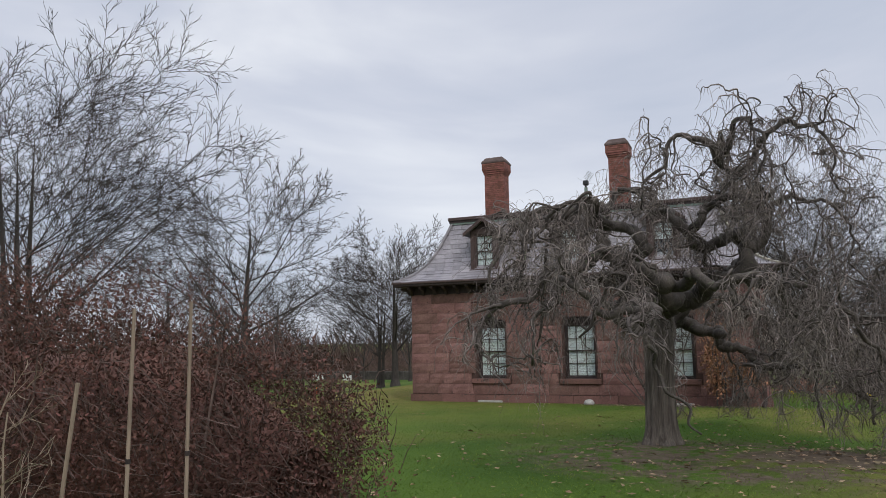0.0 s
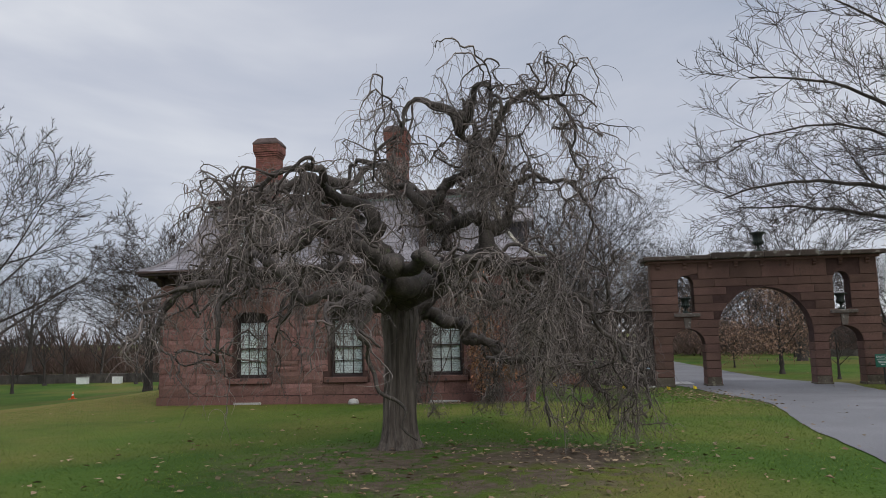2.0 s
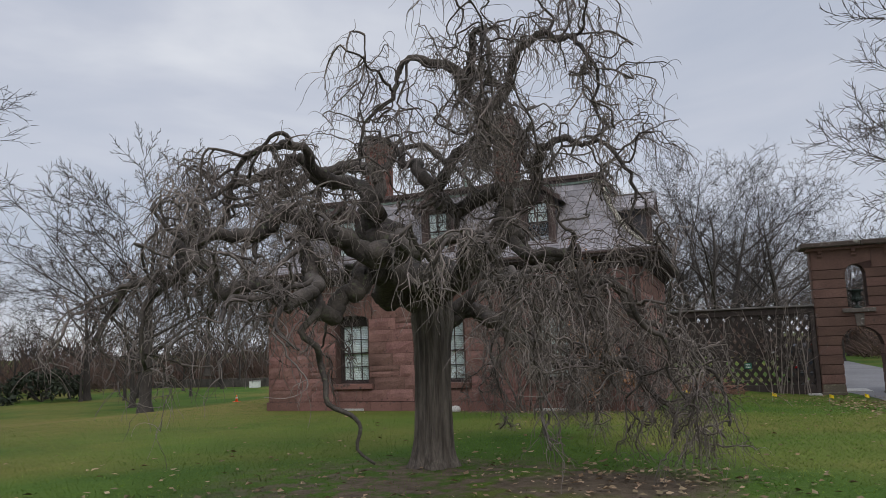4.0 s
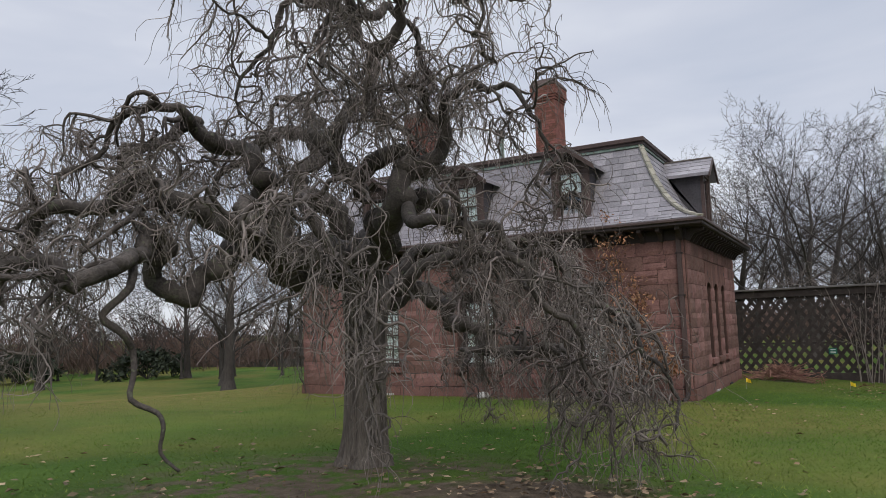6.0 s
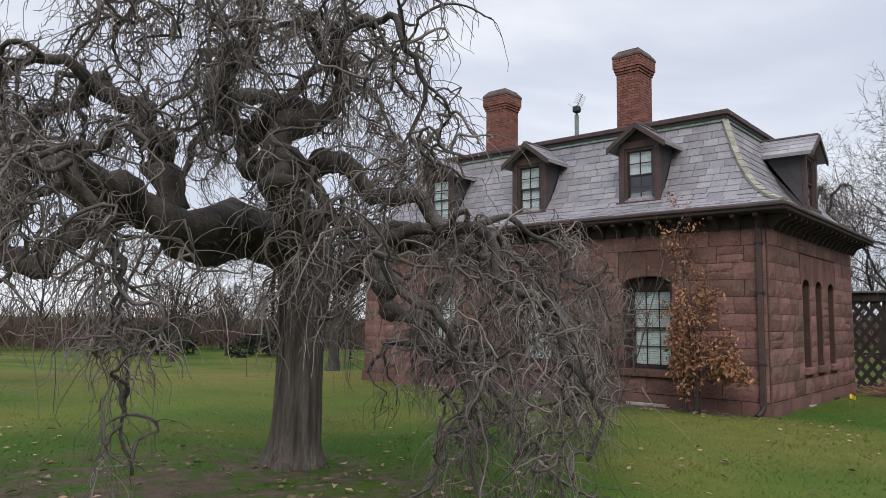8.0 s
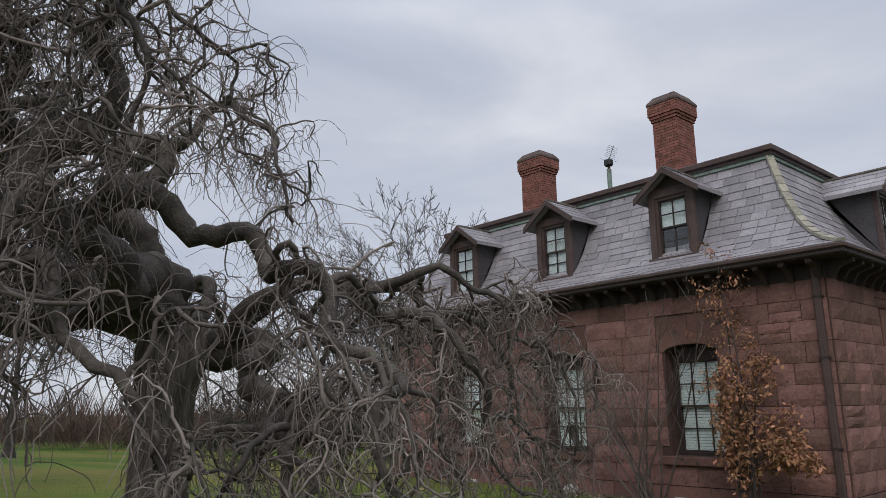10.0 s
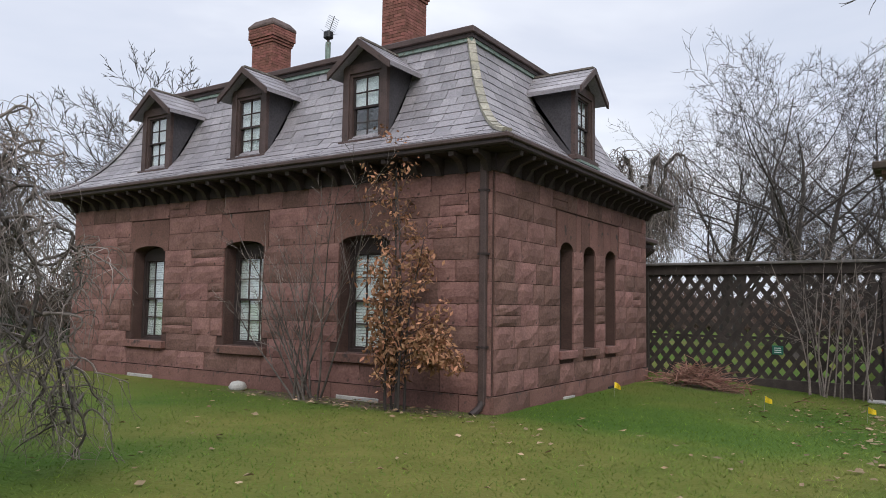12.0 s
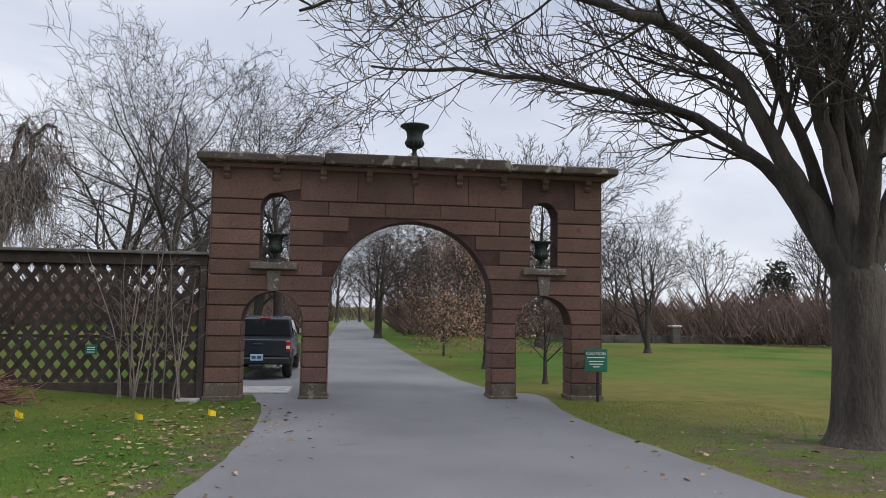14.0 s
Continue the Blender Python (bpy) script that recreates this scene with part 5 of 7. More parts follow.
# thickness at the foot, then the line of each limb
WEEP_RUNS = [
    # the bole that leans out to the front, and the elbow at its end
    (0.185, 0.75, [T, (-1.7, -9.7, 2.52), (-1.42, -10.3, 2.48), (-1.62, -10.95, 2.62), (-1.42, -11.4, 2.56), (-1.64, -11.7, 2.76), (-2.0, -11.75, 2.95), (-2.39, -11.94, 2.85), (-2.8, -12.3, 2.8), (-3.31, -12.59, 2.37), (-3.65, -12.75, 1.8)]),
    # central limb: coils, then stands up into the dome
    (0.18, 0.62, [T, (-1.5, -9.35, 2.62), (-1.0, -9.75, 2.58), (-0.66, -10.2, 2.72), (-0.36, -10.5, 2.9), (-0.26, -10.25, 3.18), (-0.52, -10.2, 3.36), (-0.92, -10.28, 3.2), (-1.12, -10.45, 3.42), (-0.85, -10.52, 3.74), (-0.47, -10.74, 3.86), (-0.42, -10.72, 4.18), (-0.7, -10.66, 4.42), (-0.6, -10.78, 4.8)]),
    # low limb to the front that makes a ring
    (0.14, 0.7, [T, (-2.05, -9.7, 2.38), (-1.8, -10.4, 2.3), (-1.63, -11.05, 2.5), (-1.62, -11.35, 2.32), (-1.8, -11.58, 2.0), (-1.98, -11.8, 2.15), (-1.86, -11.75, 2.45), (-1.83, -12.0, 2.56), (-1.62, -12.3, 2.3), (-1.5, -12.85, 2.06), (-1.71, -13.15, 2.2), (-2.1, -13.05, 2.35), (-2.51, -12.96, 2.62), (-2.8, -12.95, 2.2), (-2.85, -12.95, 1.6)]),
    # limb rising at the back, over the lawn
    (0.16, 0.7, [T, (-2.2, -9.15, 2.62), (-2.05, -9.3, 3.1), (-2.5, -9.3, 3.3), (-2.55, -8.95, 3.8), (-2.85, -8.95, 4.22), (-3.26, -9.25, 4.05), (-3.8, -8.75, 4.25), (-4.3, -8.9, 3.9), (-4.7, -9.1, 3.1), (-4.85, -9.2, 2.2)]),
    (0.13, 0.7, [(-1.62, -10.6, 2.55), (-1.95, -10.6, 2.95), (-1.75, -10.85, 3.25), (-2.19, -10.75, 3.56), (-2.6, -10.9, 3.85), (-3.1, -10.8, 3.75), (-3.4, -11.1, 3.55), (-3.8, -11.1, 2.9), (-3.95, -11.1, 2.1)]),
    # arm out of the coil that runs back to the upright
    (0.085, 0.45, [(-0.26, -10.25, 3.18), (-0.06, -10.14, 3.55), (-0.14, -10.36, 3.85), (-0.32, -10.6, 3.82), (-0.47, -10.74, 3.86)]),
    # limb that falls to the side of the drive
    (0.095, 0.65, [(-0.66, -10.1, 2.78), (-0.45, -9.7, 2.95), (-0.03, -9.28, 2.7), (0.28, -9.25, 2.4), (0.65, -9.05, 2.2), (1.06, -9.0, 1.82), (1.4, -9.25, 1.62), (1.62, -9.38, 1.3), (1.72, -9.45, 0.75)]),
    (0.125, 0.8, [T, (-1.7, -8.6, 2.02), (-1.32, -8.4, 2.1), (-0.95, -8.6, 1.98), (-0.8, -8.8, 1.72), (-0.4, -8.8, 1.6), (0.05, -9.05, 1.42), (0.5, -9.2, 1.46), (0.95, -9.45, 1.1), (1.15, -9.5, 0.6)]),
    (0.085, 0.7, [(-1.45, -11.2, 2.58), (-1.0, -11.75, 2.72), (-0.5, -11.95, 2.6), (-0.04, -12.1, 2.46), (0.2, -12.0, 2.05), (0.3, -12.0, 1.7)]),
    (0.075, 0.7, [(-0.66, -10.2, 2.72), (-0.1, -10.7, 2.6), (0.4, -10.75, 2.55), (0.85, -10.6, 2.2), (1.2, -10.35, 1.65), (1.4, -10.2, 1.0)]),
    # limbs that hang towards the lodge
    (0.09, 0.6, [T, (-1.8, -8.3, 2.4), (-1.5, -7.6, 2.7), (-1.2, -7.0, 2.7), (-0.95, -6.4, 2.45), (-0.75, -6.05, 1.9), (-0.62, -5.8, 1.2), (-0.5, -5.6, 0.65)]),
    (0.055, 0.6, [(-1.2, -7.0, 2.7), (-1.6, -6.5, 2.75), (-1.9, -6.1, 2.3), (-2.0, -5.9, 1.5), (-1.9, -5.7, 0.8)]),
    (0.055, 0.6, [(-1.35, -7.3, 2.7), (-0.7, -7.0, 2.85), (-0.2, -6.7, 2.5), (0.15, -6.5, 2.0), (0.3, -6.4, 1.2)]),
    (0.11, 0.7, [T, (-2.5, -8.6, 2.45), (-3.0, -8.2, 2.9), (-3.6, -8.0, 2.9), (-4.1, -7.7, 2.4), (-4.3, -7.6, 1.7)]),
    (0.10, 0.7, [T, (-1.3, -8.6, 2.4), (-0.65, -8.1, 2.55), (-0.2, -7.6, 2.3), (0.15, -7.3, 1.7), (0.35, -7.1, 0.9)]),
    # the dome
    (0.065, 0.6, [(-0.42, -10.72, 4.15), (-0.1, -10.8, 4.58), (0.25, -10.9, 4.8), (0.56, -10.94, 4.7), (0.8, -11.0, 4.2), (0.88, -11.0, 3.7)]),
    (0.065, 0.6, [(-0.65, -10.68, 4.36), (-1.0, -10.9, 4.72), (-1.32, -11.0, 4.62), (-1.6, -11.1, 4.15), (-1.7, -11.1, 3.7)]),
    (0.055, 0.6, [(-0.65, -10.68, 4.4), (-0.4, -11.15, 4.8), (-0.2, -11.5, 4.6), (-0.1, -11.75, 4.1), (-0.05, -11.9, 3.6)]),
    (0.055, 0.6, [(-0.62, -10.75, 4.6), (-0.6, -10.25, 4.85), (-0.5, -9.85, 4.7), (-0.4, -9.5, 4.2), (-0.35, -9.3, 3.7)]),
    (0.055, 0.6, [(-0.06, -10.14, 3.57), (0.3, -10.2, 3.88), (0.7, -10.3, 3.75), (1.0, -10.3, 3.2), (1.15, -10.4, 2.6)]),
    (0.07, 0.6, [(-2.85, -8.95, 4.22), (-2.4, -8.6, 4.45), (-1.8, -8.5, 4.3), (-1.3, -8.4, 3.8), (-1.0, -8.4, 3.1)]),
    (0.075, 0.6, [(-2.19, -10.75, 3.56), (-2.3, -11.3, 3.85), (-2.8, -11.6, 3.75), (-3.2, -11.9, 3.2), (-3.35, -12.0, 2.6)]),
    (0.07, 0.6, [(-1.12, -10.45, 3.42), (-1.4, -10.3, 3.8), (-1.8, -10.0, 4.1), (-2.2, -10.1, 4.2), (-2.6, -10.2, 3.8), (-2.9, -10.3, 3.2)]),
]


def contorted(p, d, length, steps, kink, fall0, fall1, rnd):
    """A twisting run of places that first follows d and then hangs."""
    pts = [p.copy()]
    spin = wild(rnd) * kink
    for s in range(steps):
        t = s / steps
        if rnd.random() < 0.35:
            spin = wild(rnd) * kink
        d = d + spin * 0.5 + wild(rnd) * kink * 0.25
        d.z += fall0 + (fall1 - fall0) * t
        d.normalize()
        p = p + d * (length / steps)
        low = ground_z(p.x, p.y) + 0.12
        if p.z < low:
            break
        pts.append(p.copy())
    return pts


twigs, sprays, boughs = Geo(), Geo(), Geo()
for li, (r0, keep, ctrl) in enumerate(WEEP_RUNS):
    low = ctrl[-1][2] < 1.3
    bent = [Vector(ctrl[0])]
    turn = rw_.uniform(0, 6.28)
    for a, b in zip(ctrl, ctrl[1:]):
        a, b = Vector(a), Vector(b)
        ahead = (b - a).normalized()
        side = ahead.orthogonal().normalized()
        turn += rw_.uniform(1.4, 2.6)
        off = (side * math.cos(turn) + ahead.cross(side) * math.sin(turn)) * min(0.15, 0.27 * (b - a).length)
        bent += [a.lerp(b, 0.5) + off * rw_.uniform(0.6, 1.15), b]
    path = rounded([tuple(q) for q in bent], 4)
    for q in path[3:]:
        q += wild(rw_) * 0.011
    n = len(path)
    rads = [max(0.013, r0 * (1 - (1 - keep) * min(1, 3 * i / n)) * (1 - 0.86 * (i / n) ** 1.5)) * (1 + 0.2 * noise.noise((i * 0.55, li * 7.3, 0)) + 0.1 * rw_.random()) for i in range(n)]
    limb = Geo().tube(path, rads, 10)
    # knuckles where old wood has swollen
    for i in range(3, n - 2):
        if rw_.random() < 0.13 and rads[i] > 0.03:
            c, r = path[i], rads[i]
            limb.lathe([(0.0, -r * 1.1), (r * 0.9, -r * 0.7), (r * 1.3, 0), (r * 0.95, r * 0.7), (0.0, r * 1.15)], c + wild(rw_) * r * 0.3, 8)
    part("limb", limb, BARK_DARK, weeper, "contorted dark limb", smooth=True)
    axis = Vector((TREE.x, TREE.y, 0))
    nb = 11 if low else 8 if len(ctrl) > 5 else 7
    nb += 3 if ctrl[-1][1] < -11.5 else 0
    for b in range(nb):
        t = (0.5 if r0 > 0.1 else 0.3) + (0.49 if r0 > 0.1 else 0.69) * (b + rw_.random()) / nb
        i = min(n - 1, int(t * n))
        p = path[i]
        fwd = (path[min(n - 1, i + 1)] - path[i - 1]).normalized()
        out = Vector((p.x - axis.x, p.y - axis.y, 0))
        out = out.normalized() if out.length > 0.1 else Vector((1, 0, 0))
        d = (fwd * 0.4 + out * 0.35 + wild(rw_) * 0.6 + Vector((0, 0, 0.12 if p.z < 3.4 else -0.3))).normalized()
        B = contorted(p, d, rw_.uniform(0.5, 1.0), 14, 0.85, 0.03, -0.42, rw_)
        rb = min(rads[i] * 0.6, 0.036) * rw_.uniform(0.7, 1.1)
        boughs.tube(B, [max(0.010, rb * (1 - 0.65 * k / len(B))) for k in range(len(B))], 6)
        for c in range(6):
            k = min(len(B) - 1, int((0.15 + 0.85 * (c + rw_.random()) / 6) * len(B)))
            d2 = (wild(rw_) * 0.75 + out * 0.25 + Vector((0, 0, 0.12))).normalized()
            C = contorted(B[k], d2, rw_.uniform(0.35, 0.85), 14, 1.15, -0.05, -0.7, rw_)
            if len(C) < 3:
                continue
            rc = rw_.uniform(0.007, 0.014)
            sprays.tube(C, [max(0.0038, rc * (1 - 0.6 * q / len(C))) for q in range(len(C))], 4, cap=False)
            for e in range(11):
                k2 = min(len(C) - 1, int((0.1 + 0.9 * (e + rw_.random()) / 11) * len(C)))
                d3 = (wild(rw_) * 0.7 + out * 0.2 + Vector((0, 0, -0.2))).normalized()
                D = contorted(C[k2], d3, rw_.uniform(0.15, 0.5), 8, 0.6, -0.2, -0.7, rw_)
                if len(D) > 2:
                    twigs.tube(D, [max(0.0018, 0.0034 * (1 - 0.5 * q / len(D))) for q in range(len(D))], 3, cap=False)
part("bough_mass", boughs, BOUGH, weeper, "gnarled dark boughs", smooth=True, kind="stuff")
part("crown", sprays, TWIG, weeper, "kinked hanging grey-brown branches", smooth=True, kind="stuff")
part("twig_mass", twigs, TWIG, weeper, "fine drooping bare twigs", kind="stuff")
# one long low shoot that hangs to the grass
shoot = [(-1.62, -12.3, 2.3), (-1.45, -12.45, 2.05), (-1.55, -12.6, 1.85), (-1.46, -12.5, 1.72), (-1.5, -12.38, 1.58), (-1.42, -12.43, 1.42), (-1.36, -12.5, 1.25), (-1.2, -12.4, 1.15), (-1.1, -12.43, 1.05), (-1.14, -12.42, 0.88), (-1.0, -12.38, 0.76)]
part("shoot", Geo().tube(rounded(shoot, 3), [0.036 - 0.0008 * i for i in range(31)], 6), BARK_DARK, weeper, "low twisted shoot hanging to the grass", smooth=True)
settle(weeper)

# -- a second weeping tree, beyond the fence --
WX, WY = -3.7, 18.0
wg = ground_z(WX, WY)
weeper_far = thing("weeping_tree", (WX, WY, wg), "bare weeping tree with long hanging twigs beyond the fence", "tree")
rf = random.Random(52)
part("trunk", Geo().tube(rounded([(WX, WY, wg - 0.3), (WX, WY, wg + 0.4), (WX + 0.1, WY, wg + 2.0), (WX - 0.05, WY, wg + 3.6)], 4), [0.34 - 0.014 * q for q in range(13)], 12), BARK, weeper_far, smooth=True)
f_twig = Geo()
for b in range(13):
    a = 2.4 * b + rf.uniform(-0.3, 0.3)
    reach, high = rf.uniform(0.9, 2.3), rf.uniform(5.4, 7.1)
    if b % 4 == 0:
        reach, high = 0.7, 7.15
    ux, uy = math.cos(a), math.sin(a)
    line = [(WX, WY, wg + 3.3), (WX + 0.3 * reach * ux, WY + 0.3 * reach * uy, 0.72 * high), (WX + 0.7 * reach * ux, WY + 0.7 * reach * uy, high - 0.1), (WX + reach * ux, WY + reach * uy, high - 0.25), (WX + 1.15 * reach * ux, WY + 1.15 * reach * uy, high - 1.3)]
    path = rounded(line, 5)
    for q in path[2:]:
        q += wild(rf) * 0.05
    part("limb", Geo().tube(path, [max(0.02, 0.11 * (1 - i / len(path))) for i in range(len(path))], 6), BARK_DARK, weeper_far, smooth=True)
    for c in range(15):
        p = path[min(len(path) - 1, 5 + int(rf.random() * (len(path) - 5)))]
        B = contorted(p, (wild(rf) * 0.5 + Vector((ux, uy, 0.2)) * 0.5).normalized(), rf.uniform(0.8, 1.7), 12, 0.6, -0.1, -0.5, rf)
        f_twig.tube(B, [max(0.008, 0.02 * (1 - 0.7 * k / len(B))) for k in range(len(B))], 4, cap=False)
        for e in range(9):
            C = contorted(B[rf.randrange(len(B))], wild(rf).normalized(), rf.uniform(0.6, 1.9), 12, 0.4, -0.3, -0.8, rf)
            if len(C) > 2:
                f_twig.tube(C, [max(0.005, 0.009 * (1 - 0.5 * k / len(C))) for k in range(len(C))], 3, cap=False)
part("twig_mass", f_twig, TWIG, weeper_far, "long hanging bare twigs", kind="stuff")
settle(weeper_far)

# -- leafless trees around the grounds --
bt = bare_tree("beech_tree", BEECH, 15.0, 0.15, 3, "tall bare beech tree with upswept branches", TREE_BARK, stems=3)
bt.matrix_basis = pose(-14.2, -11.0, ground_z(-13.6, -11)) @ Matrix.Scale(0.72, 4)
b2 = bare_tree("lawn_tree", BEECH, 9.6, 0.17, 7, "bare rounded tree standing on the lawn", TREE_BARK)
b2.matrix_basis = pose(-28.5, 14.5, ground_z(-28.5, 14.5)) @ Matrix.Scale(1.95, 4)
oak = bare_tree("oak_tree", OAK, 15.5, 0.27, 12, "wide bare oak with crooked branches", TREE_BARK)
oak.matrix_basis = pose(4.6, 24.0, -0.3) @ Matrix.Scale(0.9, 4)
broad = bare_tree("shade_tree", OAK, 14.0, 0.22, 17, "bare broad-crowned tree behind the fence", TREE_BARK, stems=2)
broad.matrix_basis = pose(1.2, 19.0, -0.3)


def planted(src, x, y, s, turn, label=""):
    m = pose(x, y, ground_z(x, y), 0, 0, turn) @ Matrix.Scale(s, 4)
    c = copy_thing(src, m)
    c.matrix_basis = m
    if label:
        tagged(c, label)
    return c


for src, x, y, s, turn in ((b2, -20.5, 19, 1.35, 80), (b2, -44, 25, 1.6, 200), (broad, -34, 19, 0.85, 30), (broad, 21.6, 26.5, 0.62, 130), (oak, -2.5, 26, 0.9, 70),
                           (b2, 17.5, 31, 1.5, 10), (broad, 9.6, 40, 0.8, 250), (broad, -46, 14, 1.0, 10), (b2, -42, -2, 1.6, 300), (b2, 14.5, 44, 1.35, 60), (oak, 5.0, 48, 1.0, 200),
                           (b2, 12.4, 12.0, 0.36, 45), (broad, 40, 30, 0.9, 20), (bt, -22, 20, 0.75, 120), (oak, 0.2, 33, 1.0, 310), (broad, 12.8, 56, 0.9, 190), (oak, 3.2, 62, 0.9, 33), (oak, -1.2, 22, 0.72, 140), (broad, 3.2, 28, 0.8, 300)):
    planted(src, x, y, s, turn)

# -- the maple by the drive --
MX, MY = 14.0, 2.5
maple = thing("maple_tree", (MX, MY, ground_z(MX, MY)), "large bare maple with long low arching limbs beside the drive", "tree")
rm = random.Random(40)
mg = ground_z(MX, MY)
g = Geo()
path = rounded([(MX, MY, mg - 0.3), (MX, MY, mg), (MX, MY, mg + 0.3), (MX + 0.02, MY, mg + 1.0), (MX + 0.05, MY, mg + 1.9), (MX + 0.05, MY, mg + 2.5)], 4)
rads = [0.62, 0.6, 0.58, 0.56, 0.52, 0.48, 0.44, 0.41, 0.385, 0.37, 0.36, 0.355, 0.35, 0.35, 0.355, 0.36, 0.365, 0.37, 0.36, 0.30, 0.16]
g.tube(path, [r * 0.92 for r in rads], 18)
part("trunk", g, MAPLE_BARK, maple, "furrowed grey trunk", smooth=True)
MF = (MX + 0.02, MY, mg + 2.0)
MAPLE_RUNS = [
    (0.19, [MF, (MX - 0.5, MY + 0.1, 3.0), (MX - 1.1, MY + 0.2, 4.0), (MX - 1.5, MY + 0.3, 4.8), (MX - 2.6, MY + 0.5, 5.6), (MX - 4.2, MY + 0.8, 6.1), (MX - 6.0, MY + 1.4, 6.3), (MX - 7.6, MY + 1.9, 6.0)]),
    (0.17, [MF, (MX - 0.3, MY - 0.1, 3.2), (MX - 0.7, MY - 0.2, 4.6), (MX - 1.6, MY - 0.4, 6.2), (MX - 3.0, MY - 0.6, 7.6), (MX - 5.0, MY - 0.6, 8.8), (MX - 7.2, MY - 0.4, 9.2)]),
    (0.15, [MF, (MX - 0.2, MY - 0.1, 3.6), (MX - 0.6, MY - 0.3, 5.6), (MX - 1.6, MY - 0.7, 8.0), (MX - 3.2, MY - 1.0, 10.0), (MX - 5.2, MY - 1.2, 11.2)]),
    (0.13, [MF, (MX - 0.4, MY + 0.3, 3.6), (MX - 1.0, MY + 0.7, 5.6), (MX - 2.4, MY + 1.2, 7.4), (MX - 4.4, MY + 1.8, 8.2), (MX - 7.0, MY + 2.4, 8.0)]),
    (0.16, [MF, (MX - 0.6, MY + 0.7, 3.4), (MX - 1.3, MY + 1.8, 4.6), (MX - 2.6, MY + 3.0, 5.4), (MX - 4.4, MY + 4.0, 5.9), (MX - 6.4, MY + 4.6, 6.1)]),
    (0.20, [MF, (MX + 0.1, MY, 3.6), (MX - 0.1, MY + 0.1, 5.2), (MX - 0.5, MY + 0.3, 7.2), (MX - 0.9, MY + 0.4, 9.5)]),
    (0.18, [MF, (MX + 0.6, MY - 0.3, 3.6), (MX + 1.2, MY - 0.6, 5.4), (MX + 1.6, MY - 0.8, 7.6), (MX + 2.0, MY - 1, 9.6)]),
    (0.15, [MF, (MX + 0.7, MY + 0.6, 3.3), (MX + 1.8, MY + 1.4, 4.6), (MX + 3.4, MY + 2.2, 5.8), (MX + 5, MY + 2.6, 6.4)]),
    (0.14, [MF, (MX - 0.2, MY - 0.7, 3.5), (MX - 0.6, MY - 1.6, 5.0), (MX - 1.2, MY - 2.8, 6.4), (MX - 2.2, MY - 4.2, 7.4)]),
]
M_SPEC = dict(steps=(7, 6, 5), jit=(0.08, 0.1, 0.11), up=(0.05, 0.04, 0.03), tip=(0.25, 0.3, 0.4), sides=(5, 4, 3), kids=(9, 6), first=(0.1, 0.1), angle=(40, 38), thin=(0.6, 0.65), ratio=(0.5, 0.5), least=0.0105)
m_tw = [Geo(), Geo(), Geo()]
for r0, ctrl in MAPLE_RUNS:
    path = rounded(ctrl, 5)
    for q in path[3:]:
        q += wild(rm) * 0.02
    n = len(path)
    rads = [max(0.022, (1.25 - 0.45 * min(1, i / 5)) * r0 * (1 - 0.88 * i / n)) for i in range(n)]
    part("limb", Geo().tube(path, rads, 10), MAPLE_BARK, maple, "long arching limb", smooth=True)
    for b in range(20):
        t = 0.25 + 0.75 * (b + rm.random()) / 20
        i = min(n - 2, int(t * n))
        fwd = (path[i + 1] - path[i]).normalized()
        side = wild(rm)
        side = (side - fwd * side.dot(fwd)).normalized()
        d = (fwd * 0.75 + side * 0.65 + Vector((0, 0, -0.08))).normalized()
        grow(m_tw, path[i], d, rm.uniform(1.4, 3.0), max(0.014, rads[i] * 0.36), 0, M_SPEC, rm)
part("branchwork", m_tw[0], MAPLE_BARK, maple, "slender spreading branches", smooth=True, kind="stuff")
part("spray", m_tw[1], MAPLE_BARK, maple, "thin bare branchlets", kind="stuff")
part("twig_mass", m_tw[2], MAPLE_BARK, maple, "fine bare twigs", kind="stuff")
settle(maple)

# -- trees that keep brown leaves, beyond the gateway --
BROWN = mat("dry beech leaves", (0.21, 0.128, 0.085), (0.34, 0.22, 0.15), 3, 30, 0.85, 0, island=0.35)


def leafy(src, x, y, s, turn, n, top, spread, seed, label):
    c = planted(src, x, y, s, turn, label)
    rnd = random.Random(seed)
    at = [((rnd.uniform(-1, 1) * spread * (1 - 0.55 * k / 30), rnd.uniform(-1, 1) * spread * (1 - 0.55 * k / 30), top * (0.22 + 0.74 * k / 30)), 0.35) for k in range(31) for _ in range(3)]
    o = part("foliage", leaves([((p[0] / s, p[1] / s, p[2] / s), q / s) for p, q in at], n, 0.11 / s, rnd), BROWN, c, "dry brown leaves still hanging", kind="stuff")
    return c


leafy(b2, 11.9, 17.4, 0.62, 20, 5200, 5.3, 1.6, 1, "young beech holding dry brown leaves")
leafy(b2, 11.4, 24.0, 0.3, 90, 1500, 2.6, 0.9, 2, "small tree holding dry brown leaves")
leafy(b2, 14.6, 26.0, 0.7, 90, 4200, 5.8, 2.0, 3, "beech holding dry brown leaves")
leafy(b2, 12.9, 35.0, 0.8, 40, 4200, 6.5, 2.2, 5, "beech holding dry brown leaves")
leafy(b2, 15.5, 46.0, 0.9, 220, 4200, 7.0, 2.4, 6, "beech holding dry brown leaves")
leafy(b2, 11.6, 52.0, 1.0, 140, 5200, 8.0, 3.0, 4, "beech holding dry brown leaves")

# evergreen and dark shrubs, far across the grounds
NEEDLE = mat("dark evergreen foliage", (0.022, 0.03, 0.02), (0.045, 0.055, 0.034), 2, 20, 0.9, 0, island=0.4)
rnd = random.Random(61)


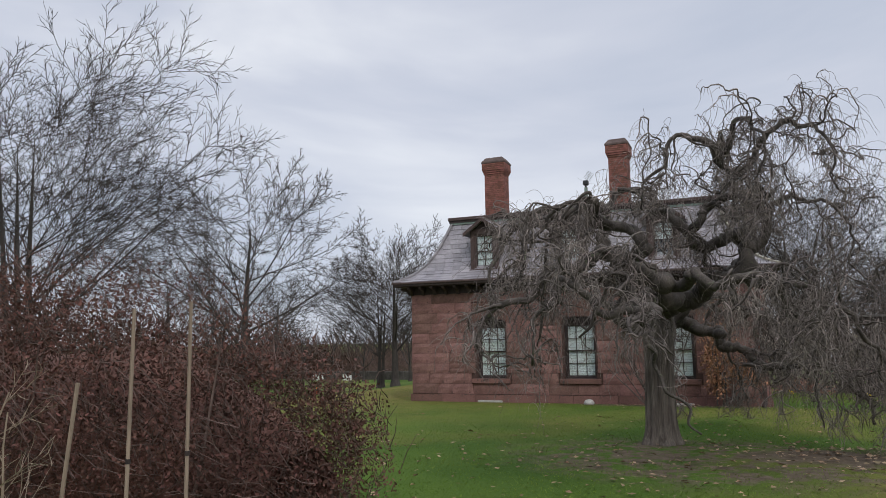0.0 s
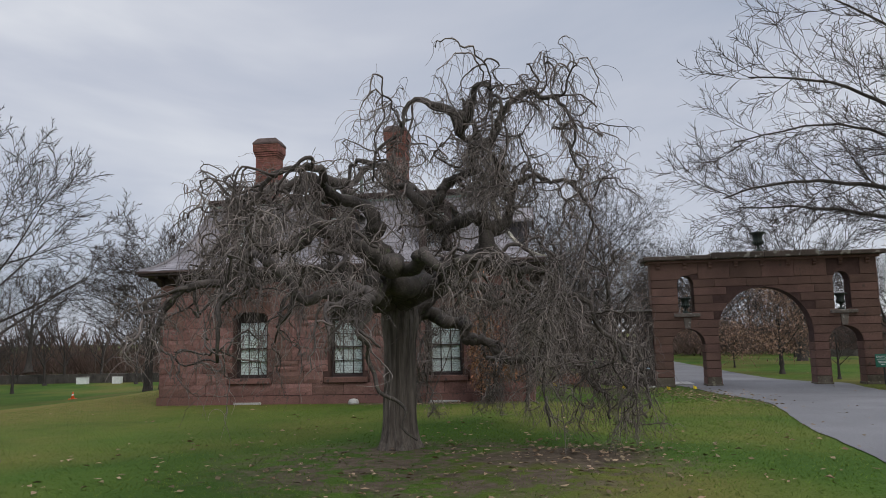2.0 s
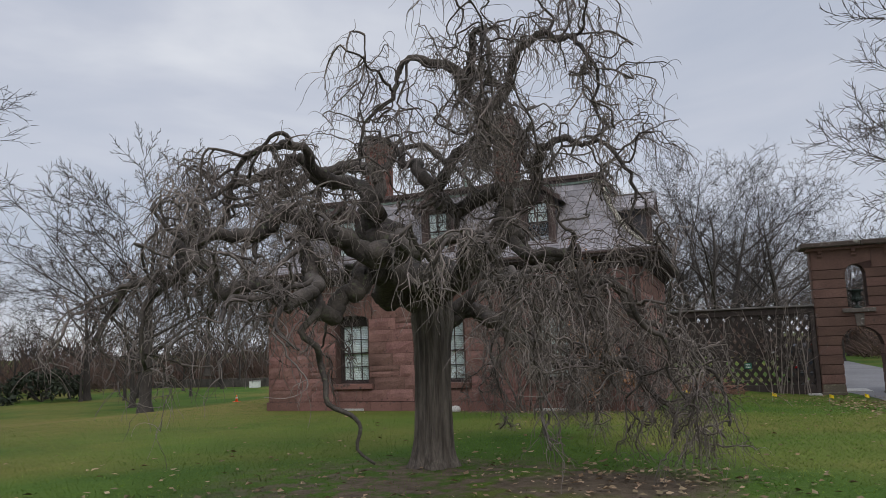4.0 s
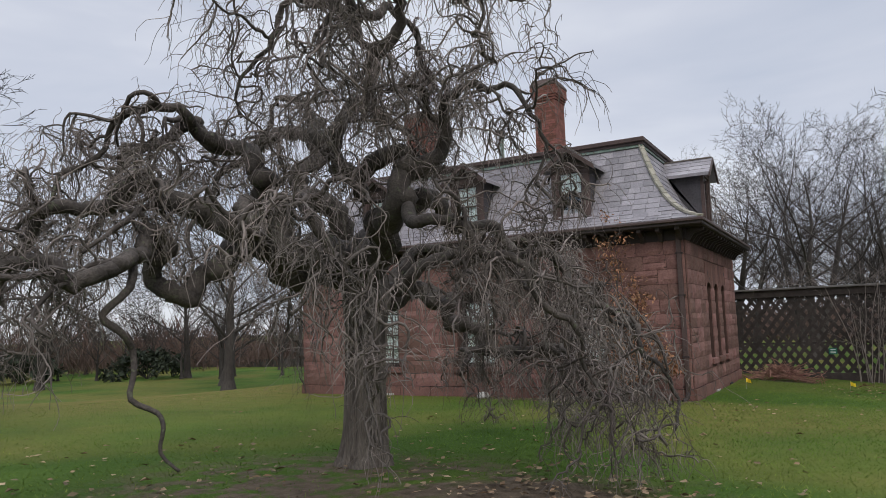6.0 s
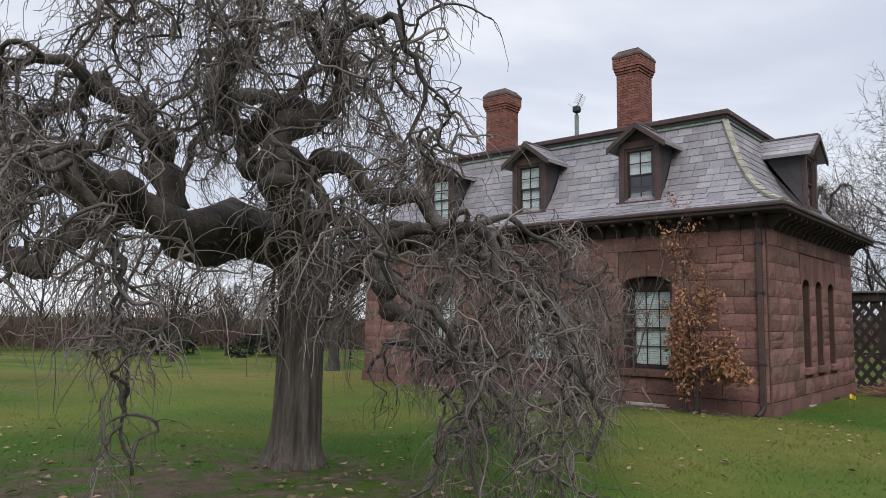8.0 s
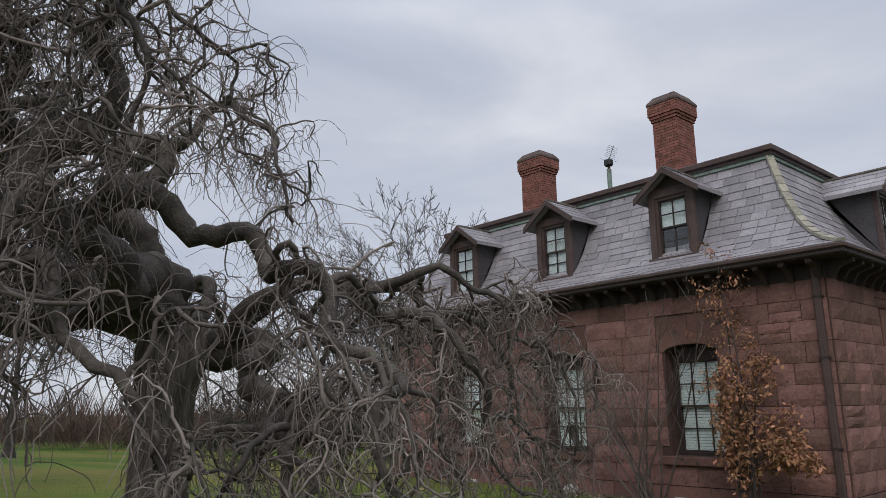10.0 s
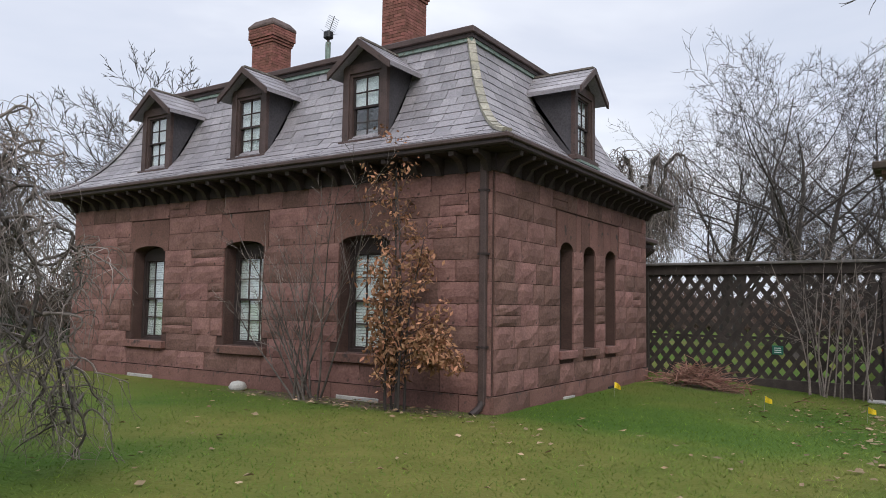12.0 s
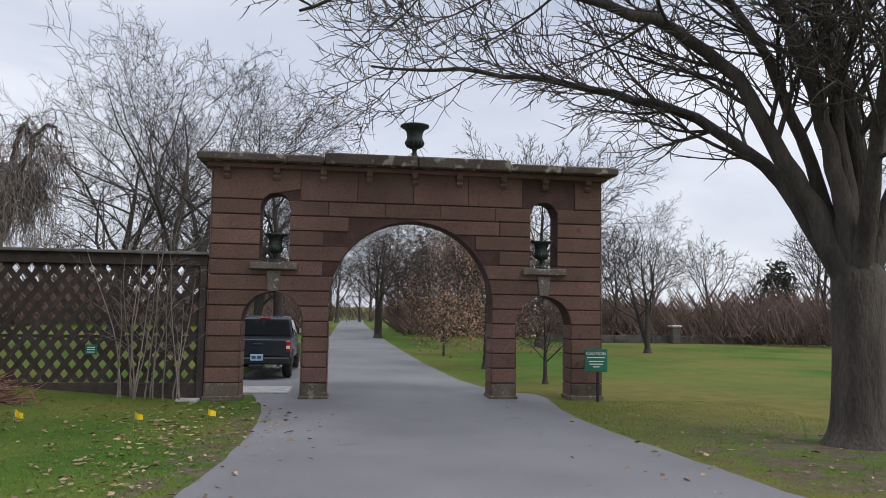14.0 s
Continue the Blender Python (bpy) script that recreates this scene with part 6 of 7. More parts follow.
def shrub(name, x, y, w, h, n, size, material, label, category="shrub", group=""):
    z = ground_z(x, y)
    t = thing(name, (x, y, z), label, category, group)
    st = Geo()
    for _ in range(14):
        a = rnd.uniform(0, 6.28)
        st.tube([(x, y, z - 0.05), (x + w * 0.2 * math.cos(a), y + w * 0.2 * math.sin(a), z + h * 0.4), (x + w * 0.42 * math.cos(a), y + w * 0.42 * math.sin(a), z + h * 0.75)], [0.03, 0.022, 0.01], 4)
    part("stem_mass", st, TREE_BARK, t, kind="stuff")
    at = []
    for _ in range(60):
        a, e = rnd.uniform(0, 6.28), rnd.uniform(0, 1.45)
        q = rnd.uniform(0.75, 1.05)
        at.append(((x + w / 2 * q * math.cos(a) * math.cos(e), y + w / 2 * q * math.sin(a) * math.cos(e), z + h * 0.12 + h * 0.82 * q * math.sin(e)), min(w, h) * 0.09))
    part("foliage", leaves(at, n, size, rnd), material, t, kind="stuff")
    return settle(t)


for x, y, w, h in ((-47.5, 24, 7, 2.3), (-55, 18, 6, 2.4)):
    shrub("evergreen_shrub", x, y, w, h, 1900, 0.42, NEEDLE, "dark clipped evergreen shrub across the lawn", group="far evergreen shrubs")
for x, y, w, h in ((45, 53, 3.6, 6.8),):
    shrub("pine_tree", x, y, w, h, 900, 0.5, NEEDLE, "dark pine among bare woods", "tree", "far pines")

# woods closing the grounds
woods = bare_tree("wood_tree", SPARSE, 11.0, 0.2, 90, "bare tree in the far woods", TREE_BARK)
woods.matrix_basis = pose(-40, 34, 0)
tagged(woods, group="far woods")
rnd = random.Random(8)
for i in range(54):
    a = radians(-78 + 156 * (i + rnd.random()) / 54)
    d = rnd.uniform(50, 78)
    d *= 1.0 + 0.4 * smooth01(-math.degrees(a) / 40 - 0.3)
    x, y = 4 + d * math.sin(a), -6 + d * math.cos(a)
    if 4 < x < 12:
        y += 34
    planted(woods, x, y, rnd.uniform(0.75, 1.25), rnd.uniform(0, 360))

for i in range(18):
    a = radians(-74 + 40 * (i + rnd.random()) / 18)
    d = rnd.uniform(52, 66)
    planted(woods, 4 + d * math.sin(a), -6 + d * math.cos(a), rnd.uniform(0.5, 0.72), rnd.uniform(0, 360))
for i in range(9):
    planted(woods, -6 + 3.6 * i + rnd.uniform(-1, 1), rnd.uniform(84, 100), rnd.uniform(0.8, 1.2), rnd.uniform(0, 360))

THICKET = mat("brown thicket", (0.085, 0.055, 0.045), (0.14, 0.098, 0.08), 0.3, 20, 0.95, 0, island=0.35)
g = Geo()
for i in range(60000):
    a = radians(-85 + 170 * rnd.random())
    d = rnd.uniform(49, 72)
    d *= 1.0 + 0.4 * smooth01(-math.degrees(a) / 40 - 0.3)
    x, y = 4 + d * math.sin(a), -6 + d * math.cos(a)
    if 5 < x < 11.5:
        x, y = rnd.uniform(-14, 34), rnd.uniform(88, 104)
    h = (2.0 + 2.6 * noise.noise((x * 0.11, y * 0.11, 3))) * rnd.uniform(0.3, 1.0)
    h *= 1.0 + 0.35 * smooth01(-math.degrees(a) / 30 - 0.5)
    z = ground_z(x, y) + h * rnd.uniform(0, 0.7)
    w = rnd.uniform(0.015, 0.05)
    lx, ly = rnd.uniform(-1.1, 1.1), rnd.uniform(-0.9, 0.9)
    k = len(g.v)
    g.v += [(x - w, y, z), (x + w, y, z), (x + lx + w * 0.2, y + ly, z + h * 0.7), (x + lx * 1.6, y + ly * 1.6, z + h)]
    g.f += [(k, k + 1, k + 2), (k, k + 2, k + 3)]
tagged(new("thicket", g.mesh("thicket", THICKET)), "reddish-brown winter thicket closing the grounds", "thicket", kind="stuff")

# -- brown hedge and stakes by the path --
HEDGE = mat("dry hedge leaves", (0.072, 0.034, 0.026), (0.125, 0.062, 0.045), 1.5, 20, 0.9, 0, island=0.45)
HSTEM = mat("hedge stems", (0.07, 0.045, 0.038), (0.13, 0.09, 0.075), 4, 40, 0.9, 0, island=0.3)
rnd = random.Random(33)
hedge = thing("hedge", (-6.5, -16.0, ground_z(-6, -16)), "tall reddish-brown hedge holding dry winter leaves", "hedge")


def hedge_half(x, z):
    end = max(0.0, min(1.0, (-3.45 - x) / 2.6)) ** 0.5
    return end, 2.0 * end * (0.74 + 0.26 * math.sin(math.pi * min(1, z * 1.15))) + 0.22 * end * noise.noise((x * 0.9, z * 2, 1))


def in_hedge(skin):
    """A place in the hedge; skin: how near to its face."""
    while True:
        x, z = rnd.uniform(-12.5, -3.55), rnd.random() ** 0.8
        end, half = hedge_half(x, z)
        y = -15.7 - half * (1 - skin * rnd.random() ** 1.5) if rnd.random() < 0.72 else -15.7 + half * rnd.uniform(-1, 1)
        top = 2.42 + 0.32 * noise.noise((x * 0.7, y * 0.7, 5)) + 0.25 * noise.noise((x * 3, y * 3, 9)) + 0.10 * max(0, -5 - x)
        k = abs(y + 15.7) / (half + 0.05)
        top *= (0.62 + 0.38 * math.sqrt(max(0.0, 1 - k * k))) * (0.3 + 0.7 * end)
        return Vector((x, y, ground_z(x, y) + 0.1 + top * z)) + wild(rnd) * 0.03


st, lf = Geo(), Geo()
for i in range(6500):
    p = in_hedge(0.5)
    d = Vector((rnd.gauss(0, 0.5), rnd.gauss(-0.3, 0.5), rnd.uniform(0.1, 1.0))).normalized()
    q = p + d * rnd.uniform(0.12, 0.4)
    st.tube([p, p.lerp(q, 0.5) + wild(rnd) * 0.02, q], [0.005, 0.004, 0.002], 3, cap=False)
for i in range(100000):
    p = in_hedge(0.35)
    a, b = wild(rnd).normalized(), wild(rnd).normalized()
    w = rnd.uniform(0.024, 0.052)
    k = len(lf.v)
    lf.v += [tuple(p), tuple(p + a * w * 0.5 + b * w * 0.32), tuple(p + a * w), tuple(p + a * w * 0.5 - b * w * 0.32)]
    lf.f.append((k, k + 1, k + 2, k + 3))
core = Geo()
nx, na = 44, 14
for i in range(nx + 1):
    x = -12.6 + (12.6 - 4.35) * i / nx
    for j in range(na + 1):
        a = math.pi * j / na
        zf = 0.15 + 0.75 * math.sin(a)
        end, half = hedge_half(x, zf)
        y = -15.7 - max(0.05, half - 0.42) * math.cos(a)
        core.v.append((x, y, ground_z(x, y) + (1.75 * max(0.05, end * 1.35 - 0.35) * math.sin(a)) * (1 + 0.15 * noise.noise((x, y * 2, a)))))
core.f = [(i * (na + 1) + j, (i + 1) * (na + 1) + j, (i + 1) * (na + 1) + j + 1, i * (na + 1) + j + 1) for i in range(nx) for j in range(na)]
part("inner_mass", core, HEDGE, hedge, "dense shaded inner twigs", smooth=True)
part("twig_mass", st, HSTEM, hedge, "thin brown stems", kind="stuff")
part("foliage", lf, HEDGE, hedge, "small dry reddish leaves", kind="stuff")
for i in range(40):
    x = rnd.uniform(-11, -4.6)
    y = rnd.uniform(-17.3, -15.8)
    z = ground_z(x, y)
    part("stem", Geo().tube([(x, y, z - 0.05), (x + rnd.uniform(-0.2, 0.2), y + rnd.uniform(-0.2, 0.1), z + 0.8), (x + rnd.uniform(-0.4, 0.4), y + rnd.uniform(-0.4, 0.3), z + 1.7)], [0.02, 0.015, 0.006], 5), HSTEM, hedge)
settle(hedge)

STAKE = mat("weathered stake wood", (0.2, 0.15, 0.11), (0.31, 0.24, 0.18), 5, 50, 0.9, 0.3, stretch=(1, 1, 0.1))
for x, y, h, lx, label in ((-3.85, -17.75, 2.0, 0.0, "thin upright wooden stake before the hedge"), (-4.1, -18.0, 1.95, 0.01, "thin upright wooden stake before the hedge"), (-4.2, -18.4, 1.5, 0.1, "leaning weathered wooden stake before the hedge")):
    z = ground_z(x, y)
    s = thing("stake", (x, y, z), label, "stake", "stakes by the hedge")
    part("shaft", Geo().tube([(x - lx, y, z - 0.2), (x, y, z + h * 0.5), (x + lx, y, z + h)], [0.014, 0.013, 0.012], 7), STAKE, s)
    part("tie", Geo().tube([(x, y, z + h * 0.5), (x + 0.002, y, z + h * 0.5 + 0.03)], [0.017, 0.017], 7), TRIM, s)
    settle(s)
sap = thing("sapling", (-4.6, -18.5, ground_z(-4.6, -18.5)), "young sapling with pale bare shoots before the hedge", "sapling")
g = Geo()
for i in range(4):
    p = Vector((-4.75 + 0.14 * i, -18.6 + rnd.uniform(-0.1, 0.1), ground_z(-4.6, -18.5) - 0.05))
    lay = [g]
    grow(lay, p, Vector((rnd.uniform(-0.1, 0.25), rnd.uniform(-0.1, 0.1), 1)).normalized(), rnd.uniform(1.1, 1.6), 0.014, 0, dict(steps=(7, 5, 4), jit=(0.07, 0.12, 0.15), up=(0.02, 0.02, 0), tip=(0.3, 0.3, 0.4), sides=(5, 3, 3), kids=(8, 4), first=(0.3, 0.2), angle=(45, 40), thin=(0.5, 0.6), ratio=(0.4, 0.45), least=0.003), rnd)
part("shoot_mass", g, STAKE, sap, kind="stuff")
settle(sap)

# -- shrubs at the foot of the lodge --
OAKLEAF = mat("russet oak leaves", (0.19, 0.092, 0.048), (0.36, 0.19, 0.10), 4, 30, 0.8, 0, island=0.4)
oaks = thing("oak_sapling", (-1.3, -0.55, ground_z(-1.3, -0.5)), "young oak with russet dry leaves against the wall", "shrub")
lay = [Geo(), Geo()]
rnd = random.Random(77)
nodes = []
for i in range(5):
    base = Vector((-1.2 + rnd.uniform(-0.18, 0.18), -0.6 + rnd.uniform(-0.1, 0.1), -0.05))
    lean = Vector((rnd.uniform(-0.12, 0.1), rnd.uniform(-0.06, 0.04), 1)).normalized()
    grow(lay, base, lean, (4.15, 2.5, 2.1, 1.7, 3.4)[i], 0.022, 0, dict(steps=(9, 6, 4), jit=(0.05, 0.12, 0.15), up=(0.03, 0.03, 0.02), tip=(0.25, 0.3, 0.4), sides=(6, 4, 3), kids=(12, 4), first=(0.15, 0.2), angle=(48, 40), thin=(0.5, 0.6), ratio=(0.22, 0.4), least=0.003), rnd)
part("stem_mass", lay[0], TREE_BARK, oaks, kind="stuff")
part("twig_mass", lay[1], TREE_BARK, oaks, kind="stuff")
tips = [(v, 0.06) for v in lay[1].v[::5] if v[2] < 2.3 and v[1] < -0.1]
top = [(v, 0.05) for v in lay[1].v[::3] if v[2] >= 2.3]
side = [((-0.62 + rnd.gauss(0, 0.22), -0.6 + rnd.gauss(0, 0.12), 0.85 + rnd.gauss(0, 0.16)), 0.07) for _ in range(30)]
g = leaves(tips, 2700, 0.078, rnd)
leaves(top, 620, 0.07, rnd, g)
leaves(side, 1400, 0.085, rnd, g)
part("foliage", g, OAKLEAF, oaks, "russet dry oak leaves", kind="stuff")
for s in range(4):
    part("branch", Geo().tube([(-1.25, -0.55, 0.45 + 0.1 * s), (-0.95, -0.6, 0.7 + 0.08 * s), (-0.5 + 0.08 * s, -0.6, 0.95 + 0.08 * s)], [0.012, 0.009, 0.004], 4), TREE_BARK, oaks)
settle(oaks)

bare = thing("bare_shrub", (-3.0, -0.5, 0), "leafless many-stemmed shrub against the wall", "shrub")
lay = [Geo(), Geo()]
for i in range(13):
    a = rnd.uniform(-1.0, 1.0)
    grow(lay, Vector((-2.9 + rnd.uniform(-0.2, 0.2), -0.5 + rnd.uniform(-0.12, 0.12), -0.05)), Vector((a * 0.75 - 0.22, rnd.uniform(-0.12, 0.03), 1)).normalized(), rnd.uniform(1.6, 3.7), 0.019, 0,
         dict(steps=(8, 6, 4), jit=(0.05, 0.08, 0.1), up=(0.05, 0.08, 0.05), tip=(0.25, 0.3, 0.4), sides=(5, 3, 3), kids=(7, 5), first=(0.3, 0.2), angle=(28, 30), thin=(0.55, 0.6), ratio=(0.4, 0.42), least=0.0045), rnd)
part("stem_mass", lay[0], BOUGH, bare, kind="stuff")
part("twig_mass", lay[1], TWIG, bare, kind="stuff")
settle(bare)

# -- brush pile and vine by the fence --
pile = thing("brush_pile", (1.5, 6.3, ground_z(1.5, 6.3)), "heap of cut reddish-brown stems on the grass", "brush pile")
BRUSH = mat("cut stems", (0.18, 0.085, 0.065), (0.32, 0.185, 0.14), 6, 40, 0.9, 0, island=0.35)
g = Geo()
for i in range(330):
    x, y = 1.2 + rnd.gauss(0, 0.42), 6.4 + rnd.gauss(0, 0.2)
    z = ground_z(x, y)
    h = 0.38 * math.exp(-((x - 1.2) / 0.55) ** 2)
    a, L = rnd.uniform(0, 6.28), rnd.uniform(0.25, 0.7)
    tilt = rnd.uniform(-0.15, 0.75)
    p = Vector((x, y, z + rnd.uniform(0.0, h)))
    q = p + Vector((L * math.cos(a) * math.cos(tilt), 0.5 * L * math.sin(a) * math.cos(tilt), max(-0.9 * (p.z - z), L * math.sin(tilt) * 0.7)))
    g.tube([p, p.lerp(q, 0.5) + Vector((0, 0, rnd.uniform(0, 0.06))), q], [0.012, 0.009, 0.004], 3, cap=False)
part("stem_mass", g, BRUSH, pile, kind="stuff")
settle(pile)

VINE = mat("grey vine stems", (0.15, 0.125, 0.11), (0.25, 0.21, 0.185), 5, 40, 0.9, 0, island=0.25)
vine = thing("climbing_shrub", (3.9, 7.9, ground_z(3.9, 7.9)), "bare grey climbing shrub growing over the lattice fence", "vine")
lay = [Geo(), Geo()]
for i in range(15):
    x = 2.9 + 1.5 * rnd.random()
    grow(lay, Vector((x, 7.95 + rnd.uniform(-0.12, 0.15), ground_z(x, 7.9) - 0.05)), Vector((rnd.uniform(-0.18, 0.12), rnd.uniform(-0.06, 0.05), 1)).normalized(), rnd.uniform(2.2, 3.3), 0.017, 0,
         dict(steps=(9, 6, 4), jit=(0.06, 0.14, 0.15), up=(0.02, -0.02, -0.05), tip=(0.35, 0.3, 0.4), sides=(5, 3, 3), kids=(7, 5), first=(0.3, 0.2), angle=(45, 40), thin=(0.5, 0.6), ratio=(0.32, 0.45), least=0.003), rnd)
for i in range(70):
    p = Vector((rnd.uniform(0.6, 4.3), 8.2 + rnd.uniform(-0.1, 0.1), 2.6))
    lay[1].tube(contorted(p, Vector((rnd.uniform(-1, 1), -0.3, 0.5)).normalized(), rnd.uniform(0.5, 1.3), 7, 0.25, 0.05, -0.25, rnd), [0.006, 0.0055, 0.005, 0.0045, 0.004, 0.0035, 0.003, 0.0025], 3, cap=False)
part("stem_mass", lay[0], VINE, vine, kind="stuff")
part("twig_mass", lay[1], VINE, vine, kind="stuff")
settle(vine)


# ---- things by the gateway ----
def painted(name, c, rough=0.4, metal=0.0):
    return mat(name, tuple(q * 0.9 for q in c), tuple(min(1, q * 1.1) for q in c), 3, 60, rough, 0.05, metal=metal, spec=0.5)


TRUCK_PAINT = painted("dark blue-grey car paint", (0.02, 0.025, 0.034), 0.25)
BLACK = painted("black plastic", (0.012, 0.012, 0.013), 0.5)
RUBBER = painted("tyre rubber", (0.02, 0.02, 0.02), 0.85)
CHROME = plain("dull alloy", (0.45, 0.46, 0.48), 0.3, 0.9)
RED_LENS = painted("red lamp lens", (0.35, 0.015, 0.015), 0.2)
WHITE_LENS = painted("clear lamp lens", (0.7, 0.7, 0.7), 0.15)
PLATE = painted("pale blue plate", (0.38, 0.55, 0.66), 0.5)
TINT = plain("tinted car glass", (0.015, 0.017, 0.02), 0.05)

TX, TY = 5.0, 13.0
TZ = ground_z(TX, TY) + 0.03
truck = thing("pickup_truck", (TX, TY, TZ), "dark blue-grey pickup truck parked with its tail to the gateway", "truck")


def at_truck(x, y, z):
    return (TX + x, TY + y, TZ + z)


def truck_slab(sections):
    """Skin through cross-sections (y, half width low, half width high, z low, z high)."""
    g = Geo()
    for y, a, b, z0, z1 in sections:
        g.v += [at_truck(-a, y, z0), at_truck(a, y, z0), at_truck(b, y, z1), at_truck(-b, y, z1)]
    n = len(sections)
    for i in range(n - 1):
        g.f += [(i * 4 + q, i * 4 + (q + 1) % 4, i * 4 + 4 + (q + 1) % 4, i * 4 + 4 + q) for q in range(4)]
    g.f += [(3, 2, 1, 0), tuple(4 * (n - 1) + q for q in range(4))]
    return g


W = 0.84
part("bed", truck_slab([(0.0, W, W, 0.55, 1.02), (1.6, W, W, 0.50, 1.04)]), TRUCK_PAINT, truck, "pickup bed side panels", bevel=0.03, fix=True)
part("tailgate", Geo().box(at_truck(-W + 0.13, -0.03, 0.60), at_truck(W - 0.13, 0.02, 1.035)), TRUCK_PAINT, truck, "closed tailgate", bevel=0.02)
part("tailgate_handle", Geo().box(at_truck(-0.12, -0.045, 0.88), at_truck(0.12, -0.02, 0.94)), BLACK, truck, bevel=0.01)
part("cab", truck_slab([(1.6, W - 0.03, W - 0.06, 0.45, 1.05), (3.3, W - 0.02, W - 0.05, 0.45, 1.06)]), TRUCK_PAINT, truck, bevel=0.03, fix=True)
part("roof", truck_slab([(1.62, W - 0.05, W - 0.16, 1.04, 1.56), (2.0, W - 0.05, W - 0.19, 1.04, 1.62), (2.7, W - 0.05, W - 0.19, 1.04, 1.60), (3.3, W - 0.06, W - 0.2, 1.04, 1.2)]), TRUCK_PAINT, truck, bevel=0.03, fix=True)
part("hood", truck_slab([(3.3, W, W - 0.06, 0.45, 1.04), (4.5, W - 0.02, W - 0.1, 0.45, 0.92)]), TRUCK_PAINT, truck, bevel=0.04, fix=True)
g = Geo()
g.hexa([at_truck(-W + 0.14, 1.60, 1.09), at_truck(W - 0.14, 1.60, 1.09), at_truck(W - 0.22, 1.605, 1.50), at_truck(-W + 0.22, 1.605, 1.50)], [at_truck(-W + 0.14, 1.63, 1.09), at_truck(W - 0.14, 1.63, 1.09), at_truck(W - 0.22, 1.63, 1.50), at_truck(-W + 0.22, 1.63, 1.50)])
part("rear_window", g, TINT, truck, "dark rear window", fix=True)
for s in (-1, 1):
    part("side_window", Geo().hexa([at_truck(s * (W - 0.05), 1.75, 1.1), at_truck(s * (W - 0.05), 3.0, 1.1), at_truck(s * (W - 0.15), 2.7, 1.5), at_truck(s * (W - 0.15), 1.85, 1.5)],
                                   [at_truck(s * (W - 0.03), 1.75, 1.1), at_truck(s * (W - 0.03), 3.0, 1.1), at_truck(s * (W - 0.135), 2.7, 1.5), at_truck(s * (W - 0.135), 1.85, 1.5)]), TINT, truck, fix=True)
    lamp = part("tail_lamp", Geo().box(at_truck(min(s * W, s * (W - 0.125)), -0.025, 0.72), at_truck(max(s * W, s * (W - 0.125)), 0.08, 1.0)), RED_LENS, truck, "red tail lamp with a clear band", bevel=0.015)
    part("reversing_lamp", Geo().box(at_truck(min(s * (W - 0.01), s * (W - 0.115)), -0.032, 0.80), at_truck(max(s * (W - 0.01), s * (W - 0.115)), -0.02, 0.88)), WHITE_LENS, lamp)
    mir = part("mirror", Geo().box(at_truck(min(s * W, s * (W + 0.2)), 3.0, 1.08), at_truck(max(s * W, s * (W + 0.2)), 3.1, 1.26)), BLACK, truck, bevel=0.02)
    part("mirror_glass", Geo().box(at_truck(min(s * (W + 0.03), s * (W + 0.18)), 2.993, 1.10), at_truck(max(s * (W + 0.03), s * (W + 0.18)), 2.999, 1.24)), CHROME, mir)
    for y in (0.75, 3.75):
        c = at_truck(s * (W - 0.12), y, 0.345)
        tyre = Geo()
        prof = [(0.20, -0.10), (0.31, -0.115), (0.345, -0.08), (0.345, 0.08), (0.31, 0.115), (0.20, 0.10)]
        n = 22
        for i in range(n):
            a = 2 * math.pi * i / n
            tyre.v += [(c[0] + w, c[1] + r * math.cos(a), c[2] + r * math.sin(a)) for r, w in prof]
        for i in range(n):
            j = (i + 1) % n
            tyre.f += [(i * 6 + q, j * 6 + q, j * 6 + (q + 1) % 6, i * 6 + (q + 1) % 6) for q in range(6)]
        wheel = part("wheel", tyre, RUBBER, truck, "black tyre", smooth=True, fix=True)
        part("rim", Geo().tube([(c[0] - 0.08, c[1], c[2]), (c[0] + 0.08, c[1], c[2])], [0.2, 0.2], 16), CHROME, wheel, "alloy rim")
        part("wheel_arch", Geo().prism([(y + 0.42 * math.cos(math.pi * q / 10), 0.36 + 0.42 * math.sin(math.pi * q / 10)) for q in range(11)], lambda u, d, w: at_truck(d, u, w), s * (W - 0.06), s * (W + 0.012)), BLACK, truck, fix=True)
part("bumper", Geo().box(at_truck(-W + 0.02, -0.16, 0.40), at_truck(W - 0.02, 0.02, 0.58)), BLACK, truck, "black rear bumper", bevel=0.03)
part("tow_hitch", Geo().box(at_truck(-0.2, -0.2, 0.30), at_truck(0.2, 0.0, 0.40)), BLACK, truck, bevel=0.02)
plate = part("number_plate", Geo().box(at_truck(-0.16, -0.185, 0.50), at_truck(0.16, -0.165, 0.66)), PLATE, truck, "pale blue number plate", bevel=0.006)
for i, (a, b) in enumerate(((-0.12, -0.02), (0.02, 0.12))):
    part("plate_mark", Geo().box(at_truck(a, -0.19, 0.55), at_truck(b, -0.184, 0.62)), painted("plate ink", (0.05, 0.08, 0.16)), plate)
part("high_stop_lamp", Geo().box(at_truck(-0.14, 1.60, 1.545), at_truck(0.14, 1.64, 1.575)), RED_LENS, truck, bevel=0.006)
part("badge", Geo().box(at_truck(-0.66, -0.036, 0.66), at_truck(-0.42, -0.028, 0.69)), CHROME, truck)
part("exhaust", Geo().tube([at_truck(0.5, -0.05, 0.33), at_truck(0.5, 0.6, 0.33)], [0.03, 0.03], 8), CHROME, truck)
settle(truck)

slab = thing("paving_slab", (5.4, 9.6, ground_z(5.4, 9.6)), "pale concrete paving slab beside the pier", "slab")
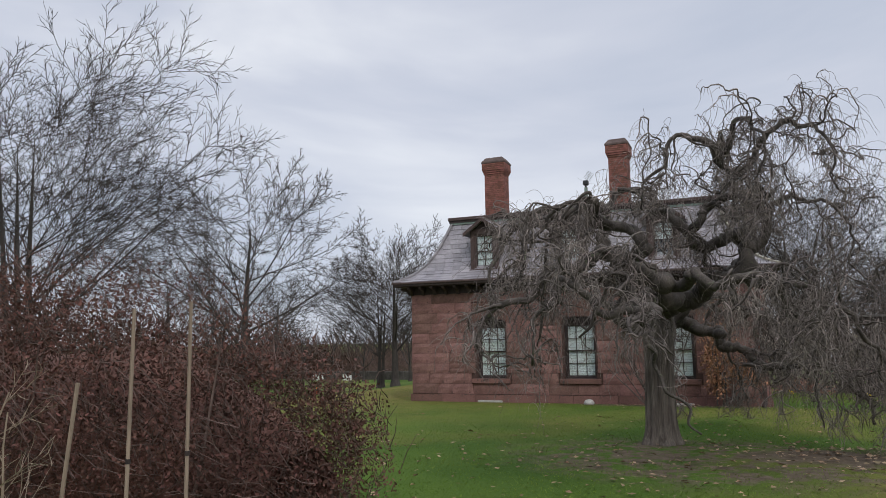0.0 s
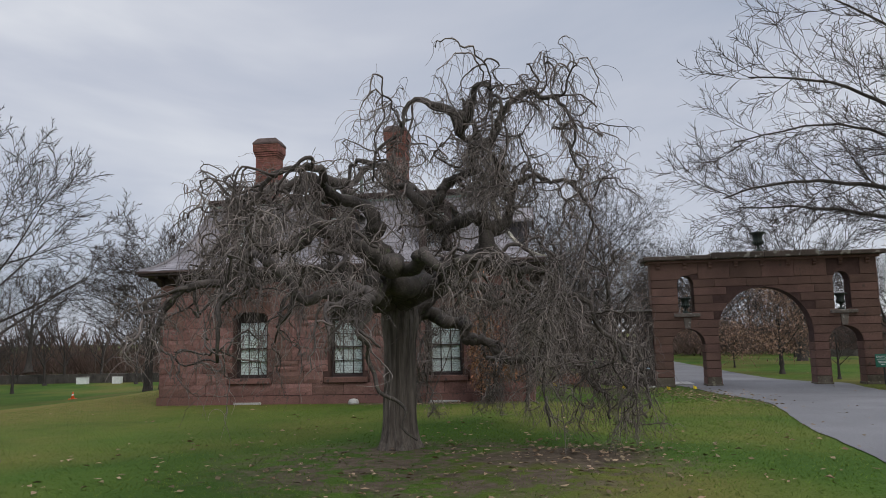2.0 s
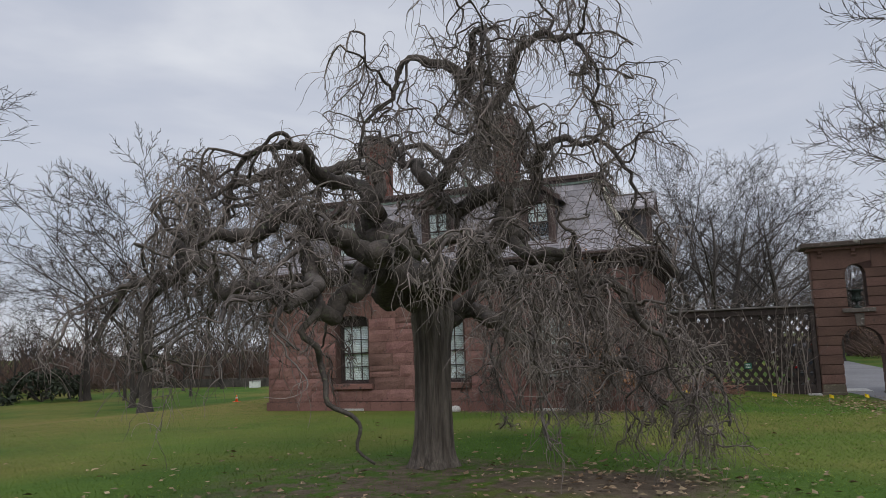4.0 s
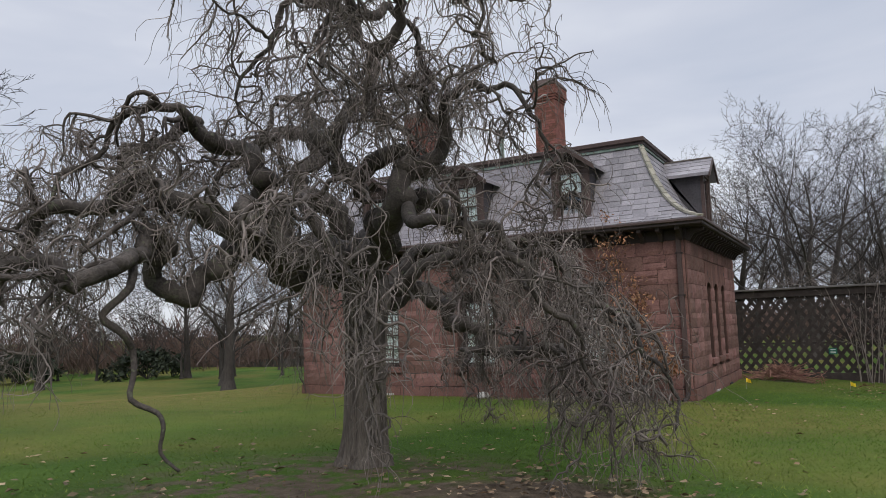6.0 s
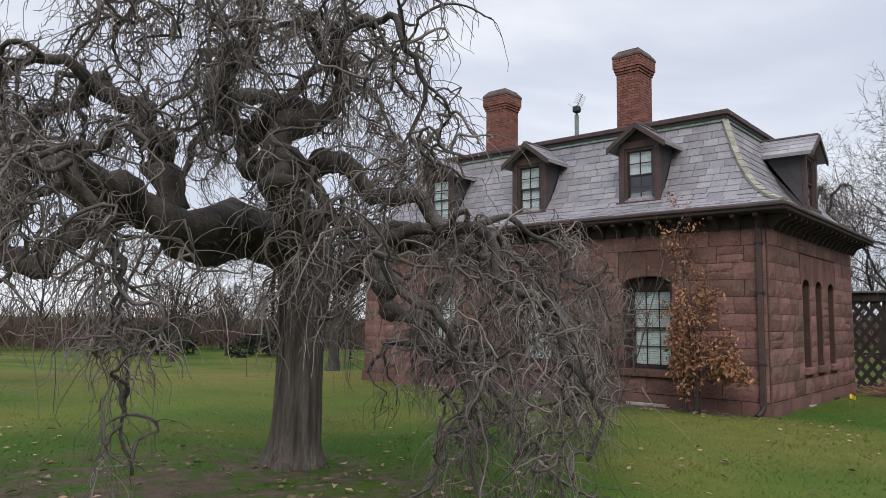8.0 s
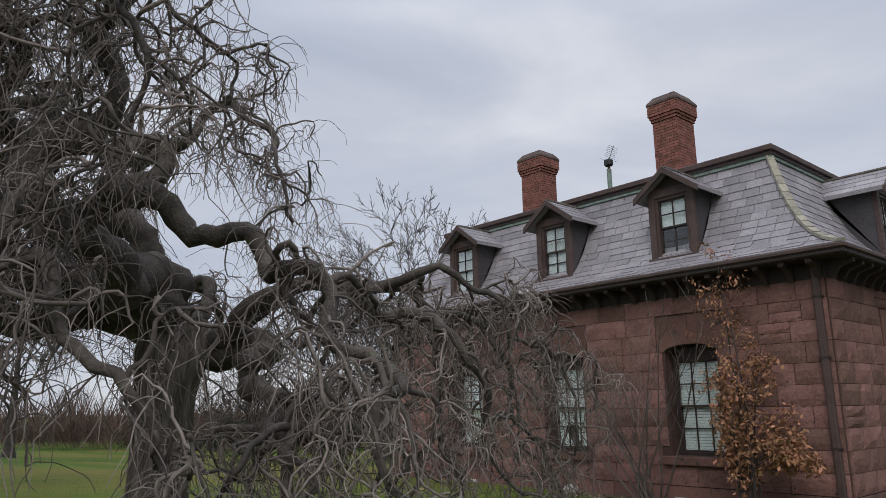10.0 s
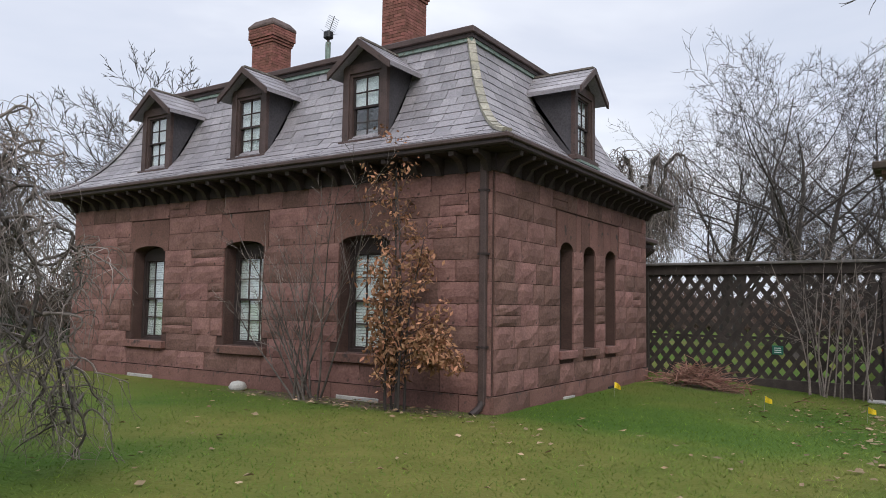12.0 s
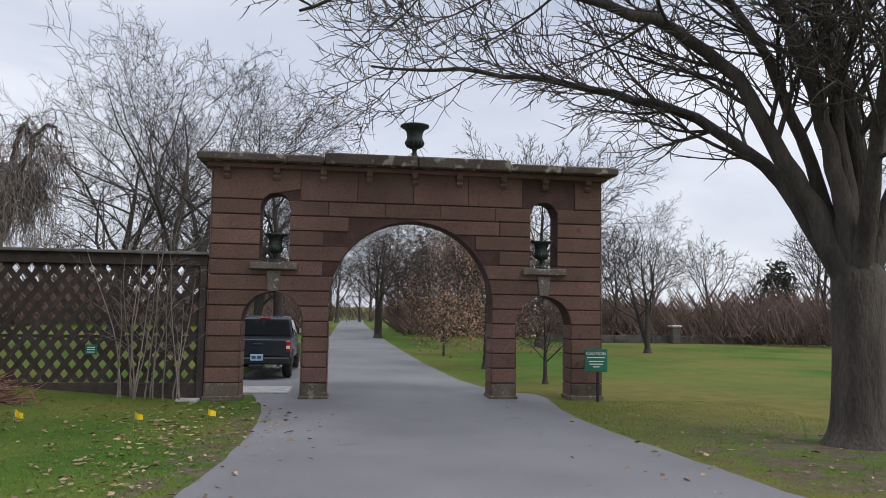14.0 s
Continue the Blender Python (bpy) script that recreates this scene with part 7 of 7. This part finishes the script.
part("top", Geo().box((4.75, 9.1, ground_z(5.4, 9.6) - 0.1), (6.1, 10.3, ground_z(5.4, 9.6) + 0.06)), CONCRETE, slab, bevel=0.015)
settle(slab)
step = thing("stone_block", (4.3, 8.0, ground_z(4.3, 8.0)), "flat pale stone at the foot of the pier", "stone")
part("block", Geo().box((4.1, 7.85, ground_z(4.3, 8) - 0.1), (4.5, 8.15, ground_z(4.3, 8) + 0.05)), CONCRETE, step, bevel=0.015)
settle(step)

# caution sign
GREEN = painted("green sign enamel", (0.012, 0.13, 0.085), 0.4)
INK = painted("white sign lettering", (0.75, 0.78, 0.75), 0.5)
sx, sy = 12.29, 7.86
sign = thing("caution_sign", (sx, sy, ground_z(sx, sy)), "green enamel caution sign with white lettering on a post", "sign")
part("post", Geo().box((sx + 0.02, sy + 0.012, ground_z(sx, sy) - 0.2), (sx + 0.07, sy + 0.05, 0.78)), BLACK, sign, bevel=0.006)
board = part("board", Geo().box((sx - 0.24, sy - 0.01, 0.30), (sx + 0.24, sy + 0.01, 0.76)), GREEN, sign, "green enamel board", bevel=0.006)
fc = bpy.data.curves.new("lettering", "FONT")
fc.body, fc.size, fc.align_x, fc.extrude = "CAUTION", 0.094, "CENTER", 0.001
fc.materials.append(INK)
tx = new("lettering", fc)
tx.parent = board
tx.matrix_basis = pose(sx, sy - 0.013, 0.635, 90)
for i, w in enumerate((0.19, 0.16, 0.14, 0.07)):
    z = 0.575 - 0.055 * i - (0.02 if i else 0)
    part("text_line", Geo().box((sx - w, sy - 0.013, z), (sx + w, sy - 0.0105, z + 0.018)), INK, board)
settle(sign)
ss = thing("fence_sign", (2.43, 8.28, 0.64), "small green sign fixed to the lattice", "sign")
b = part("board", Geo().box((2.32, 8.285, 0.55), (2.54, 8.300, 0.74)), GREEN, ss, bevel=0.004)
for i in range(3):
    part("text_line", Geo().box((2.36, 8.281, 0.68 - 0.045 * i), (2.50, 8.284, 0.695 - 0.045 * i)), INK, b)
settle(ss)

# marker flags
YELLOW = painted("yellow flag vinyl", (0.78, 0.55, 0.02), 0.6)
for i, (x, y) in enumerate(((0.66, 3.15), (2.85, 4.1), (4.28, 4.5), (5.2, 5.0))):
    z = ground_z(x, y)
    f = thing("marker_flag", (x, y, z), "small yellow marker flag on a wire in the grass", "flag", "yellow marker flags")
    part("wire", Geo().tube([(x, y, z - 0.05), (x + 0.01, y, z + 0.27)], [0.003, 0.003], 5), STEEL, f)
    g = Geo()
    for q in range(5):
        g.v += [(x + 0.01 + 0.028 * q, y + 0.02 * math.sin(q * 1.5 + i), z + 0.17 - 0.006 * q), (x + 0.01 + 0.028 * q, y + 0.03 * math.sin(q * 1.3 + i), z + 0.27 - 0.012 * q)]
    g.f = [(2 * q, 2 * q + 2, 2 * q + 3, 2 * q + 1) for q in range(4)]
    part("flag", g, YELLOW, f, smooth=True)
    settle(f)

# traffic cone, white blocks, low walls far off
ORANGE = painted("orange cone plastic", (0.75, 0.12, 0.02), 0.5)
cx, cy = -28.0, 22.0
cone = thing("traffic_cone", (cx, cy, ground_z(cx, cy)), "small orange traffic cone on the lawn", "cone")
part("body", Geo().lathe([(0.11, 0.03), (0.025, 0.44), (0.0, 0.44)], (cx, cy, ground_z(cx, cy)), 14), ORANGE, cone, smooth=True)
part("base", Geo().box((cx - 0.18, cy - 0.18, ground_z(cx, cy) - 0.02), (cx + 0.18, cy + 0.18, ground_z(cx, cy) + 0.035)), ORANGE, cone, bevel=0.01)
part("band", Geo().lathe([(0.078, 0.22), (0.058, 0.30)], (cx, cy, ground_z(cx, cy)), 14), INK, cone, "white reflective band")
settle(cone)
FIELD = mat("dark field stone", (0.05, 0.045, 0.04), (0.10, 0.09, 0.08), 1.5, 15, 0.95, 0.6, 0.05)
rnd = random.Random(70)


def low_wall(x0, x1, y, h, label):
    t = thing("field_wall", ((x0 + x1) / 2, y, ground_z(x0, y)), label, "wall")
    x = x0
    g = Geo()
    while x < x1:
        w = rnd.uniform(0.5, 1.0)
        for r in range(2):
            g.box((x, y - 0.2 - rnd.uniform(0, 0.05), ground_z(x, y) - 0.1 + r * h / 2), (x + w - 0.03, y + 0.2, ground_z(x, y) + (r + 1) * h / 2 - rnd.uniform(0.01, 0.05)))
        x += w
    part("stonework", g, FIELD, t, kind="stuff")
    return settle(t)


low_wall(-100, -18, 40, 0.8, "low dark field-stone wall across the lawn")
low_wall(19, 70, 37, 0.5, "low dark field-stone wall beyond the maple")
for x, y in ((27.6, 36.5), (33.0, 36.5)):
    gp = thing("gate_pillar", (x, y, ground_z(x, y)), "short stone pillar with a pale cap by the wall", "pillar", "far pillars")
    part("shaft", Geo().box((x - 0.25, y - 0.25, ground_z(x, y) - 0.1), (x + 0.25, y + 0.25, ground_z(x, y) + 1.0)), FIELD, gp, bevel=0.03)
    part("cap", Geo().box((x - 0.33, y - 0.33, ground_z(x, y) + 1.0), (x + 0.33, y + 0.33, ground_z(x, y) + 1.15)), CONCRETE, gp, bevel=0.04)
    settle(gp)
for x, y, w in ((-38.3, 38.5, 0.9), (-35.2, 38.6, 0.7)):
    bx = thing("white_box", (x, y, ground_z(x, y)), "white utility box beside the far wall", "box", "white boxes by the wall")
    part("case", Geo().box((x - w / 2, y - 0.25, ground_z(x, y) - 0.02), (x + w / 2, y + 0.25, ground_z(x, y) + 0.55)), INK, bx, bevel=0.02)
    part("lid", Geo().box((x - w / 2 - 0.03, y - 0.28, ground_z(x, y) + 0.55), (x + w / 2 + 0.03, y + 0.28, ground_z(x, y) + 0.6)), CONCRETE, bx, bevel=0.01)
    settle(bx)
# pale stone by the wall of the lodge
ps = thing("pale_stone", (-4.75, -0.25, 0), "pale rounded stone at the foot of the wall", "stone")
g = Geo().lathe([(0.0, -0.05), (0.13, -0.02), (0.16, 0.05), (0.11, 0.13), (0.0, 0.16)], (-4.75, -0.25, 0), 9)
g.v = [(x + 0.02 * noise.noise((x * 9, y * 9, z * 9)), y, z + 0.02 * noise.noise((y * 9, x * 9, z * 9))) for x, y, z in g.v]
part("stone", g, CONCRETE, ps, smooth=True)
settle(ps)

# ---- grass and fallen leaves ----
GRASS = mat("grass blades", (0.068, 0.138, 0.014), (0.135, 0.172, 0.034), 0.3, 6, 0.8, 0, island=0.35, spec=0.2)
LITTER = mat("fallen leaves", (0.14, 0.085, 0.045), (0.33, 0.25, 0.16), 1.5, 10, 0.85, 0, island=0.5)
nr = np.random.RandomState(4)


def edge_x(pts, y):
    ys, xs_ = [p[1] for p in pts], [p[0] for p in pts]
    return np.interp(y, ys, xs_)


def open_lawn(x, y):
    """True where turf grows: off the drive, the lodge and the worn soil."""
    on_road = (x > edge_x(ROAD_L, y) - 0.03) & (x < edge_x(ROAD_R, y) + 0.03)
    on_house = (x > X0 - 0.15) & (x < X1 + 0.15) & (y > Y0 - 0.12)
    worn = np.exp(-(((x + 0.9) / 2.6) ** 2 + ((y + 10.4) / 1.9) ** 2)) * 0.85 + np.exp(-(((x - 0.6) / 1.0) ** 2 + ((y + 9.9) / 0.7) ** 2)) + 0.75 * np.exp(-(((x - 13.2) / 2.2) ** 2 + (y / 4.5) ** 2))
    hedge_bed = (x < -3.9) & (np.abs(y + 16.2) < 1.9)
    return ~on_road & ~on_house & ~hedge_bed & (nr.rand(len(x)) > worn)


N = 420000
px, py = nr.uniform(-15, 15.5, N), nr.uniform(-19, 8.0, N)
# thinner away from the drive's edge, where blades are too small to tell apart
lane = np.interp(py, [-21, -6, 8], [-0.5, 6.5, 8])
keep = open_lawn(px, py) & (nr.rand(N) < np.clip(1.25 - np.abs(px - lane) / 14, 0.25, 1))
px, py = px[keep], py[keep]
pz = np.array([ground_z(x, y) for x, y in zip(px, py)])
n = len(px)
h = nr.uniform(0.014, 0.036, n)
a = nr.uniform(0, 6.283, n)
w = nr.uniform(0.003, 0.0065, n)
lx, ly = nr.normal(0, 0.03, n), nr.normal(0, 0.03, n)
V = np.empty((n, 3, 3))
V[:, 0] = np.stack([px - w * np.cos(a), py - w * np.sin(a), pz - 0.004], 1)
V[:, 1] = np.stack([px + w * np.cos(a), py + w * np.sin(a), pz - 0.004], 1)
V[:, 2] = np.stack([px + lx, py + ly, pz + h], 1)
me = bpy.data.meshes.new("grass")
me.vertices.add(3 * n)
me.vertices.foreach_set("co", V.reshape(-1))
me.loops.add(3 * n)
me.loops.foreach_set("vertex_index", np.arange(3 * n, dtype=np.int32))
me.polygons.add(n)
me.polygons.foreach_set("loop_start", np.arange(0, 3 * n, 3, dtype=np.int32))
me.update(calc_edges=True)
me.materials.append(GRASS)
tagged(new("grass", me), "short green mown grass", "grass", kind="stuff")

rnd = random.Random(19)
g = Geo()
spots = [(-0.5, -10.6, 2.4, 1.8, 420), (5.0, 2.0, 0.6, 3.2, 420), (4.6, 5.2, 1.2, 1.4, 260), (1.5, -4.5, 5.0, 4.0, 330), (-3.5, -13.5, 4.0, 2.5, 260), (-2.2, -0.7, 1.6, 0.3, 160), (12.5, 0.5, 1.3, 3.0, 220), (0.9, -9.8, 0.9, 0.6, 200), (9.0, 2.0, 3.0, 4.0, 14)]
for sx_, sy_, rx, ry, n in spots:
    for _ in range(n):
        x, y = rnd.gauss(sx_, rx), rnd.gauss(sy_, ry)
        if X0 - 0.2 < x < X1 + 0.2 and y > Y0 - 0.1:
            continue
        z = ground_z(x, y) + 0.028
        a, w = rnd.uniform(0, 6.28), rnd.uniform(0.025, 0.06)
        c, s_ = math.cos(a) * w, math.sin(a) * w
        k = len(g.v)
        t1, t2 = rnd.uniform(-0.3, 0.5) * w, rnd.uniform(-0.3, 0.5) * w
        g.v += [(x - c, y - s_, z), (x - s_ * 0.5, y + c * 0.5, z + t1 + 0.004), (x + c, y + s_, z + 0.006), (x + s_ * 0.5, y - c * 0.5, z + t2 + 0.004)]
        g.f += [(k, k + 1, k + 2), (k, k + 2, k + 3)]
tagged(new("leaf_litter", g.mesh("leaf_litter", LITTER)), "scattered dry fallen leaves on the grass", "leaves", kind="stuff")


# pieces of the nearest roof corner
for B, A in SLATE_TODO[:300]:
    part("slate", Geo().hexa(B, A), SLATE, roof, fix=True)
rest = Geo()
for B, A in SLATE_TODO[300:]:
    rest.hexa(B, A)
if rest.v:
    part("slate_field", rest, SLATE_J, roof, "overlapping grey slates", fix=True, kind="stuff")
